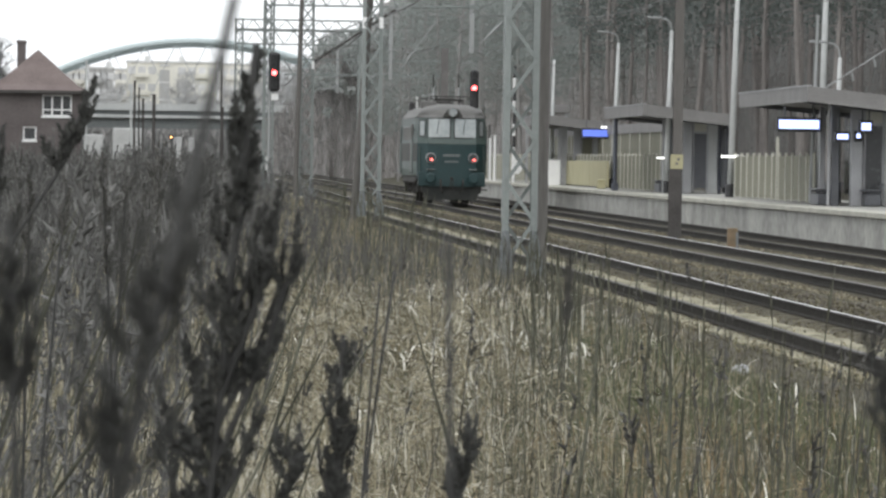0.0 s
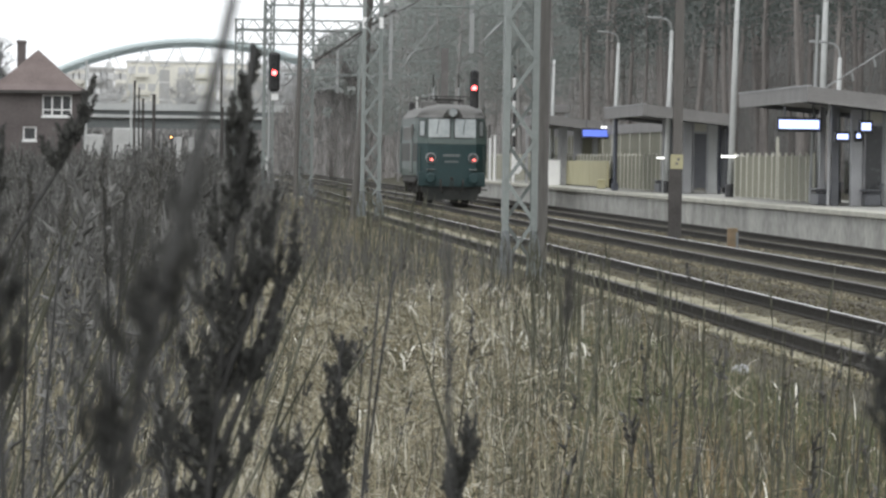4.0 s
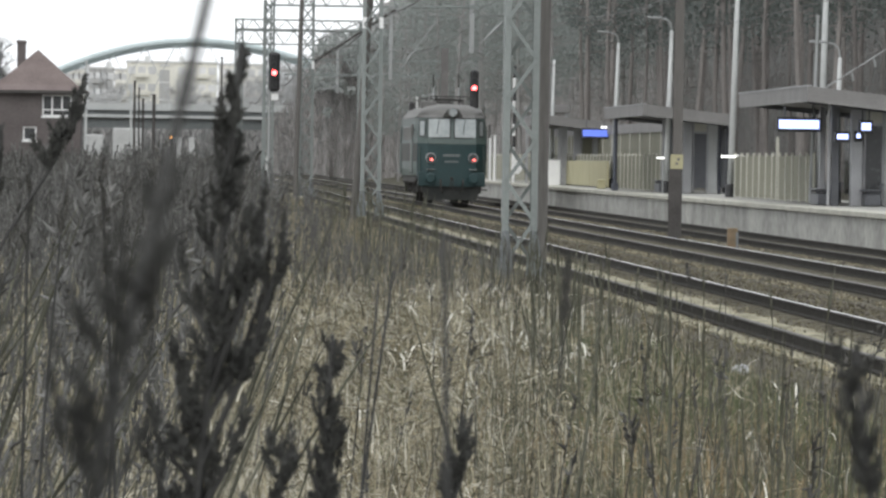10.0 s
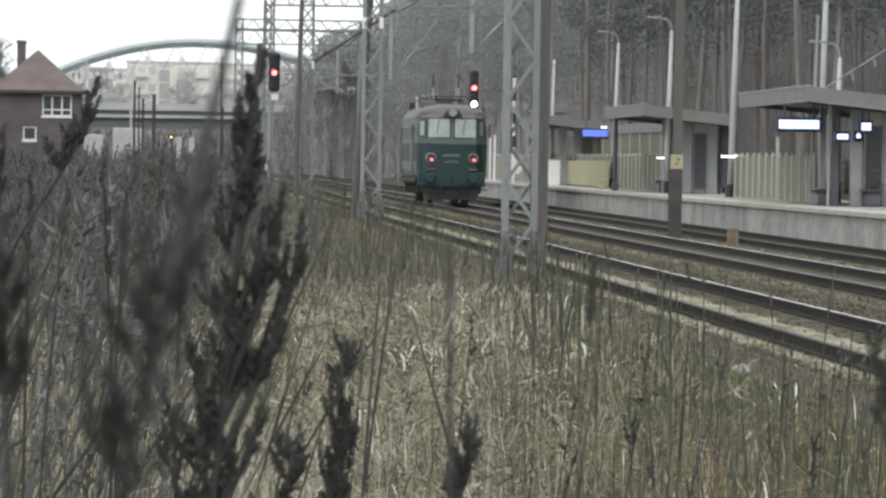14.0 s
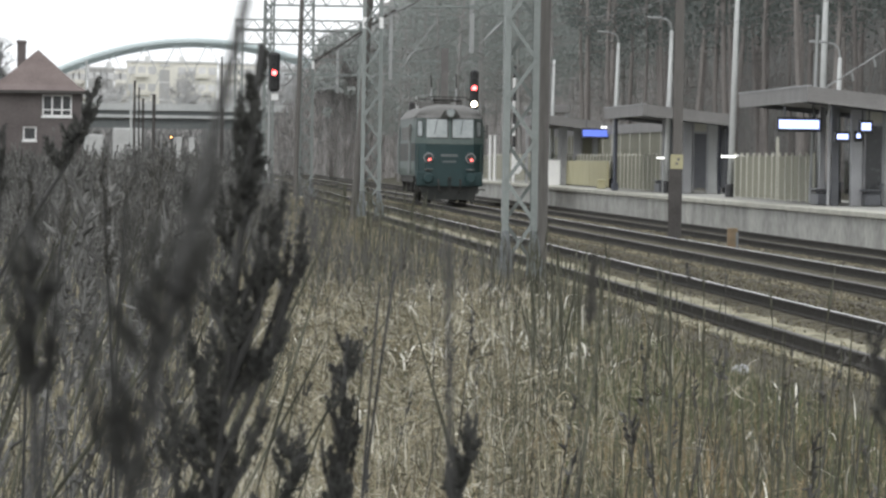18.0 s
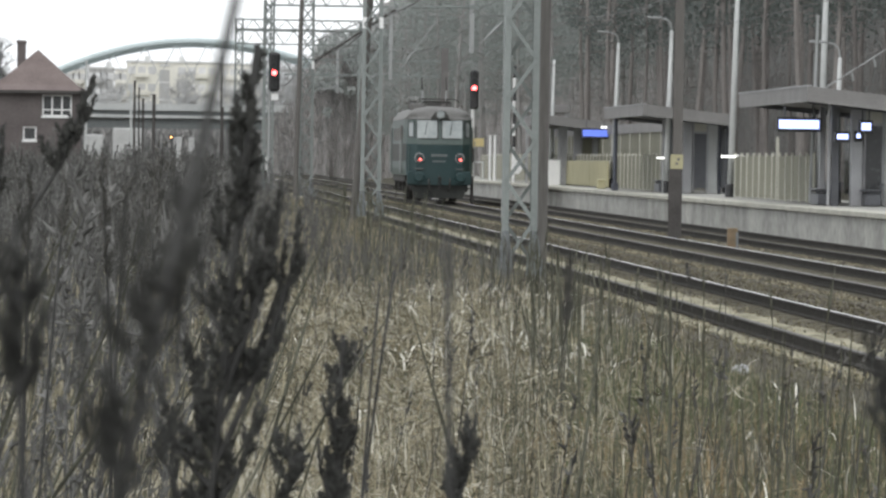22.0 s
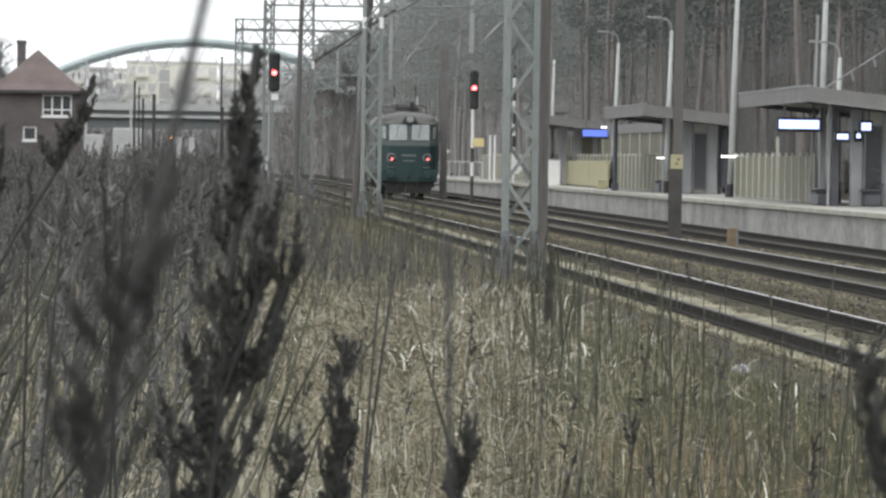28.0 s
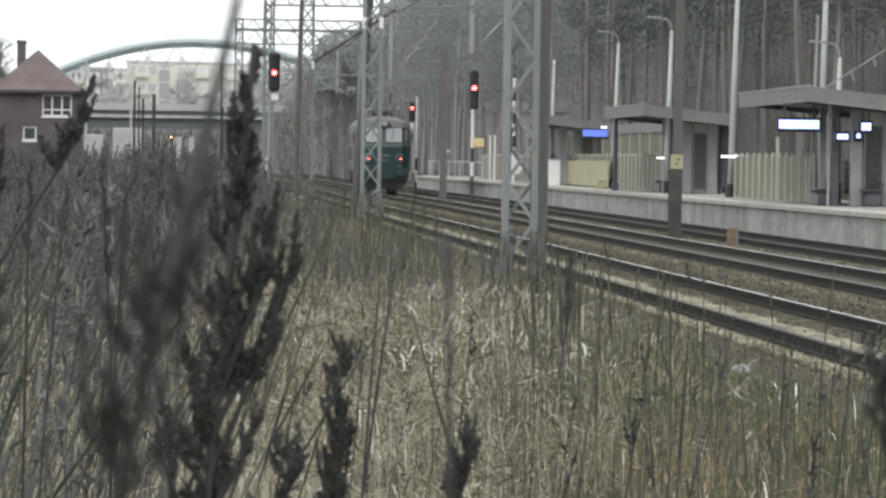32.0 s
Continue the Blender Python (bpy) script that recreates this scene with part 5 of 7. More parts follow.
def build_distance():
    build_signal_box()
    build_bridge()
    block(-18.68, -15.46, 880, 16.43, 6, 3, RENDERED, "white rendered apartment block behind the bridge")
    block(-14.80, -10.55, 870, 16.51, 6, 4, RENDERED_B, "grey-brown apartment block behind the bridge")
    block(-10.67, -8.66, 905, 16.89, 6, 2, RENDERED, "narrow cream apartment block seen end-on")
    block(-8.32, 7.34, 880, 17.86, 6, 9, RENDERED_Y, "long pale yellow apartment block with a grey stair shaft", shaft=(5.67, 7.43))
    block(8.08, 16.48, 920, 18.37, 6, 5, RENDERED, "cream apartment block half hidden by masts")
    block(-41.18, -25.72, 930, 16.11, 6, 8, RENDERED_G, "grey apartment block behind the signal box")
    g = Geo()
    n = 120
    top = [(-75 + k * 1.05, 634 + 4 * noise.noise((k * 0.2, 1, 0)), 6.0 + 1.0 * noise.noise((k * 0.3, 5, 0)) + 0.7 * noise.noise((k * 1.1, 9, 0))) for k in range(n)]
    vs = [(x, y - 2, -0.5) for x, y, _ in top] + top + [(x, y + 5, -0.5) for x, y, _ in top]
    g.add(vs, [(i, i + 1, n + i + 1, n + i) for i in range(n - 1)] + [(n + i, n + i + 1, 2 * n + i + 1, 2 * n + i) for i in range(n - 1)])
    piece("far_thicket", g, HAZYWOOD, "haze-tinted scrub mass on the bank behind the bridge", "thicket", kind="structure")
    rng = np.random.default_rng(4)
    n = 22000
    q = np.stack([rng.uniform(-70, 45, n), rng.uniform(618, 632, n), 0.2 + rng.random(n) ** 1.3 * 6.2], 1)
    u = rng.normal(0, 1, (n, 3)) * (0.4, 0.4, 1.0)
    u *= (rng.uniform(0.3, 1.1, n) / np.linalg.norm(u, axis=1))[:, None]
    v = np.stack([q - u, q + (0.05, 0, 0), q + u, q - (0.05, 0, 0)], 1).reshape(-1, 3)
    tagged(new("bank_scrub", array_mesh("bank_scrub", v, np.arange(len(v)).reshape(-1, 4), SCRUB)), "bare scrub on the bank behind the bridge", "scrub", kind="stuff")
    for x, y, h, r in ((-2.82, 360, 7.2, 0.08), (-2.52, 362, 6.75, 0.06), (-2.24, 365, 6.0, 0.09), (-1.46, 364, 6.3, 0.12), (3.05, 330, 8.4, 0.06), (4.0, 420, 6.0, 0.1)):
        p = thing("signal_post", pose(x, y, -0.2), "dark slim post by the far tracks", "pole", "far posts")
        part("shaft", Geo().tube([(0, 0, 0), (0, 0, h)], r, 6), DARKMAST, p)
        part("cap", Geo().tube([(0, 0, h), (0, 0, h + 0.08)], r * 1.3, 6), DARKMAST, p)
    for x, y, h in ((-6.95, 400, 9.3), (-3.4, 400, 7.55)):
        p = thing("pale_post", pose(x, y, -0.2), "slim pale lamp post before the bridge", "pole", "pale far posts")
        part("shaft", Geo().tube([(0, 0, 0), (0, 0, h)], [0.1, 0.08], 8), LAMPPOLE, p)
        part("cap", Geo().tube([(0, 0, h), (0, 0, h + 0.08)], 0.12, 8), LAMPPOLE, p)
    # pale uprights of unknown kind, given a plain cabinet form
    for x, w in ((0.37, 0.7), (1.61, 0.56)):
        p = thing("equipment_cabinet", pose(x, 455, -0.15), "tall white upright of unknown kind below the bridge", "cabinet", "white cabinets")
        part("body", Geo().box(-w / 2, w / 2, 0, 0.6, 0.1, 3.6, 0.03), TRUCKPAINT, p)
        part("door", Geo().box(-w / 2 + 0.05, w / 2 - 0.05, -0.03, 0.0, 0.3, 3.4, 0.01), TRUCKPAINT, p)
        part("plinth", Geo().box(-w / 2 - 0.05, w / 2 + 0.05, -0.05, 0.65, -0.1, 0.1), DECKDARK, p)
    for x, y, w, h in ((-4.2, 470, 2.88, 4.45), (-7.5, 480, 1.6, 3.85)):
        v = thing("box_truck", pose(x, y, -0.15), "white box truck parked below the bridge", "truck", "parked trucks")
        part("body", Geo().box(-w / 2, w / 2, 0, 5.2, 0.75, h, 0.08), TRUCKPAINT, v)
        for s in (-1, 1):
            part("rear_door", Geo().box(s * w * 0.24 - w * 0.22, s * w * 0.24 + w * 0.22, -0.03, 0.0, 0.9, h - 0.15, 0.01), TRUCKPAINT, v)
            for yy in (0.9, 4.2):
                part("wheel", Geo().tube([(s * (w / 2 - 0.12), yy, 0.4), (s * (w / 2 - 0.02), yy, 0.4)], 0.4, 12), BLACK, v)
        part("chassis", Geo().box(-w / 2 + 0.15, w / 2 - 0.15, 0.1, 5.1, 0.5, 0.75), BLACK, v)
    # amber light; its dark post and housing are added to carry it
    c = thing("amber_lamp", pose(-0.24, 452, -0.15), "small amber light on an added dark post below the bridge", "lamp")
    part("post", Geo().tube([(0, 0, 0), (0, 0, 3.5)], 0.05, 6), BLACK, c)
    part("housing", Geo().box(-0.18, 0.18, 0, 0.2, 3.42, 3.78, 0.03), BLACK, c)
    part("lens", Geo().tube([(0, -0.02, 3.59), (0, 0.0, 3.59)], 0.08, 12), AMBER, c, "amber lens")


build_distance()


# ---- small things by the tracks ----
def build_small():
    p = thing("marker_post", pose(13.15, 118.4, -0.2), "short ochre marker post with a chipped grey face", "post")
    part("post", Geo().box(-0.14, 0.1, -0.1, 0.1, 0, 0.5, 0.02), OCHRE, p)
    part("face", Geo().box(0.05, 0.112, -0.112, -0.1, 0.03, 0.4), FOUNDATION, p, "grey worn face")
    p = thing("marker_post", pose(4.4, 240, -0.2), "slim dark post with a white top", "post")
    part("post", Geo().tube([(0, 0, 0), (0, 0, 1.4)], 0.05, 6), DARKMAST, p)
    part("top", Geo().tube([(0, 0, 1.4), (0, 0, 2.0)], 0.07, 8), WHITE, p, "white painted top")
    s = thing("sign_post", pose(17.6, 262, DECK), "striped platform post with a white round-cornered board", "sign")
    for k in range(10):
        part("post_band", Geo().tube([(0, 0, 0.6 * k), (0, 0, 0.6 * k + 0.6)], 0.08, 8), (WHITE, BLACK)[k % 2] if k > 2 else WHITE, s)
    part("board", Geo().prism([(-0.12, 0.62), (0.08, 0.42), (0.26, 0.42), (0.46, 0.62), (0.46, 1.12), (0.34, 1.28), (-0.12, 1.28)], -0.12, -0.09), WHITE, s, "plain white board")
    s = thing("sign_post", pose(17.4, 324, DECK), "slim grey post with a small pale sign", "sign")
    part("post", Geo().tube([(0, 0, 0), (0, 0, 1.6)], 0.04, 6), GALV, s)
    part("board", Geo().prism([(-0.34, 1.64), (0, 1.46), (0.34, 1.64), (0, 1.86)], -0.02, 0.02), WHITE, s)
    g = Geo()
    rng = random.Random(3)
    n, m = 9, 6
    vs = []
    for j in range(m):
        for i in range(n):
            a, b = 2 * math.pi * i / n, math.pi * (j + 0.5) / m
            r = 0.068 * (0.75 + 0.5 * rng.random())
            vs.append((r * math.cos(a) * math.sin(b) * 1.2, r * math.sin(a) * math.sin(b), 0.07 + 0.75 * r * math.cos(b)))
    g.add(vs, [(j * n + i, j * n + (i + 1) % n, (j + 1) * n + (i + 1) % n, (j + 1) * n + i) for j in range(m - 1) for i in range(n)] + [tuple(range(n)), tuple(range((m - 1) * n, m * n))])
    piece("plastic_bag", g, PLASTIC, "crumpled white plastic bag caught in the dry grass", "bag", m=pose(5.4, 47.8, -0.22))


build_small()


# ---- overhead line ----
def build_wires():
    for cx, z, r in ((TRACK_1, 5.5, 0.03), (TRACK_2, 5.5, 0.016), (TRACK_3, 5.5, 0.016)):
        w = thing("overhead_line", pose(cx, 0, 0), "thin dark contact wire and messenger wire above the track", "wire", "overhead lines")
        part("contact_wire", Geo().tube([(0, -60, z), (0, 552, z)], 0.007, 5), WIRE, w)
        pts = []
        for k in range(10):
            a = -52 + 60 * k
            pts += [(0, a + 60 * q, z + 1.15 + 0.5 * (2 * q - 1) ** 2) for q in (0, 0.25, 0.5, 0.75)]
        part("messenger_wire", Geo().tube(pts, r, 5), WIRE, w)
    for x, y, h0, dx, dz in ((5.3, 77.4, 6.2, 2.2, 0.8), (5.3, 136.2, 6.4, 2.2, 0.9), (5.3, 203.6, 6.4, 2.2, 0.9), ):
        c = thing("cantilever", pose(x, y, h0), "insulated cantilever arm that holds the overhead line", "cantilever", "cantilevers")
        part("stay", Geo().tube([(0.1, 0, 0), (dx, 0, dz)], 0.03, 6), GALV, c)
        part("tube", Geo().tube([(0.1, 0, dz), (dx, 0, dz)], 0.025, 6), GALV, c)
        part("insulator", Geo().tube([(dx * 0.16, 0, dz * 0.14), (dx * 0.25, 0, dz * 0.22), (dx * 0.34, 0, dz * 0.32)], [0.035, 0.05, 0.035], 8), GALV, c)
    for x, y, z0, z1 in ((10.42, 178.0, 5.55, 7.9), (10.22, 240.0, 5.5, 9.02), (9.62, 300.0, 5.65, 9.4)):
        d = thing("drop_post", pose(x, y, 0), "pale steel drop post hung below the portal beam", "drop post", "drop posts")
        part("tube", Geo().box(-0.085, 0.085, -0.085, 0.085, z0, z1, 0.02), GALV, d)
        part("clamp", Geo().box(-0.16, 0.16, -0.31, 0.31, z1 - 0.12, z1 + 0.02), GALV, d)
        if y > 200:
            part("arm", Geo().tube([(0, 0, z0 + 0.4), (-0.9, 0, z0 + 0.15)], 0.03, 6), GALV, d)


q = thing("stay_rod", pose(0, 215, 0), "dark diagonal stay rod between the portals", "stay")
part("rod", Geo().tube([(5.80, 0, 5.82), (9.32, 0, 8.13)], 0.05, 6), DARKMAST, q)
part("clamp", Geo().tube([(5.80, 0, 5.82), (5.95, 0, 5.91)], 0.08, 6), DARKMAST, q)


for y, a, b in ((247.0, (12.7, 8.55), (11.1, 6.3)), (178.0, (12.9, 8.1), (10.75, 5.94))):
    q = thing("stay_rod", pose(0, y, 0), "thin pale stay rod with an insulator", "stay")
    part("rod", Geo().tube([(a[0], 0, a[1]), (b[0], 0, b[1])], 0.028, 6), GALV, q)
    m = [b[i] + (a[i] - b[i]) * 0.12 for i in (0, 1)]
    e = [b[i] + (a[i] - b[i]) * 0.3 for i in (0, 1)]
    part("insulator", Geo().tube([(m[0], 0, m[1]), ((m[0] + e[0]) / 2, 0, (m[1] + e[1]) / 2), (e[0], 0, e[1])], [0.04, 0.06, 0.04], 8), GALV, q)
q = thing("cross_tube", pose(0, 178, 0), "dull grey cross tube hung between the drop posts", "tube")
part("tube", Geo().tube([(8.3, 0, 7.15), (10.5, 0, 7.18)], 0.04, 6), MASTPAINT, q)
part("clamp", Geo().box(10.3, 10.55, -0.1, 0.1, 7.1, 7.26), MASTPAINT, q)


def bare_tree(x, y, material, label):
    rng = random.Random(12)
    t = thing("bare_tree", pose(x, y, 0), label, "tree", "bare trees")
    g, twigs = Geo(), Geo()
    g.tube([(0, 0, -0.3), (0.1, 0, 3), (0.0, 0.1, 6), (0.15, 0, 9)], [0.2, 0.17, 0.11, 0.04], 7)
    for k in range(46):
        z = rng.uniform(2.5, 8.8)
        a = rng.uniform(0, 6.283)
        ln = rng.uniform(0.8, 2.2) * (1.15 - z / 14)
        p = Vector((0.05, 0, z))
        e = p + Vector((math.cos(a) * ln, math.sin(a) * ln, ln * rng.uniform(0.4, 1.0)))
        g.tube([p, e], [0.035, 0.012], 4)
        for _ in range(26):
            o = p.lerp(e, rng.uniform(0.3, 1.0))
            twigs.tube([o, o + Vector((rng.gauss(0, 0.4), rng.gauss(0, 0.4), rng.uniform(0.1, 0.8)))], [0.011, 0.006], 3, False)
    part("trunk", g, material, t)
    tagged(part("crown", twigs, material, t), kind="stuff")
    return t


bare_tree(-11.4, 330, SCRUB, "leafless grey tree behind the signal box")
first = bare_tree(-9.6, 640, HAZYTWIG, "leafless tree beyond the bridge, paled for haze in its colour")
for x, y, k, turn in ((-8.6, 655, 1.3, 130), (-7.2, 650, 1.2, 230), (-5.6, 650, 1.05, 30), (0.4, 645, 1.3, 290), (1.6, 652, 1.4, 190), (2.6, 660, 1.2, 20), (4.2, 648, 1.1, 170), (6.4, 655, 1.3, 75), (8.3, 662, 1.25, 310), (9.6, 668, 1.45, 140), (11.2, 660, 1.4, 250), (12.6, 672, 1.55, 60), (13.9, 665, 1.5, 200), (15.2, 676, 1.65, 100), (16.6, 670, 1.7, 330)):
    far = copy_thing(first, pose(x, y, -0.2, 0, 0, turn))
    far.scale = (k, k, k)
build_wires()


# ---- woods behind the platform ----
def pine(seed, h, crown_from, bark, needles):
    """A tapered trunk with limbs, and a crown of needle clumps."""
    rng = random.Random(seed)
    t = thing("pine_tree", pose(0, 0, 0), "tall pine with a bare grey-brown trunk and dark needles", "tree", "pines")
    g = Geo()
    lean = rng.uniform(-0.4, 0.4)
    pts = [(lean * (k / 6) ** 2, 0.2 * math.sin(k + seed), h * k / 6 - 0.3) for k in range(7)]
    g.tube(pts, [0.14 * (1 - 0.8 * k / 6) + 0.02 for k in range(7)], 8)
    clumps = []
    for k in range(26):
        z = h * (crown_from + (0.98 - crown_from) * (k + rng.random()) / 26)
        a = rng.uniform(0, 2 * math.pi)
        ln = rng.uniform(0.5, 1.0) * (0.6 + 2.0 * math.sin(math.pi * min(1, max(0.12, (1 - z / h) / (1 - crown_from)))) ** 0.7)
        q = (z / h) * 6
        bx = lean * (z / h) ** 2
        e = (bx + ln * math.cos(a), ln * math.sin(a), z + rng.uniform(-0.2, 0.5))
        g.tube([(bx, 0, z - 0.15), e], [0.05, 0.015], 5)
        clumps += [Vector((bx, 0, z)).lerp(Vector(e), s) for s in (0.45, 0.7, 0.9, 1.05)]
    for k in range(9):
        z = h * rng.uniform(0.2, crown_from)
        a = rng.uniform(0, 2 * math.pi)
        g.tube([(lean * (z / h) ** 2, 0, z), (lean * (z / h) ** 2 + 0.9 * math.cos(a), 0.9 * math.sin(a), z + rng.uniform(-0.3, 0.2))], [0.03, 0.008], 4)
    part("trunk", g, bark, t)
    r2 = np.random.default_rng(seed)
    c = np.array([tuple(p) for p in clumps])
    n = 15
    cen = np.repeat(c, n, 0) + r2.normal(0, 0.3, (len(c) * n, 3)) * (1, 1, 0.7)
    d1, d2 = r2.normal(0, 1, (2, len(cen), 3))
    d1 /= np.linalg.norm(d1, axis=1)[:, None]
    d2 /= np.linalg.norm(d2, axis=1)[:, None]
    s = r2.uniform(0.07, 0.17, (len(cen), 1))
    v = np.stack([cen - d1 * s, cen + d2 * s * 0.35, cen + d1 * s, cen - d2 * s * 0.35], 1).reshape(-1, 3)
    me = array_mesh("crown", v, np.arange(len(v)).reshape(-1, 4), needles)
    part("crown", me, needles, t)
    return t


def build_woods():
    near = [pine(11, 17.0, 0.5, PINEBARK, NEEDLES), pine(12, 19.0, 0.42, PINEBARK, NEEDLES), pine(14, 18.0, 0.55, PINEBARK, NEEDLES)]
    # far pines repeat the near ones in colours paled for haze
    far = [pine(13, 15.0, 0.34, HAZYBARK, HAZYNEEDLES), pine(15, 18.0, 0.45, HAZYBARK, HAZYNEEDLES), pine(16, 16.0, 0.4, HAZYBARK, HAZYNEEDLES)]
    placed = set()
    rng = random.Random(8)
    spots = []
    tries = 0
    while len(spots) < 125 and tries < 9000:
        tries += 1
        y = rng.uniform(150, 560)
        x = rng.uniform(23.5, 36.0) if y < 380 else rng.uniform(16.0, 36.0)
        if x > 0.135 * y + 3 or x < 0.028 * y:
            continue
        if all((x - a) ** 2 + (y - b) ** 2 > 5.0 for a, b in spots):
            spots.append((x, y))
    spots = [q for q in spots if q[0] / q[1] > 0.0385]
    for x, y in spots:
        k = (near if y < 330 else far)[rng.randrange(3)]
        s = rng.uniform(0.85, 1.1)
        side = x / y * 8961 + 305          # how far along the skyline this tree stands
        if side < 730:
            s = min(s, (1.8 + (228 + max(0, side - 565) * 0.48) * y / 8961) / 19.5 * rng.uniform(0.85, 1.0))
        m = Matrix.Translation((x, y, 0.2)) @ Euler((radians(rng.uniform(-1.5, 1.5)), radians(rng.uniform(-1.5, 1.5)), rng.uniform(0, 6.28))).to_matrix().to_4x4()
        tree = k if k.name not in placed else copy_thing(k, m)
        placed.add(k.name)
        tree.matrix_basis = m
        tree.scale = (s, s, s)
    # bare understorey: thin stems and a haze of fine twigs
    r2 = np.random.default_rng(21)
    for n, name, up, length, width, top in ((7000, "saplings", 8.0, (0.8, 2.6), 0.016, 7.5), (42000, "twigs", 0.9, (0.15, 0.6), 0.011, 10.5)):
        # beyond 330 m the undergrowth colour is paled for haze
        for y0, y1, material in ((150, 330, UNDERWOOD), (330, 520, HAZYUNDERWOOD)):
            y = r2.uniform(y0, y1, n // 2)
            x = 24.0 + r2.random(n // 2) ** 0.6 * 13
            c = np.stack([x, y, 0.1 + r2.random(n // 2) ** 1.3 * top], 1)
            d1 = r2.normal(0, 1, (n // 2, 3)) * (1.0, 1.0, up)
            d1 /= np.linalg.norm(d1, axis=1)[:, None]
            d2 = np.cross(d1, r2.normal(0, 1, (n // 2, 3)))
            d2 /= np.linalg.norm(d2, axis=1)[:, None]
            s = r2.uniform(*length, (n // 2, 1))
            v = np.stack([c - d1 * s, c + d2 * width, c + d1 * s, c - d2 * width], 1).reshape(-1, 3)
            tagged(new("understorey_" + name, array_mesh(name, v, np.arange(len(v)).reshape(-1, 4), material)), "bare brown undergrowth between the pine trunks", "undergrowth", kind="stuff")
    # crowns that close over the trunks, in clumps
    # the farther crowns carry haze in their needle colour
    for n, near, far, size, material in ((110000, 165, 330, (0.05, 0.15), NEEDLES), (130000, 330, 600, (0.08, 0.22), HAZYNEEDLES)):
        y = r2.uniform(near, far, n)
        x = 25.0 + r2.random(n) * 12.5
        z = 5.5 + 0.009 * y + r2.random(n) ** 1.1 * 9.5
        fill = np.array([noise.noise((a * 0.33, b * 0.12, c * 0.4)) for a, b, c in zip(x, y, z)])
        ok = r2.random(n) < np.clip(0.35 + 2.2 * fill + 0.05 * (z - 8 - 0.012 * y), 0, 1)
        c = np.stack([x, y, z], 1)[ok]
        d1, d2 = r2.normal(0, 1, (2, len(c), 3))
        d1 /= np.linalg.norm(d1, axis=1)[:, None]
        d2 /= np.linalg.norm(d2, axis=1)[:, None]
        s = r2.uniform(*size, (len(c), 1))
        v = np.stack([c - d1 * s, c + d2 * s * 0.5, c + d1 * s, c - d2 * s * 0.5], 1).reshape(-1, 3)
        tagged(new("pine_canopy", array_mesh("pine_canopy", v, np.arange(len(v)).reshape(-1, 4), material)), "dark green pine branches closing over the trunks", "foliage", kind="stuff")
    n = 52000
    y = r2.uniform(400, 650, n)
    x = 38 - np.maximum(0, y - 420) * 0.06 - 0.8 - r2.random(n) ** 1.5 * 3.5
    z = 5.0 + 17.0 * r2.random(n) ** 0.75
    fill = np.array([noise.noise((a * 0.3, b * 0.1, c * 0.3)) for a, b, c in zip(x, y, z)])
    ok = (r2.random(n) < np.clip(0.3 + 1.8 * fill + 0.08 * (z - 10), 0, 1)) & (z < 1.8 + y * np.interp(x / y, (0.030, 0.0374, 0.0421, 0.0445), (0.0245, 0.026, 0.0306, 0.05)))
    c = np.stack([x, y, z], 1)[ok]
    d1, d2 = r2.normal(0, 1, (2, len(c), 3))
    d1 /= np.linalg.norm(d1, axis=1)[:, None]
    d2 /= np.linalg.norm(d2, axis=1)[:, None]
    s = r2.uniform(0.12, 0.3, (len(c), 1))
    v = np.stack([c - d1 * s, c + d2 * s * 0.5, c + d1 * s, c - d2 * s * 0.5], 1).reshape(-1, 3)
    tagged(new("far_canopy", array_mesh("far_canopy", v, np.arange(len(v)).reshape(-1, 4), FARHAZYNEEDLES)), "crowns of the far wood, haze tinted into their green", "foliage", kind="stuff")
    # closed wall of woods behind the trunks: near colour carries shade, far colour haze
    for y0, y1, material, label in ((120, 400, SHADEDWOOD, "backdrop sheet with the pine wood's shaded depth in its colour"), (400, 760, HAZYWOOD, "backdrop sheet of the far pine woods, haze in its brown")):
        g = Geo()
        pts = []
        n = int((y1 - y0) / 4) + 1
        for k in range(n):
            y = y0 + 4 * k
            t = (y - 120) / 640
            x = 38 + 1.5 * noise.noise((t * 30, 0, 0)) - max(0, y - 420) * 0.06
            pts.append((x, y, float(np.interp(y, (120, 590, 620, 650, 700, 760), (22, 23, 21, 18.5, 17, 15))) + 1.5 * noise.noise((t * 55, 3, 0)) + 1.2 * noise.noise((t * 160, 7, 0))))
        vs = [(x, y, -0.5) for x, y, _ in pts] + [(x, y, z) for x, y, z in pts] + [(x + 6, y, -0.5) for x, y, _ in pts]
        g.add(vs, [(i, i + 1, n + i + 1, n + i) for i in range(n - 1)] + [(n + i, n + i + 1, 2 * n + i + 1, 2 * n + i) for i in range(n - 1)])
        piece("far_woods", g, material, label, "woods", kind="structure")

    # the near edge of the wood into which the line curves away
    top = ((10.0, 5.7), (11.9, 6.7), (13.3, 8.2), (14.6, 11.1), (15.2, 13.4), (16.3, 15.3), (17.9, 15.7), (19.0, 14.7), (20.4, 15.1), (22.0, 15.8), (24.1, 17.4))
    at = lambda x: float(np.interp(x, [p[0] for p in top], [p[1] for p in top]))
    g = Geo()
    xs = np.linspace(top[0][0], top[-1][0], 70)
    ridge = [(x, 560 + 3 * noise.noise((x, 2, 0)), at(x) - 1.2 + 0.8 * noise.noise((x * 1.3, 5, 0))) for x in xs]
    m = len(ridge)
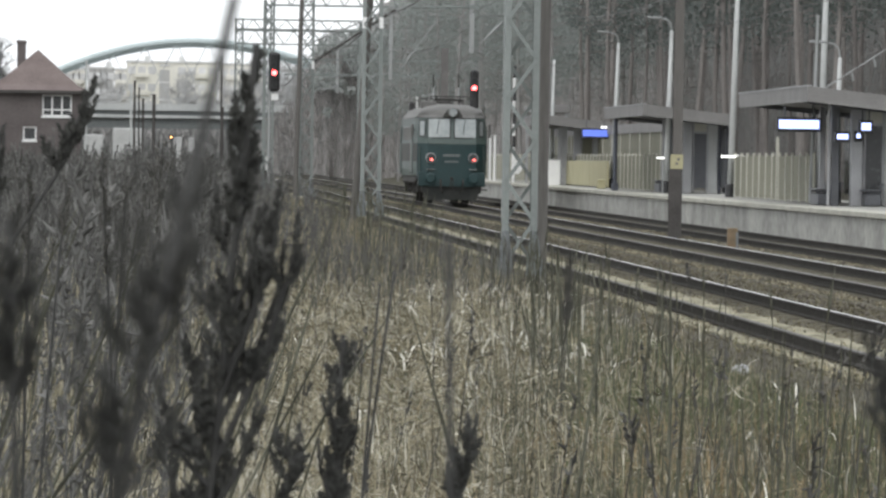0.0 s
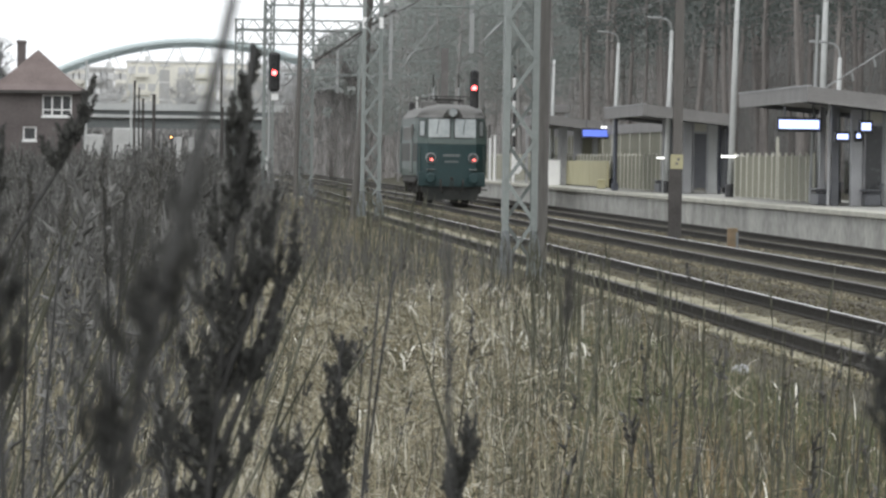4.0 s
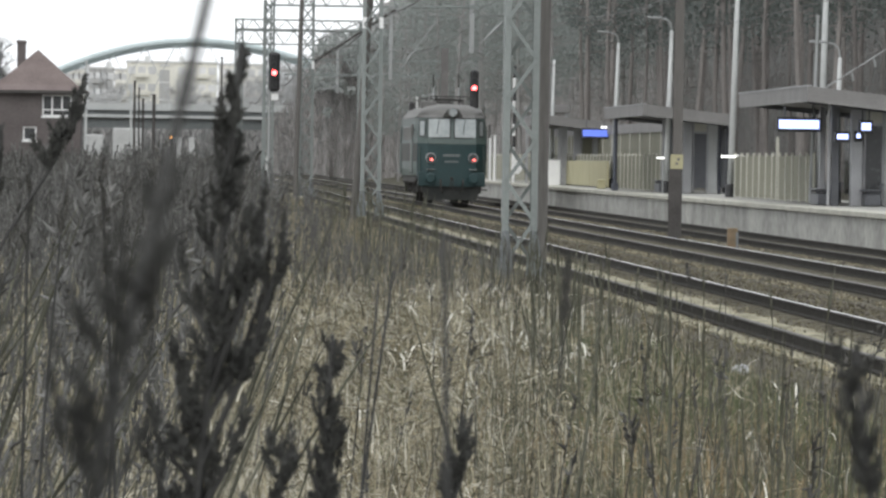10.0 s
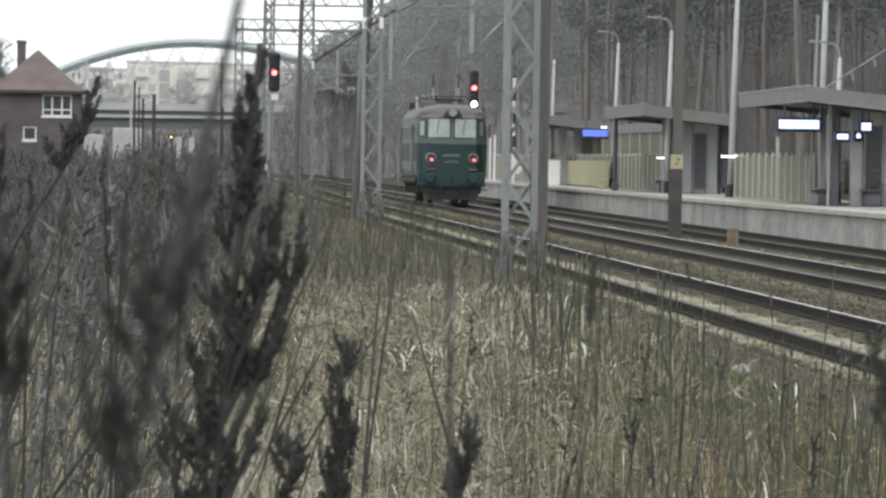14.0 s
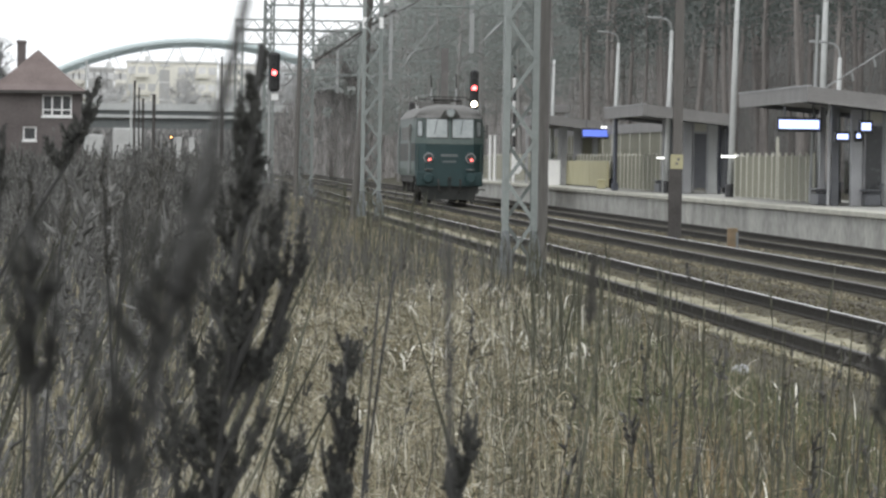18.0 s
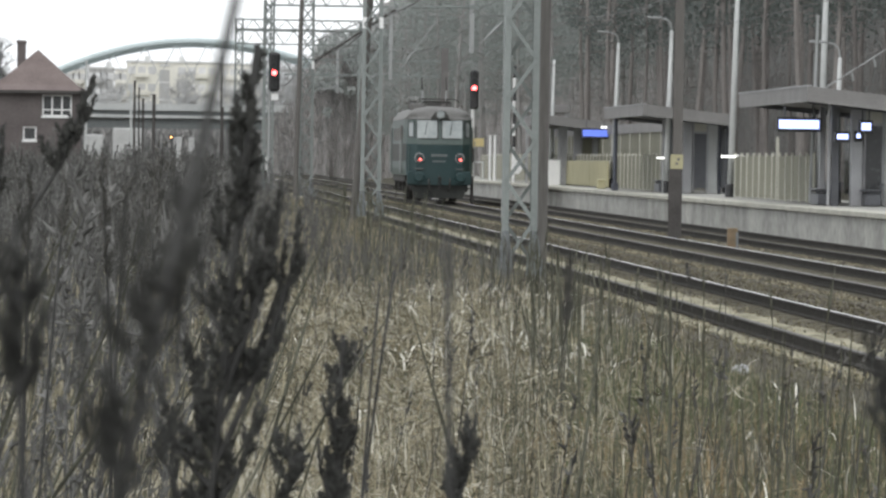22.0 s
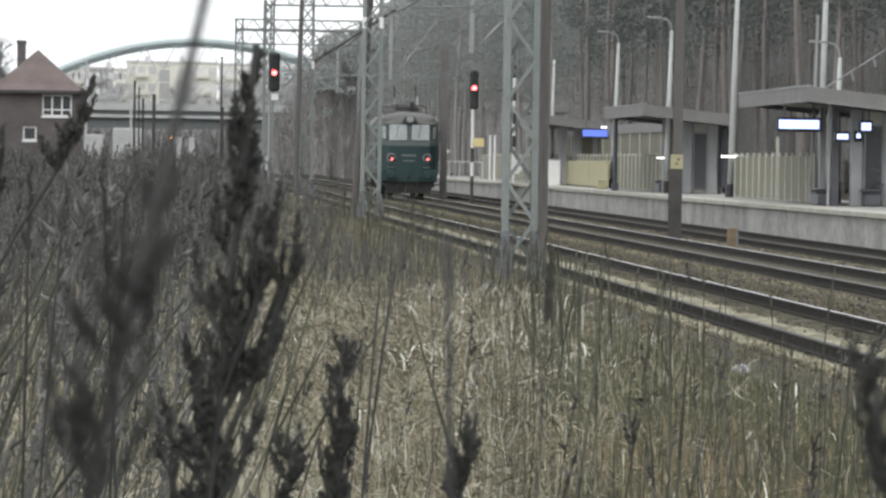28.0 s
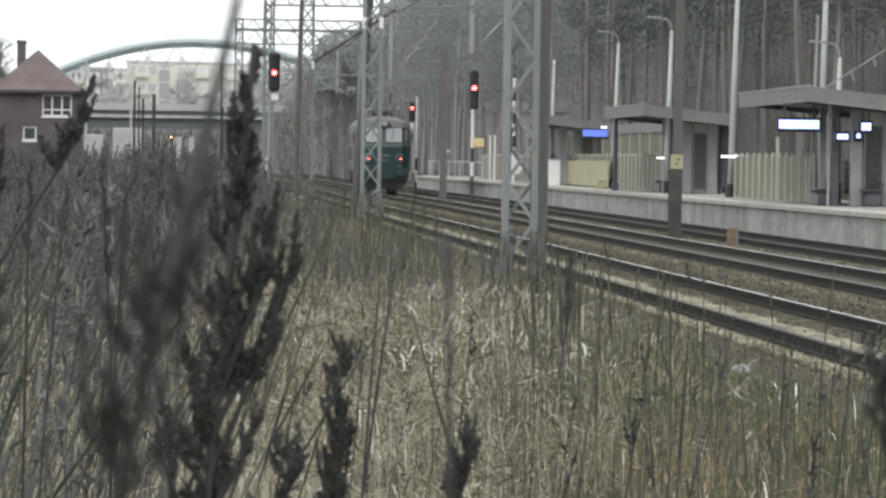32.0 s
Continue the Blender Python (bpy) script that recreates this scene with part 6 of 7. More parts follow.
    g.add([(x, y - 9, -0.5) for x, y, _ in ridge] + ridge + [(x, y + 5, -0.5) for x, y, _ in ridge],
          [(i, i + 1, m + i + 1, m + i) for i in range(m - 1)] + [(m + i, m + i + 1, 2 * m + i + 1, 2 * m + i) for i in range(m - 1)])
    piece("wood_edge", g, HAZYWOOD, "closed wood edge at the line's end, haze in its brown", "woods", kind="structure")
    n = 5500
    x = r2.uniform(top[0][0], top[-1][0], n)
    hz = np.interp(x, [p[0] for p in top], [p[1] for p in top])
    q = r2.random(n) ** 0.8
    c = np.stack([x, 549 + 9 * q + r2.uniform(-1, 0.5, n), 0.1 + q * hz], 1)
    d1 = r2.normal(0, 1, (n, 3)) * (0.3, 0.3, 1.0)
    d1 /= np.linalg.norm(d1, axis=1)[:, None]
    s = r2.uniform(0.3, 1.3, (n, 1))
    v = np.stack([c - d1 * s, c + (0.035, 0, 0), c + d1 * s, c - (0.035, 0, 0)], 1).reshape(-1, 3)
    q = np.stack([r2.uniform(15.0, 24.0, 5200), r2.uniform(550, 556, 5200), 6 + 10 * r2.random(5200)], 1)
    lump = np.array([noise.noise((a * 0.45, 8.0, b * 0.45)) for a, _, b in q])
    q = q[(lump + 0.07 * (q[:, 2] - 10.5) > 0.0) & (q[:, 2] < np.interp(q[:, 0], [p[0] for p in top], [p[1] for p in top]))]
    e1, e2 = r2.normal(0, 0.13, (2, len(q), 3))
    w = np.stack([q - e1, q + e2, q + e1, q - e2], 1).reshape(-1, 3)
    tagged(new("wood_edge_crowns", array_mesh("wood_edge_crowns", w, np.arange(len(w)).reshape(-1, 4), FARHAZYNEEDLES)), "crowns at the end of the wood, haze tinted into green", "foliage", kind="stuff")
    v = v.reshape(-1, 4, 3)
    for i, material in ((0, HAZYUNDERWOOD), (1, SCRUB), (2, UNDERWOOD)):
        some = v[i::3].reshape(-1, 3)
        tagged(new("wood_edge_scrub", array_mesh("wood_edge_scrub", some, np.arange(len(some)).reshape(-1, 4), material)), "bare brown scrub at the edge of the wood", "scrub", kind="stuff")


build_woods()


# ---- meadow ----
def blades(name, x, y, z, h, w, bend, rng, material, label, steps=((0, 1.0), (0.4, 0.9), (0.75, 0.6), (1.0, 0.12))):
    """Curved ribbon blades from arrays of foot points."""
    n = len(x)
    a = rng.uniform(0, 2 * np.pi, n)
    lean = np.stack([np.cos(a), np.sin(a)], 1) * bend[:, None]
    side = np.stack([-np.sin(a + rng.normal(0, 0.6, n)), np.cos(a)], 1)
    side /= np.linalg.norm(side, axis=1)[:, None]
    rows = []
    for q, wq in steps:
        cx = x + lean[:, 0] * h * q ** 2
        cy = y + lean[:, 1] * h * q ** 2
        cz = z + h * (q - 0.55 * np.minimum(bend, 1.4) * q ** 2.2)
        for s in (-0.5, 0.5):
            rows.append(np.stack([cx + side[:, 0] * w * wq * s, cy + side[:, 1] * w * wq * s, cz], 1))
    v = np.stack(rows, 1).reshape(-1, 3)
    k = len(steps)
    quad = np.array([(2 * i, 2 * i + 1, 2 * i + 3, 2 * i + 2) for i in range(k - 1)])
    f = (quad[None] + 2 * k * np.arange(n)[:, None, None]).reshape(-1, 4)
    return tagged(new(name, array_mesh(name, v, f, material)), label, "grass", kind="stuff")


COARSE = ((0, 1.0), (0.55, 0.8), (1.0, 0.12))


def ground_heights(x, y):
    z = np.array([meadow_z(a, b) for a, b in zip(x, y)])
    return z


def build_grass():
    rng = np.random.default_rng(31)

    def spread(n, y0, y1, power=1.0):
        y = y0 + (y1 - y0) * rng.random(n) ** power
        lo, hi = -0.036 * y - 0.3, np.minimum(0.142 * y + 0.3, 6.3)
        x = lo + (hi - lo) * rng.random(n)
        return x, y

    n = 52000
    x, y = spread(n, 22, 90, 1.25)
    clump = np.array([noise.noise((a * 0.8, b * 0.5, 2.0)) for a, b in zip(x, y)])
    keep = rng.random(n) < np.clip(0.6 + 1.3 * clump, 0.1, 1)
    keep &= rng.random(n) > np.clip((x - 4.0) * 0.5, 0, 0.75)
    x, y, clump = x[keep], y[keep], clump[keep]
    n = len(x)
    h = rng.uniform(0.16, 0.52, n) * (1 + 0.6 * clump) * np.clip(1.3 - 0.12 * np.maximum(x, 0), 0.6, 1.3)
    blades("dry_grass", x, y, ground_heights(x, y) - 0.02, h, rng.uniform(0.006, 0.016, n), np.abs(rng.normal(1.0, 0.65, n)), rng, GRASS, "dense pale dry winter grass on the meadow")
    n = 16000
    x, y = spread(n, 22, 75, 1.2)
    h = rng.uniform(0.12, 0.36, n)
    ok = rng.random(n) > np.clip((x / y - 0.06) * 15, 0, 0.88)
    x, y, h = x[ok], y[ok], h[ok]
    n = len(x)
    blades("bleached_grass", x, y, ground_heights(x, y) - 0.01, h * 1.25, rng.uniform(0.006, 0.016, n), np.abs(rng.normal(0.95, 0.45, n)), rng, STRAW, "bleached arching straw over the dry grass")
    n = 14000
    y = rng.uniform(12.5, 32, n)
    x = y * rng.uniform(-0.036, 0.03, n)
    lump = np.array([noise.noise((a * 1.5, b * 0.6, 33.0)) for a, b in zip(x, y)])
    ok = rng.random(n) < np.clip(0.35 + 1.4 * lump, 0.03, 1)
    x, y = x[ok], y[ok]
    n = len(x)
    blades("broken_straw", x, y, ground_heights(x, y) - 0.01, rng.uniform(0.2, 0.5, n), rng.uniform(0.004, 0.010, n), np.abs(rng.normal(0.9, 0.7, n)), rng, STRAW, "bleached broken straw under the weeds")
    n = 45000
    x, y = spread(n, 22, 95, 1.2)
    h = rng.uniform(0.08, 0.3, n)
    blades("green_grass", x, y, ground_heights(x, y) - 0.02, h, rng.uniform(0.004, 0.010, n), np.abs(rng.normal(0.6, 0.4, n)), rng, GRASSGREEN, "short olive green grass between the dry stems")
    n = 42000
    y = 20 + 45 * rng.random(n)
    x = np.minimum(y * rng.uniform(0.078, 0.142, n), 5.6)
    ok = (x < 5.6) & (rng.random(n) < np.clip(0.6 + 1.5 * np.array([noise.noise((a * 0.7, b * 0.25, 41.0)) for a, b in zip(x, y)]), 0.05, 1))
    x, y = x[ok], y[ok]
    n = len(x)
    blades("olive_grass", x, y, ground_heights(x, y) - 0.02, rng.uniform(0.12, 0.38, n), rng.uniform(0.004, 0.011, n), np.abs(rng.normal(0.5, 0.4, n)), rng, GRASSGREEN, "taller olive grass towards the tracks")
    # rusty and olive drifts, and the rougher grass further along the line
    n = 60000
    x, y = spread(n, 22, 70, 1.2)
    drift = np.array([noise.noise((a * 0.9, b * 0.28, 21.0)) for a, b in zip(x, y)])
    ok = rng.random(n) < (0.25 + 0.75 * (y < 34)) * np.clip(0.25 + 1.6 * drift + 9.0 * np.minimum(x / y - 0.07, 0.045), 0.02, 1)
    x, y = x[ok], y[ok]
    n = len(x)
    blades("rusty_grass", x, y, ground_heights(x, y) - 0.01, rng.uniform(0.16, 0.42, n), rng.uniform(0.004, 0.011, n), np.abs(rng.normal(0.8, 0.5, n)), rng, RUSTGRASS, "rust-brown drifts of dead grass")
    n = 34000
    y = 85 + 150 * rng.random(n) ** 1.2
    x = -0.036 * y + (5.6 + 0.036 * y) * rng.random(n)
    blades("far_grass", x, y, ground_heights(x, y) - 0.02, rng.uniform(0.15, 0.5, n), rng.uniform(0.012, 0.03, n), np.abs(rng.normal(0.6, 0.4, n)), rng, GRASS, "rough dry grass along the line", COARSE)
    n = 2600
    y = 17 + 34 * rng.random(n)
    x = np.minimum(y * rng.uniform(0.060, 0.142, n), 5.5)
    stand = np.array([noise.noise((a * 1.1, b * 0.35, 61.0)) for a, b in zip(x, y)])
    ok = (x < 5.4) & (rng.random(n) < np.clip(0.45 + 1.8 * stand, 0.03, 1))
    x, y = x[ok], y[ok]
    n = len(x)
    blades("upright_stems", x, y, ground_heights(x, y) - 0.02, rng.uniform(0.3, 0.8, n), rng.uniform(0.004, 0.010, n), np.abs(rng.normal(0.12, 0.12, n)), rng, GREYWEED, "upright olive-grey dead grass stems before the rails")
    for mx, my, mz, mw in MASTS[:3]:
        n = 1500
        x, y = mx + rng.normal(-0.1, 0.5, n), my - 0.45 - 1.6 * rng.random(n)
        blades("mast_foot_grass", x, y, ground_heights(x, y) - 0.02, rng.uniform(0.15, 0.55, n), rng.uniform(0.006, 0.016, n), np.abs(rng.normal(0.5, 0.4, n)), rng, GRASS, "tall dry grass at the foot of the mast")
    # the meadow goes on round the camera
    n = 18000
    x, y = rng.uniform(-14, 5.4, n), rng.uniform(-10, 90, n)
    away = (x < -0.036 * y - 0.3) | (x > 0.142 * y + 0.3) | (y < 15)
    away &= (np.abs(x - 0.055 * y) > 0.11 * y + 0.15) | (y < 0.3) | (y > 9)
    x, y = x[away], y[away]
    n = len(x)
    blades("meadow_grass", x, y, ground_heights(x, y) - 0.02, rng.uniform(0.15, 0.45, n), rng.uniform(0.006, 0.016, n), np.abs(rng.normal(0.9, 0.5, n)), rng, GRASS, "dry winter grass all round the camera", COARSE)
    # tangled thatch: short curled strands lying every way above the turf
    for name, n, material, label in (("grass_thatch", 64000, GRASS, "tangled curled dead grass strands"), ("pale_thatch", 20000, STRAW, "pale curled straw in the tangle")):
        x, y = spread(n, 22, 85, 1.2)
        tuft = np.array([noise.noise((p * 1.6, q * 0.8, 11.0)) + 0.6 * noise.noise((p * 5.0, q * 2.4, 3.0)) for p, q in zip(x, y)])
        some = rng.random(n) < np.clip((0.3 if material is STRAW else 0.45) + (1.5 if material is STRAW else 1.2) * tuft, 0.03, 1)
        some &= rng.random(n) > np.clip((x / y - 0.065) * (17 if material is STRAW else 9), 0, 0.88)
        x, y = x[some], y[some]
        n = len(x)
        base = ground_heights(x, y)
        az, el = rng.uniform(0, 2 * np.pi, n), rng.normal(0.35, 0.6, n)
        ln = rng.uniform(0.09, 0.34, n) * np.clip(y / 48, 0.45, 1)
        ln *= np.clip(1.2 - 0.1 * np.maximum(x, 0), 0.6, 1.2)
        d0 = np.stack([np.cos(az) * np.cos(el), np.sin(az) * np.cos(el), np.sin(el)], 1)
        p0 = np.stack([x, y, base + 0.04 + 0.36 * rng.random(n) ** 1.4 * np.clip(1.1 - 0.12 * np.maximum(x, 0), 0.4, 1.1)], 1)
        w = np.cross(d0, rng.normal(0, 1, (n, 3)))
        w *= (rng.uniform(0.006, 0.018, n) * np.clip(y / 45, 0.6, 1) / np.linalg.norm(w, axis=1))[:, None] * 0.5
        curl = rng.normal(0, 0.5, (n, 3)) - (0, 0, 0.4)
        rows = []
        for q, k in ((0, 0.8), (0.35, 1.0), (0.7, 0.8), (1.0, 0.15)):
            c = p0 + ln[:, None] * (d0 * q + curl * q * q)
            c[:, 2] = np.maximum(c[:, 2], base + 0.01)
            rows += [c - w * k, c + w * k]
        v = np.stack(rows, 1).reshape(-1, 3)
        quad = np.array([(0, 1, 3, 2), (2, 3, 5, 4), (4, 5, 7, 6)])
        f = (quad[None] + 8 * np.arange(n)[:, None, None]).reshape(-1, 4)
        tagged(new(name, array_mesh(name, v, f, material)), label, "grass", kind="stuff")
    n = 40000
    y = 36 + 160 * rng.random(n) ** 1.3
    x = rng.uniform(4.3, 6.22, n)
    h = rng.uniform(0.05, 0.22, n) * np.where(x > 5.7, 0.55, 1.0)
    blades("verge_turf", x, y, np.where(x > 5.55, -0.46 + 0.46 * (x - 5.55), ground_heights(x, y)) - 0.01, h, rng.uniform(0.006, 0.016, n), np.abs(rng.normal(0.8, 0.4, n)), rng, TURF, "low olive turf along the foot of the ballast", COARSE)
    # single bleached leaves that arch out of the tangle
    n = 320
    x, y = spread(n, 26, 75, 0.9)
    ok = x / y > 0.02
    x, y = x[ok], y[ok]
    n = len(x)
    blades("bleached_leaves", x, y, ground_heights(x, y) + rng.uniform(0.0, 0.2, n), rng.uniform(0.18, 0.36, n), rng.uniform(0.010, 0.020, n), np.abs(rng.normal(0.9, 0.5, n)), rng, BLEACHED, "single bleached grass leaves arching over the meadow")
    n = 150
    y = 27 + 17 * rng.random(n)
    x = y * rng.uniform(-0.035, 0.014, n)
    blades("straw_leaves", x, y, ground_heights(x, y) + rng.uniform(0.1, 0.55, n), rng.uniform(0.2, 0.45, n), rng.uniform(0.008, 0.016, n), np.abs(rng.normal(1.3, 0.5, n)), rng, STRAW, "pale straw leaves caught in the thicket")
    n = 150
    y = 40 + 26 * rng.random(n)
    x = y * rng.uniform(0.046, 0.09, n)
    x, y = x[x < 5.3], y[x < 5.3]
    n = len(x)
    blades("bleached_leaves", x, y, ground_heights(x, y) + rng.uniform(0.02, 0.25, n), rng.uniform(0.28, 0.5, n), rng.uniform(0.010, 0.02, n), np.abs(rng.normal(1.5, 0.5, n)), rng, BLEACHED, "broad bleached leaves arching out of the tangle before the mast")
    n = 48000
    y = 38 + 200 * rng.random(n) ** 1.4
    kind = rng.random(n)
    x = np.where(kind < 0.4, rng.normal(6.36, 0.1, n), np.where(kind < 0.48, rng.normal(7.4, 0.2, n), np.where(kind < 0.8, rng.normal(10.06, 0.07, n), rng.normal(13.45, 0.08, n))))
    patch = np.array([noise.noise((a * 2.0, b * 0.45, 6.0)) for a, b in zip(x, y)])
    ok = rng.random(n) < np.clip(0.65 + 1.1 * patch, 0.08, 1)
    x, y = x[ok], y[ok]
    n = len(x)
    h = rng.uniform(0.03, 0.11, n)
    z = np.where(x < 6.15, -0.46 + 0.46 * (x - 5.55), np.where(x < 8.3, -0.175, -0.168))
    blades("trackside_grass", x, y, z - 0.01, h, rng.uniform(0.012, 0.03, n), np.abs(rng.normal(0.9, 0.4, n)), rng, GRASS, "matted dry grass along the ballast shoulders", COARSE)
    n = 46000
    y = 45 + 200 * rng.random(n) ** 1.4
    lane = rng.random(n)
    x = np.where(lane < 0.45, rng.uniform(8.6, 10.0, n), np.where(lane < 0.6, rng.uniform(12.4, 13.5, n), np.where(lane < 0.75, rng.uniform(7.55, 8.0, n), np.where(lane < 0.9, rng.uniform(10.7, 11.9, n), rng.uniform(14.1, 15.2, n)))))
    h = rng.uniform(0.02, 0.07, n) * np.where(lane < 0.6, 1.0, 0.7)
    blades("cess_moss", x, y, np.where(lane < 0.6, -0.2, -0.17), h, rng.uniform(0.010, 0.024, n), np.abs(rng.normal(0.9, 0.4, n)), rng, CESS, "low brown moss and dead grass between the tracks", COARSE)


def weed_template(rng, h, bushy, thick=1.0, plain=False, dense=1.0):
    """Vertices and triangles of one dead weed stalk; plain: a bare stem with a few fine twigs."""
    vs, fs = [], []

    def spike(p0, p1, r0, r1):
        r0, r1 = r0 * thick, r1 * thick
        p0, p1 = np.array(p0), np.array(p1)
        d = p1 - p0
        a = np.cross(d, (0.3, 0.9, 0.2))
        a /= np.linalg.norm(a) + 1e-9
        b = np.cross(d, a)
        b /= np.linalg.norm(b) + 1e-9
        o = len(vs)
        for p, r in ((p0, r0), (p1, r1)):
            for k in range(3):
                t = 2.094 * k
                vs.append(p + r * (np.cos(t) * a + np.sin(t) * b))
        for k in range(3):
            q = (k + 1) % 3
            fs.append((o + k, o + q, o + 3 + q))
            fs.append((o + k, o + 3 + q, o + 3 + k))

    bow = rng.normal(0, 0.07, 2)

    def on(q):
        return np.array((bow[0] * q * q * h, bow[1] * q * q * h, h * q))

    for i in range(4):
        spike(on(i / 4), on((i + 1) / 4), 0.0055 - 0.0011 * i, 0.0044 - 0.0011 * i)

    def crowd(p, e, m):
        """Small upright flakes that hug a stalk."""
        d = (e - p) / np.linalg.norm(e - p)
        for _ in range(m):
            b = p + (e - p) * rng.uniform(0, 1)
            t = d * rng.uniform(0.016, 0.036) + rng.normal(0, 0.016, 3)
            spike(b, b + t, 0.0075, 0.0015)

    if plain:
        for _ in range(int(rng.integers(2, 6))):
            q = rng.uniform(0.5, 0.97)
            spike(on(q), on(q) + (*rng.normal(0, 0.022, 2), rng.uniform(0.03, 0.1)), 0.0022, 0.001)
        spike(on(0.7), on(0.84), 0.002, 0.0062)
        spike(on(0.84), on(1.04), 0.0062, 0.0012)
        return np.array(vs), np.array(fs)
    crowd(on(0.72 if bushy else 0.8), on(1.0), int(26 * dense) if bushy else 5)
    for k in range(int(rng.integers(5, 9)) if bushy else int(rng.integers(0, 3))):
        q = rng.uniform(0.35, 0.9)
        a = rng.uniform(0, 6.283)
        ln = rng.uniform(0.12, 0.34)
        e = on(q) + np.array((np.cos(a) * ln * 0.3, np.sin(a) * ln * 0.3, ln))
        spike(on(q), e, 0.003, 0.002)
        crowd(on(q) + (e - on(q)) * 0.35, e, int(9 * dense))
    return np.array(vs), np.array(fs)


def build_weeds():
    rng = np.random.default_rng(77)
    bushy = [weed_template(rng, rng.uniform(1.75, 2.1), True, 1.15) for _ in range(10)]
    thin = [weed_template(rng, rng.uniform(1.0, 1.5), False, 1.5) for _ in range(8)]
    plumed = [weed_template(rng, rng.uniform(1.0, 1.4), False, 2.0, True) for _ in range(10)]

    other = np.random.default_rng(78)
    loose = [weed_template(other, other.uniform(1.75, 2.1), True, 1.3, dense=0.6) for _ in range(8)]

    def plant(name, spots, kinds, material, label):
        allv, allf, o = [], [], 0
        for x, y, s, *more in spots:
            v, f = kinds[int(rng.integers(len(kinds)))]
            a = rng.uniform(0, 6.283)
            c, d = np.cos(a), np.sin(a)
            tilt = rng.normal(0, 0.035 if more else 0.09, 2) + ((more[0] if more else 0.06), 0)
            vx = v[:, 0] * c - v[:, 1] * d + tilt[0] * v[:, 2]
            vy = v[:, 0] * d + v[:, 1] * c + tilt[1] * v[:, 2]
            allv.append(np.stack([vx * s + x, vy * s + y, v[:, 2] * s + meadow_z(x, y) - 0.03], 1))
            allf.append(f + o)
            o += len(v)
        tagged(new(name, array_mesh(name, np.concatenate(allv), np.concatenate(allf), material)), label, "weeds", kind="stuff")

    spots = []
    while len(spots) < 1600:
        y = 26 + 112 * rng.random() ** 0.75
        u = rng.uniform(-0.036, 0.034)
        dens = np.clip((0.024 - u) / 0.02, 0.0, 1) * 0.95 + 0.03
        if rng.random() < dens:
            spots.append((u * y, y, rng.uniform(0.8, 1.04) * (0.86 + 0.14 * np.clip((0.02 - u) / 0.02, 0, 1))))
    plant("weed_thicket", spots[:1150], bushy, WEED, "dense thicket of dark dead mugwort and goldenrod stalks")
    low = [(u * y, y, s) for u, y, s in zip(rng.uniform(0.013, 0.031, 150), rng.uniform(65, 125, 150), rng.uniform(0.42, 0.64, 150))]
    low += [(u * y, y, s) for u, y, s in zip(rng.uniform(0.024, 0.052, 260), rng.uniform(62, 118, 260), rng.uniform(0.22, 0.42, 260))]
    low += [(u * y, y, s) for u, y, s in zip(rng.uniform(0.028, 0.068, 240), rng.uniform(58, 76, 240), rng.uniform(0.26, 0.5, 240))]
    plant("low_thicket", low, loose, WEED, "lower dead weeds between the thicket and the line")
    plant("dark_thicket", spots[1150:], loose, DARKWEED, "darkest dead mugwort stalks in the thicket")
    spots = []
    while len(spots) < 75:
        y = rng.uniform(18, 75)
        u = 0.142 - 0.12 * rng.random() ** 1.5
        x = u * y
        if x < 5.3:
            spots.append((x, y, rng.uniform(0.6, 1.0)))
    plant("thin_weeds", spots, thin, DARKWEED, "scattered thin dead weed stalks in the dry grass")


    slim = [weed_template(rng, 1.0, False, 0.58, True) for _ in range(10)]
    spots = []
    for _ in range(16):
        y = rng.uniform(9, 21)
        u = 0.068 + 0.074 * rng.random()
        top = 1.8 - rng.uniform(0.016, 0.05) * y
        spots.append((u * y - 0.03 * top, y, top + 0.14, rng.normal(0.02, 0.05)))
    plant("grey_weeds", spots, slim, GREYWEED, "tall slim olive-grey dead stalks before the rails")
    spots = []
    for _ in range(70):
        y = rng.uniform(9, 24)
        lean = rng.uniform(0.08, 0.5)
        top = 1.8 - rng.uniform(0.012, 0.055) * y
        spots.append((rng.uniform(-0.045, 0.028) * y - lean * top, y, top + 0.14, lean))
    plant("leaning_stems", spots, slim, GREYWEED, "thin grey dead stems that lean across the thicket")
    spots = [(rng.uniform(4.55, 5.75), rng.uniform(68, 76.5), rng.uniform(0.55, 1.0), 0.0) for _ in range(46)]
    while len(spots) < 200:
        y = rng.uniform(54, 80)
        x = rng.uniform(0.024, 0.08) * y
        if x < 5.3:
            spots.append((x, y, rng.uniform(0.45, 0.85), 0.0))
    while len(spots) < 275:
        y = rng.uniform(33, 68)
        x = (0.072 + 0.07 * rng.random() ** 1.8) * y
        if x < 5.3:
            spots.append((x, y, rng.uniform(0.7, 1.05), 0.0))
    spots += [(rng.uniform(3.7, 5.6), rng.uniform(84, 172), rng.uniform(0.6, 1.25), 0.0) for _ in range(260)]
    plant("verge_weeds", spots, plumed, GREYWEED, "grey dead stalks along the edge of the meadow")
    tall = [weed_template(rng, rng.uniform(1.75, 2.1), True, 0.95) for _ in range(6)]
    spots = []
    while len(spots) < 40:
        y = rng.uniform(9.5, 24)
        lean = min(0.38, abs(rng.normal(0.1, 0.2)))
        tip = rng.uniform(-0.045, 0.006) * y
        spots.append((tip - 1.7 * lean, y, rng.uniform(0.62, 0.98), lean))
    plant("leaning_weeds", spots, tall, WEED, "tall dark dead weeds that lean over one another")


build_grass()
build_weeds()


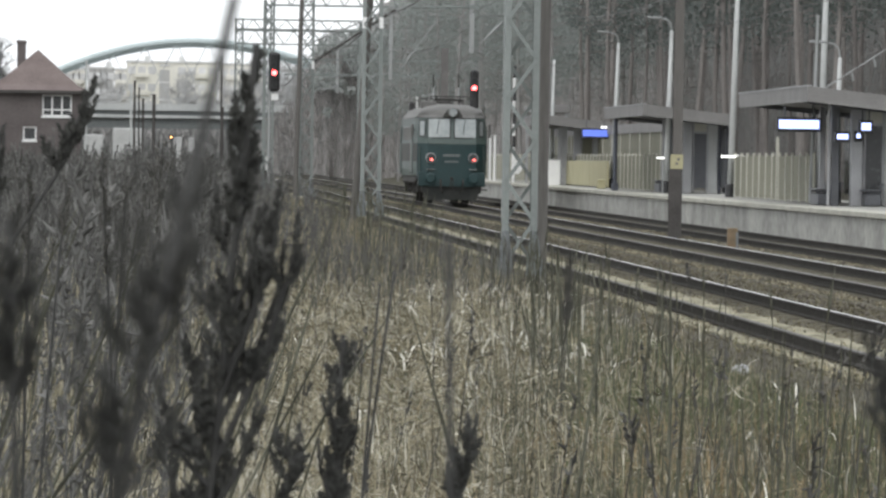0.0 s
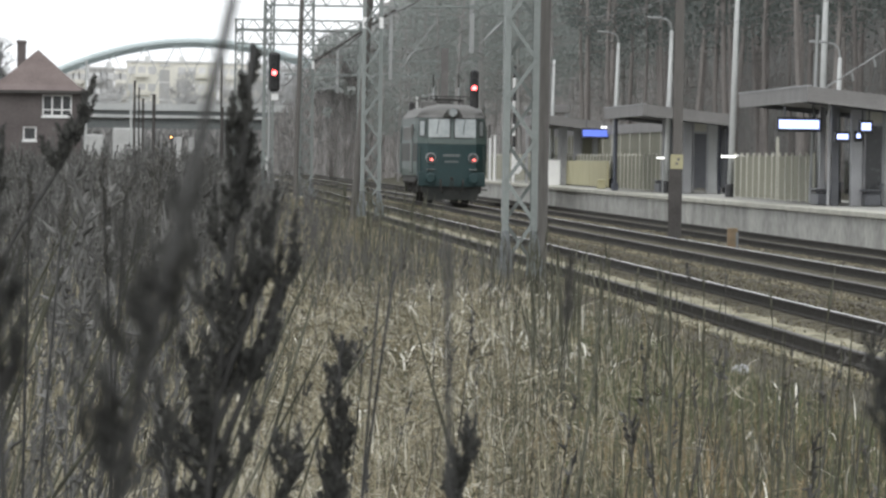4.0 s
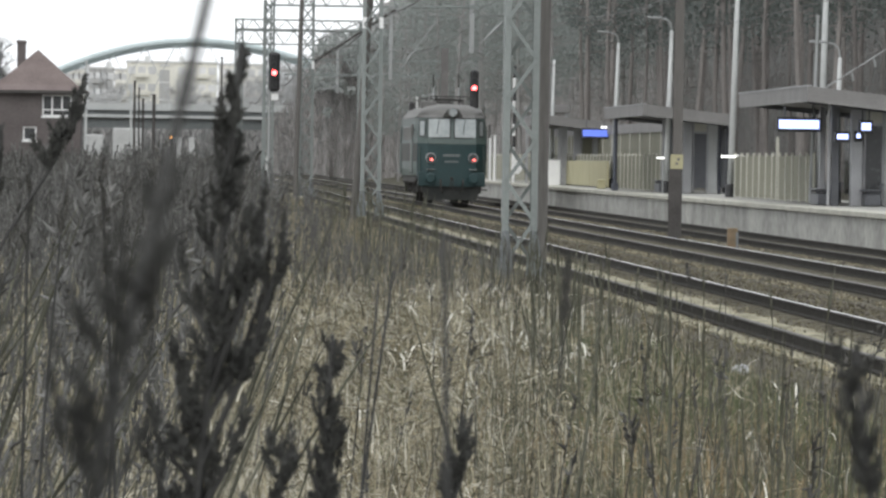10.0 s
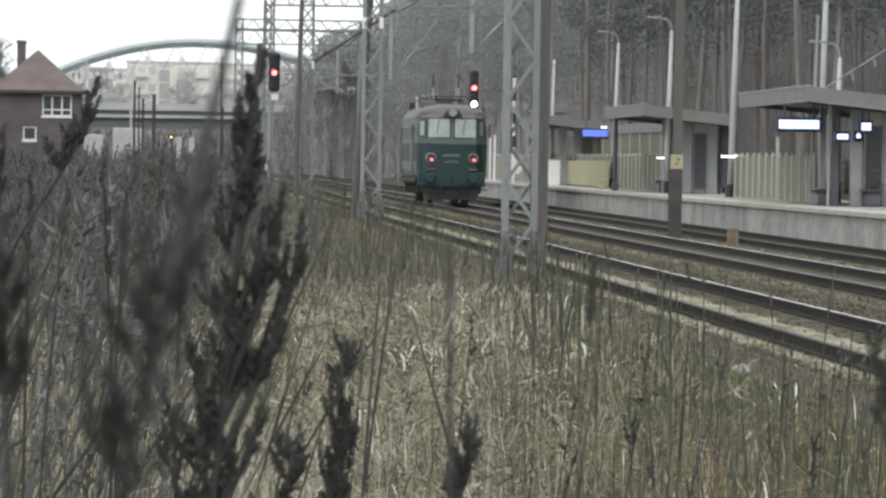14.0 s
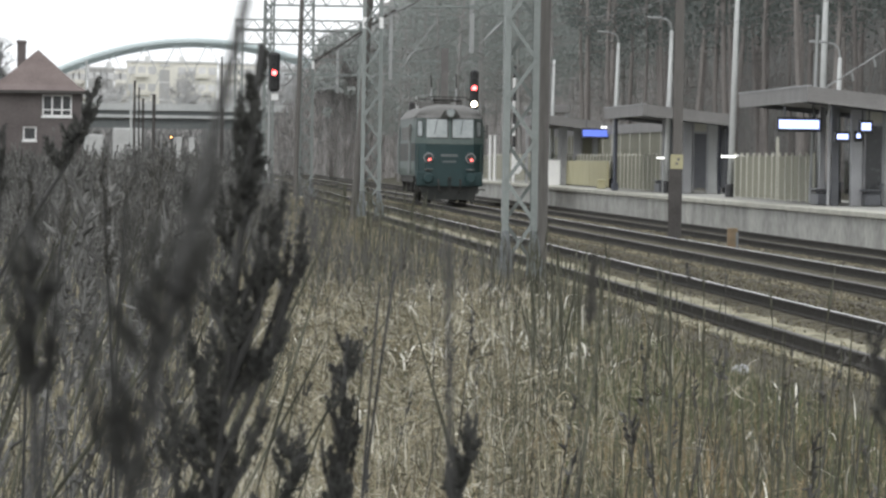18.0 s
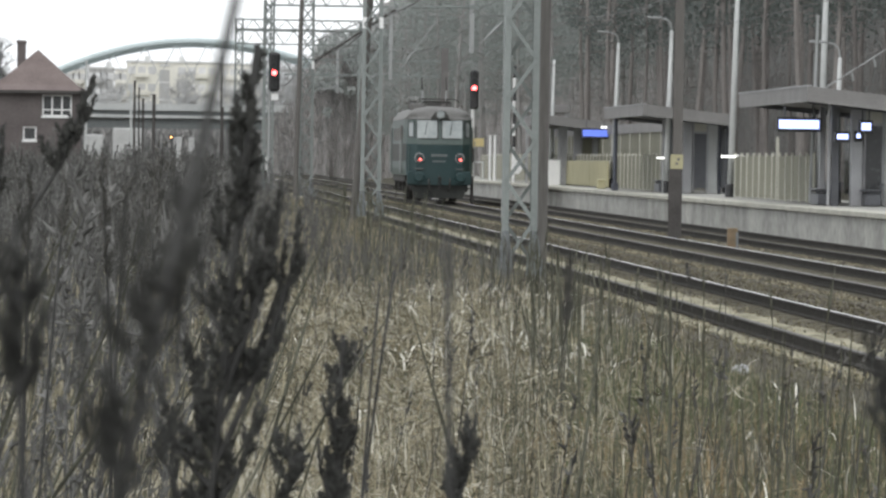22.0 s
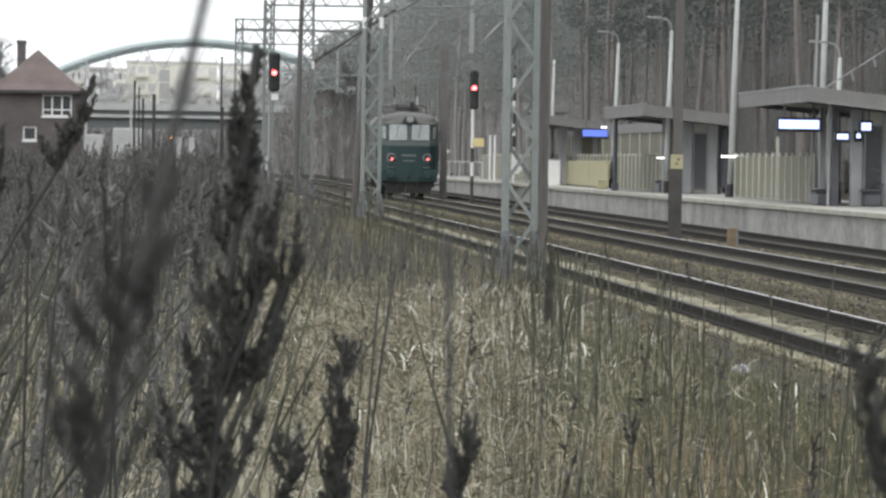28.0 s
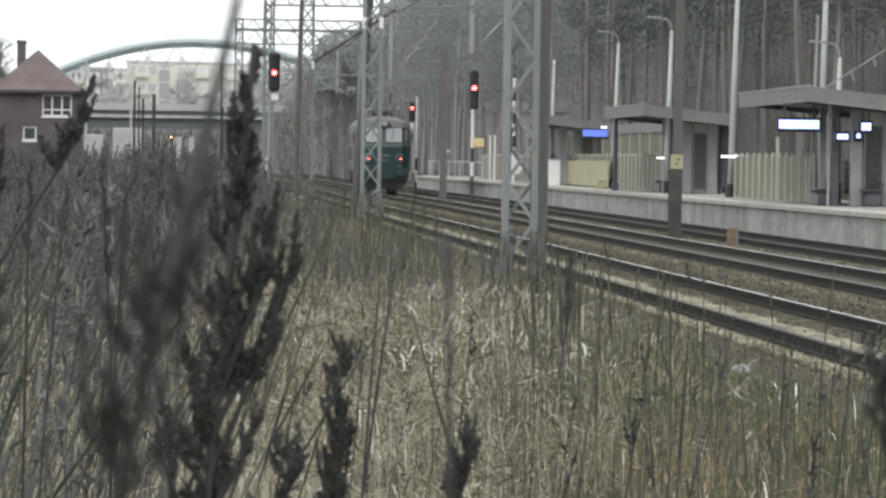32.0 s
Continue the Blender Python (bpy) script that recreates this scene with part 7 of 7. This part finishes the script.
# ---- mugwort stalks close to the camera ----
def mugwort(x, y, z_tip, dx, bow, seed, head_from, head_to, size, stem=1.0, side=(), label="dead dark mugwort stalk with crowded seed heads", bare=False, steep=1.0, buds=None, thin=0.0066, curl=None):
    """A swaying dead stalk. dx: how far its tip stands beside its foot; bow: sideways bulge at mid height;
    head_from, head_to: heights between which the seed heads crowd; side: (height, length, slope) of larger side branches."""
    rng = random.Random(seed)
    z0 = -0.16
    h = z_tip - z0
    t = thing("mugwort_stalk", pose(x, y, z0), label, "weed", "mugwort stalks")

    def axis(z):
        q = z / h
        k = max(0.0, z + z0 - curl[0]) if curl else 0.0
        return Vector((dx * q + bow * 4 * q * (1 - q) + (curl[1] * k - curl[2] * k * k if curl else 0.0), 0.02 * math.sin(3 * q + seed), z))

    g = Geo()
    zs = [h * k / 24 for k in range(25)]
    g.tube([axis(z) for z in zs], [0.0048 * (1 - 0.62 * z / h) * size * stem for z in zs], 7)
    smooth(part("stem", g, MUGSTEM, t))

    def bud(g, p, d, ln, r):
        d = d.normalized()
        a = d.orthogonal().normalized()
        b = d.cross(a)
        rows = ((0.0, 0.3), (0.35, 1.0), (0.75, 0.75), (1.0, 0.1))
        vs = [p + d * ln * q + r * k * (math.cos(2.094 * i + q) * a + math.sin(2.094 * i + q) * b) for q, k in rows for i in range(3)]
        fs = [(3 * j + i, 3 * j + (i + 1) % 3, 3 * j + 3 + (i + 1) % 3, 3 * j + 3 + i) for j in range(3) for i in range(3)]
        g.add(vs, fs + [(9, 10, 11)])

    def plume(g, p, d, ln, r, dens=40):
        """One branchlet that turns up at its end, wrapped in a spindle of dried flower heads and curled leaves."""
        d = d.normalized()
        rise = Vector((0, 0, 0.4 * ln))
        at = lambda q: p + d * ln * q + rise * q * q
        g.tube([at(0), at(0.5), at(1)], [0.0011 * size, 0.0009 * size, 0.0004 * size], 5)
        a = d.orthogonal().normalized()
        b = d.cross(a)
        for k in range(dens):
            q = 0.12 + 0.88 * (k + rng.random()) / dens
            w = rng.uniform(0, 2 * math.pi)
            out = math.cos(w) * a + math.sin(w) * b
            full = math.sin(math.pi * (0.12 + 0.76 * q)) ** 0.8
            bud(g, at(q) + out * r * full * 0.5 * rng.random(), d * rng.uniform(0.5, 1.6) + Vector((0, 0, 0.5)) + out * rng.uniform(0.3, 1.3), r * full * rng.uniform(0.9, 1.7), r * rng.uniform(0.2, 0.36))

    spike = Geo()
    z = head_from - z0
    while z < min(h, head_to - z0) and not bare:
        a = rng.uniform(0, 2 * math.pi)
        q = (z - (head_from - z0)) / max(0.05, h - (head_from - z0))
        ln = (0.012 + 0.014 * rng.random()) * (1.2 - 0.5 * q) * size * (0.75 if steep > 1.5 else 1)
        if steep > 1 or q > 0.9 or noise.noise((z * 75 / size, 3.1 * seed, 0.5)) > -0.22:
            plume(spike, axis(z), Vector((math.cos(a), 0.7 * math.sin(a), rng.uniform(0.7, 1.8) * steep)), ln, ln * rng.uniform(0.19, 0.28))
        z += thin * size * (0.4 + 1.2 * rng.random())
    for zz, ln, way in side:
        p = axis(zz - z0)
        e = p + Vector((way * ln, rng.uniform(-0.02, 0.02), ln))
        bulge = Vector((way * 0.12 * ln, 0, 0))
        b = Geo()
        b.tube([p, p.lerp(e, 0.5) + bulge, e], [0.0024 * size, 0.0018 * size, 0.0009 * size], 6)
        limb = part("side_branch", b, MUGSTEM, t)
        tuft = Geo()
        k = 0.3
        while k < 1.0:
            o = p.lerp(e, k) + bulge * 4 * k * (1 - k)
            a = rng.uniform(0, 2 * math.pi)
            bl = 0.022 * (1.2 - 0.5 * k) * rng.uniform(0.6, 1.2) * size
            plume(tuft, o, Vector((math.cos(a) * 0.8 + way * 0.5, 0.6 * math.sin(a), rng.uniform(0.8, 1.6))), bl, bl * rng.uniform(0.19, 0.27))
            k += 0.0095 * size / ln * rng.uniform(0.5, 1.5)
        plume(tuft, e, Vector((way * 0.4, 0, 1)), 0.02 * size, 0.0036 * size)
        tagged(part("seed_spike", tuft, MUGWORT, limb), kind="stuff")
    if bare:
        for k in range(8):
            zz = h * rng.uniform(0.75, 0.99)
            a = rng.uniform(0, 2 * math.pi)
            plume(spike, axis(zz), Vector((math.cos(a), 0.5 * math.sin(a), 1.0)), 0.012 * size, 0.0015 * size, 6)
    tagged(part("seed_spike", spike, buds or MUGWORT, t), kind="stuff")
    return t


STALKS = [
    mugwort(-0.1153, 0.90, 1.8290, 0.1260, -0.0832, 100, 1.7274, 1.7900, 0.310, 1.75, ((1.7755, 0.0070, -0.95), (1.7685, 0.0065, -0.85), (1.7611, 0.0075, -0.93), (1.7539, 0.0090, -0.93), (1.7473, 0.0080, -0.95), (1.7411, 0.0060, -0.85), (1.7850, 0.0050, 0.7), (1.7734, 0.0060, 0.75), (1.7638, 0.0060, 0.75), (1.7515, 0.0065, 0.9), (1.7375, 0.0090, 1.0)), thin=0.0130),
    mugwort(-0.0140, 3.00, 1.8669, 0.0620, -0.0333, 101, 1.5548, 1.8440, 0.900, 1.25, ((1.6150, 0.128, 0.36), (1.655, 0.105, 0.30), (1.640, 0.085, 0.42), (1.670, 0.070, 0.36), (1.700, 0.045, 0.35), (1.585, 0.05, 0.5), (1.603, 0.034, -0.75), (1.640, 0.030, -0.5), (1.690, 0.034, -0.45), (1.735, 0.022, -0.35), (1.752, 0.022, 0.25), (1.772, 0.018, -0.25), (1.768, 0.018, 0.2), (1.570, 0.05, -0.5), (1.566, 0.05, 0.25), (1.797, 0.016, -0.22), (1.795, 0.016, 0.22)), thin=0.0048),
    mugwort(0.1035, 3.60, 1.6755, 0.0182, -0.0114, 102, 1.5185, 1.6640, 0.780, 1.15, ((1.545, 0.03, 0.3), (1.550, 0.03, -0.35), (1.575, 0.028, 0.2), (1.600, 0.024, -0.25)), steep=1.3, thin=0.0040),
    mugwort(0.1437, 3.60, 1.6090, 0.0701, -0.0484, 103, 1.5195, 1.6060, 0.800, 1.0, ((1.564, 0.024, 0.3),), steep=1.4, thin=0.0042),
    mugwort(-0.4980, 6.00, 1.8720, 0.4044, -0.1849, 104, 1.7766, 1.8660, 1.500, 0.75, (), steep=1.7, thin=0.0026, curl=(1.763, 0.554, 5.85)),
    mugwort(0.2828, 1.60, 1.7416, -0.0517, 0.0361, 105, 1.6912, 1.7416, 0.347, 1.5, ((1.716, 0.023, -0.4), (1.7, 0.02, -0.5)), thin=0.0045),
    mugwort(0.0856, 1.30, 1.7801, -0.0139, 0.0094, 106, 1.8411, 1.8411, 0.303, 1.4, (), bare=True),
    mugwort(-0.0211, 1.30, 1.7829, -0.0207, 0.0143, 107, 1.7350, 1.7829, 0.330, 1.7, ((1.745, 0.014, -0.4), (1.738, 0.016, 0.3), (1.755, 0.012, 0.35), (1.760, 0.012, -0.35))),
    mugwort(-0.0515, 3.30, 1.6081, 0.1343, -0.0958, 108, 1.5417, 1.6099, 0.990, 1.0, ((1.578, 0.022, 0.35),)),
    mugwort(0.1188, 4.50, 1.7003, 0.0782, -0.0442, 109, 1.9414, 1.9414, 0.450, 1.5, (), bare=True),
    mugwort(0.1428, 4.50, 1.6901, 0.0418, -0.0239, 110, 1.9412, 1.9412, 0.450, 1.3, (), bare=True),
    mugwort(0.1428, 2.20, 1.7548, 0.0319, -0.0206, 111, 1.7270, 1.7530, 0.340, 0.6, (), steep=3.4, thin=0.0030, buds=DARKWEED),
    mugwort(-0.1980, 5.00, 1.8280, 0.0302, -0.0145, 112, 1.7500, 1.8230, 0.833, 0.9, (), steep=2.0),
    mugwort(-0.0638, 8.00, 1.7902, -0.0493, 0.0203, 113, 1.5986, 1.7902, 1.120, 0.9, (), steep=2.0, buds=DARKWEED),
    mugwort(-0.2344, 8.00, 1.7840, 0.0104, -0.0043, 114, 1.6238, 1.7840, 1.120, 0.9, (), steep=2.0, buds=DARKWEED),
    mugwort(-0.1162, 9.00, 1.7294, 0.0318, -0.0129, 115, 1.5540, 1.7294, 1.260, 0.9, (), steep=2.0, buds=DARKWEED),
    mugwort(-0.2052, 7.00, 1.7556, 0.0585, -0.0262, 116, 1.6855, 1.7556, 0.980, 0.9, (), steep=2.0, buds=DARKWEED),
    mugwort(0.2392, 2.20, 1.7190, 0.0214, -0.0145, 117, 1.8719, 1.8719, 0.161, 1.2, (), bare=True),
    mugwort(0.2753, 2.00, 1.7172, -0.0540, 0.0375, 118, 1.8651, 1.8651, 0.147, 1.6, (), bare=True),
    mugwort(0.3078, 2.20, 1.6994, -0.0357, 0.0249, 119, 1.8721, 1.8721, 0.161, 1.2, (), bare=True),
]

# ---- tracks, platform and fence, piece by piece ----
build_track("track_1", TRACK_1, 40.0, 200.0)
build_track("track_2", TRACK_2, 70.0, 235.0)
build_track("track_3", TRACK_3, 92.0, 265.0)
build_platform()
build_fence()


# ---- motion ----
def loco_rows():
    return [(0.0, 0.0), (15.6, 0.0), (16.5, 0.35), (17.0, 0.62), (17.5, 1.1), (18.0, 1.72), (19.0, 3.0), (20.0, 4.75), (21.0, 6.9), (22.0, 9.6), (23.0, 12.88),
            (24.0, 16.7), (25.0, 21.1), (26.0, 26.0), (27.0, 31.4), (28.0, 37.4), (29.0, 44.0), (30.0, 51.1), (31.0, 58.8), (32.0, 66.8)]


def run(t):
    """How far the locomotive has gone at t seconds."""
    rows = loco_rows()
    for (a, p), (b, q) in zip(rows[:-1], rows[1:]):
        if t <= b:
            return p + (q - p) * (t - a) / (b - a)
    return rows[-1][1]


def motions():
    y0 = 205.2
    walk(LOCO, [(t, pose(TRACK_2, y0 + d, 0)) for t, d in loco_rows()])
    for w, y in WHEELS:
        rows = [(0.0, pose(0, y, 0.625)), (15.5, pose(0, y, 0.625))]
        t = 15.6
        while t <= 32.001:
            rows.append((t, pose(0, y, 0.625, -math.degrees(run(t) / 0.625))))
            t += 0.1
        walk(w, rows)
    # the flashing lamp turns its lit face to the track and away again
    rows = [(0.0, pose(0.02, -0.015, 4.42, 0, 0, 180))]
    on = [(10.36 + 1.206 * k, 11.03 + 1.206 * k) for k in range(18)]
    for a, b in on:
        for t, turn in ((a - 0.09, 180), (a - 0.06, 120), (a - 0.03, 60), (a, 0), (a + 0.06, 0), (b - 0.06, 0), (b, 0), (b + 0.03, 60), (b + 0.06, 120), (b + 0.09, 180)):
            rows.append((t, pose(0.02, -0.015, 4.42, 0, 0, turn)))
    rows.append((32.0, pose(0.02, -0.015, 4.42, 0, 0, 180)))
    walk(FLASH, rows)
    off, on = pose(-0.26, -0.03, 4.68, 0, 0, 180), pose(-0.26, -0.03, 4.68)
    walk(LATE, [(0.0, off), (29.5, off), (29.6, off), (29.65, pose(-0.26, -0.03, 4.68, 0, 0, 120)), (29.7, pose(-0.26, -0.03, 4.68, 0, 0, 60)), (29.75, on), (29.85, on), (32.0, on)])
    sway = [
        [(0, 0), (1, -0.006), (2, 0), (3, 0.003), (3.5, 0), (5.5, -0.017), (6, -0.009), (6.5, -0.009), (7, -0.026), (7.5, -0.049), (8, -0.084), (8.5, -0.119), (9, -0.15), (9.5, -0.159), (10, -0.139), (10.5, -0.185), (11, -0.185), (11.5, -0.133), (12, -0.107), (12.5, -0.072), (13, -0.032), (13.5, 0.009), (14, 0.026), (14.5, 0.032), (16.5, 0.032), (17, 0.035), (17.5, 0.055), (18, 0.061), (18.5, 0.041), (19, 0.041), (20, 0.035), (21, 0.032), (21.5, 0.029), (22, 0.009), (22.5, -0.014), (23, -0.052), (23.5, -0.081), (24, -0.075), (25, -0.064), (25.5, -0.095), (27.5, -0.093), (28, -0.15), (28.5, -0.043), (29, -0.02), (29.5, 0), (30, -0.014), (30.5, 0.014), (31, 0.017), (32, 0.017)],
        [(0, 0), (1, 0), (2, -0.028), (3, -0.057), (5.5, -0.028), (6, -0.057), (7, -0.104), (7.5, -0.114), (8, -0.161), (8.5, -0.227), (9, -0.256), (9.5, -0.293), (10, -0.246), (10.5, -0.256), (11, -0.218), (11.5, -0.114), (12, -0.009), (13, 0.019), (14, 0.066), (16.5, 0.076), (17, 0.057), (18, 0.085), (19, 0.047), (20, 0.038), (21, 0.028), (22, 0.019), (23, -0.028), (24, -0.085), (25, -0.047), (26, -0.009), (28, 0), (29, -0.028), (30, -0.009), (31, 0), (32, -0.028)],
        [(0, 0), (1, 0), (2, 0), (3, -0.025), (5.5, -0.025), (6, -0.038), (6.5, -0.075), (7, -0.138), (8, -0.176), (8.5, -0.314), (9, -0.251), (9.5, -0.376), (10, -0.238), (10.5, -0.351), (11, -0.251), (11.5, -0.075), (12, -0.038), (13, 0.013), (14, 0.025), (16.5, 0.038), (17, 0.025), (18, 0.088), (19, 0.025), (20, 0.025), (21, 0.013), (22, 0), (22.5, -0.038), (23, -0.063), (23.5, -0.1), (24, -0.1), (25, -0.063), (25.5, -0.025), (27.5, -0.075), (28, 0.013), (28.5, -0.063), (29.5, -0.075), (30, 0), (31, 0), (32, -0.038)],
        [(0, 0), (3, -0.026), (5.5, -0.039), (7, -0.078), (8, -0.117), (8.5, -0.182), (9, -0.169), (10, -0.13), (10.5, -0.169), (11, -0.169), (12, -0.039), (13, -0.039), (14, 0), (17, 0.013), (19, -0.026), (22, -0.026), (24, -0.026), (25, -0.104), (28, -0.013), (30, -0.052), (32, -0.026)],
        [(0, 0), (3, -0.019), (5.5, -0.057), (6, -0.019), (7, -0.095), (8, -0.228), (8.5, -0.324), (9, -0.438), (9.5, -0.362), (10, -0.324), (11, -0.228), (12, -0.19), (12.5, -0.095), (13, -0.019), (14, 0.095), (14.5, 0.152), (16.5, 0.171), (17, 0.171), (18, 0.114), (19, 0.038), (20, 0.057), (21, -0.057), (22, -0.057), (23, -0.114), (23.5, -0.343), (24, -0.285), (25, -0.209), (25.5, -0.152), (27.5, -0.019), (28, -0.057), (28.5, -0.152), (30, -0.209), (31, -0.152), (32, -0.057)],
        [(0, 0), (3, 0), (6, -0.022), (7, -0.054), (7.5, -0.118), (8, -0.145), (8.5, -0.226), (9, -0.237), (9.5, -0.28), (10, -0.328), (10.5, -0.403), (11, -0.387), (11.5, -0.199), (12, -0.172), (12.5, -0.086), (13, -0.032), (14.5, 0.043), (16.5, 0.043), (20, 0.032), (22, 0), (23, -0.145), (24, -0.199), (25, -0.129), (25.5, -0.172), (27.5, -0.226), (28, -0.172), (28.5, -0.086), (30, -0.022), (32, -0.011)],
        [(0, 0), (3, -0.006), (5.5, -0.009), (7, -0.018), (8, -0.027), (8.5, -0.042), (9, -0.039), (10, -0.03), (10.5, -0.039), (11, -0.039), (12, -0.009), (13, -0.009), (14, 0), (17, 0.003), (19, -0.006), (22, -0.006), (24, -0.006), (25, -0.024), (28, -0.003), (30, -0.012), (32, -0.006)],
        [(0, 0), (3, -0.05), (5.5, -0.2), (7, -0.28), (12, -0.3), (13, -0.26), (14, -0.06), (16.5, 0.1), (18, 0.16), (19, 0.16), (20, 0.12), (22, 0.05), (23, -0.1), (24, -0.25), (25, -0.28), (28, -0.3), (32, -0.28)],
        [(0, 0), (1, 0), (2, 0), (3, -0.017), (5.5, -0.017), (6, -0.025), (6.5, -0.05), (7, -0.092), (8, -0.117), (8.5, -0.209), (9, -0.167), (9.5, -0.251), (10, -0.159), (10.5, -0.234), (11, -0.167), (11.5, -0.05), (12, -0.025), (13, 0.008), (14, 0.017), (16.5, 0.025), (17, 0.017), (18, 0.058), (19, 0.017), (20, 0.017), (21, 0.008), (22, 0), (22.5, -0.025), (23, -0.042), (23.5, -0.067), (24, -0.067), (25, -0.042), (25.5, -0.017), (27.5, -0.05), (28, 0.008), (28.5, -0.042), (29.5, -0.05), (30, 0), (31, 0), (32, -0.025)],
        [(0, 0), (3, -0.007), (5.5, -0.01), (7, -0.02), (8, -0.03), (8.5, -0.047), (9, -0.044), (10, -0.034), (10.5, -0.044), (11, -0.044), (12, -0.01), (13, -0.01), (14, 0), (17, 0.003), (19, -0.007), (22, -0.007), (24, -0.007), (25, -0.027), (28, -0.003), (30, -0.013), (32, -0.007)],
        [(0, 0), (3, -0.007), (5.5, -0.01), (7, -0.02), (8, -0.03), (8.5, -0.047), (9, -0.044), (10, -0.034), (10.5, -0.044), (11, -0.044), (12, -0.01), (13, -0.01), (14, 0), (17, 0.003), (19, -0.007), (22, -0.007), (24, -0.007), (25, -0.027), (28, -0.003), (30, -0.014), (32, -0.007)],
        [(0, 0), (1, 0.044), (1.5, 0.118), (2, 0.029), (3.5, 0), (5.5, 0.073), (7, 0.095), (7.5, -0.022), (8, -0.163), (8.5, -0.207), (9, -0.333), (9.5, -0.2), (10, -0.03), (10.5, 0.169), (11.5, 0.176), (12, -0.296), (12.5, -0.12), (13, 0.198), (14, 0.316), (20, 0.301), (20.5, 0.066), (21, -0.081), (22, 0), (23, -0.19), (23.5, 0.029), (25, 0.13), (27.5, 0.1), (28, -0.25), (28.5, 0.15), (30, 0.2), (31, 0.1), (32, 0.007)],
        [(0, 0), (3, -0.003), (5.5, -0.009), (6, -0.003), (7, -0.016), (8, -0.038), (8.5, -0.053), (9, -0.072), (9.5, -0.06), (10, -0.053), (11, -0.038), (12, -0.031), (12.5, -0.016), (13, -0.003), (14, 0.016), (14.5, 0.025), (16.5, 0.028), (17, 0.028), (18, 0.019), (19, 0.006), (20, 0.009), (21, -0.009), (22, -0.009), (23, -0.019), (23.5, -0.057), (24, -0.047), (25, -0.035), (25.5, -0.025), (27.5, -0.003), (28, -0.009), (28.5, -0.025), (30, -0.035), (31, -0.025), (32, -0.009)],
        [(0, 0), (3, -0.003), (5.5, -0.01), (6, -0.003), (7, -0.016), (8, -0.039), (8.5, -0.055), (9, -0.074), (9.5, -0.061), (10, -0.055), (11, -0.039), (12, -0.032), (12.5, -0.016), (13, -0.003), (14, 0.016), (14.5, 0.026), (16.5, 0.029), (17, 0.029), (18, 0.019), (19, 0.006), (20, 0.01), (21, -0.01), (22, -0.01), (23, -0.019), (23.5, -0.058), (24, -0.048), (25, -0.035), (25.5, -0.026), (27.5, -0.003), (28, -0.01), (28.5, -0.026), (30, -0.035), (31, -0.026), (32, -0.01)],
        [(0, 0), (3, -0.003), (5.5, -0.01), (6, -0.003), (7, -0.016), (8, -0.039), (8.5, -0.055), (9, -0.074), (9.5, -0.061), (10, -0.055), (11, -0.039), (12, -0.032), (12.5, -0.016), (13, -0.003), (14, 0.016), (14.5, 0.026), (16.5, 0.029), (17, 0.029), (18, 0.019), (19, 0.006), (20, 0.01), (21, -0.01), (22, -0.01), (23, -0.019), (23.5, -0.058), (24, -0.048), (25, -0.035), (25.5, -0.026), (27.5, -0.003), (28, -0.01), (28.5, -0.026), (30, -0.035), (31, -0.026), (32, -0.01)],
        [(0, 0), (3, -0.003), (5.5, -0.01), (6, -0.003), (7, -0.017), (8, -0.04), (8.5, -0.056), (9, -0.076), (9.5, -0.063), (10, -0.056), (11, -0.04), (12, -0.033), (12.5, -0.017), (13, -0.003), (14, 0.017), (14.5, 0.027), (16.5, 0.03), (17, 0.03), (18, 0.02), (19, 0.007), (20, 0.01), (21, -0.01), (22, -0.01), (23, -0.02), (23.5, -0.06), (24, -0.05), (25, -0.036), (25.5, -0.027), (27.5, -0.003), (28, -0.01), (28.5, -0.027), (30, -0.036), (31, -0.027), (32, -0.01)],
        [(0, 0), (3, -0.003), (5.5, -0.01), (6, -0.003), (7, -0.016), (8, -0.039), (8.5, -0.056), (9, -0.075), (9.5, -0.062), (10, -0.056), (11, -0.039), (12, -0.033), (12.5, -0.016), (13, -0.003), (14, 0.016), (14.5, 0.026), (16.5, 0.029), (17, 0.029), (18, 0.02), (19, 0.007), (20, 0.01), (21, -0.01), (22, -0.01), (23, -0.02), (23.5, -0.059), (24, -0.049), (25, -0.036), (25.5, -0.026), (27.5, -0.003), (28, -0.01), (28.5, -0.026), (30, -0.036), (31, -0.026), (32, -0.01)],
        [(0, 0), (3, -0.007), (5.5, -0.01), (7, -0.02), (8, -0.03), (8.5, -0.047), (9, -0.043), (10, -0.033), (10.5, -0.043), (11, -0.043), (12, -0.01), (13, -0.01), (14, 0), (17, 0.003), (19, -0.007), (22, -0.007), (24, -0.007), (25, -0.027), (28, -0.003), (30, -0.013), (32, -0.007)],
        [(0, 0), (3, -0.007), (5.5, -0.01), (7, -0.02), (8, -0.03), (8.5, -0.047), (9, -0.043), (10, -0.033), (10.5, -0.043), (11, -0.043), (12, -0.01), (13, -0.01), (14, 0), (17, 0.003), (19, -0.007), (22, -0.007), (24, -0.007), (25, -0.027), (28, -0.003), (30, -0.013), (32, -0.007)],
        [(0, 0), (3, -0.007), (5.5, -0.01), (7, -0.02), (8, -0.03), (8.5, -0.047), (9, -0.044), (10, -0.034), (10.5, -0.044), (11, -0.044), (12, -0.01), (13, -0.01), (14, 0), (17, 0.003), (19, -0.007), (22, -0.007), (24, -0.007), (25, -0.027), (28, -0.003), (30, -0.013), (32, -0.007)],
    ]
    for stalk, rows in zip(STALKS, sway):
        p = stalk.matrix_basis.translation.copy()
        walk(stalk, [(t, pose(p.x, p.y, p.z, 0, a)) for t, a in rows])


motions()
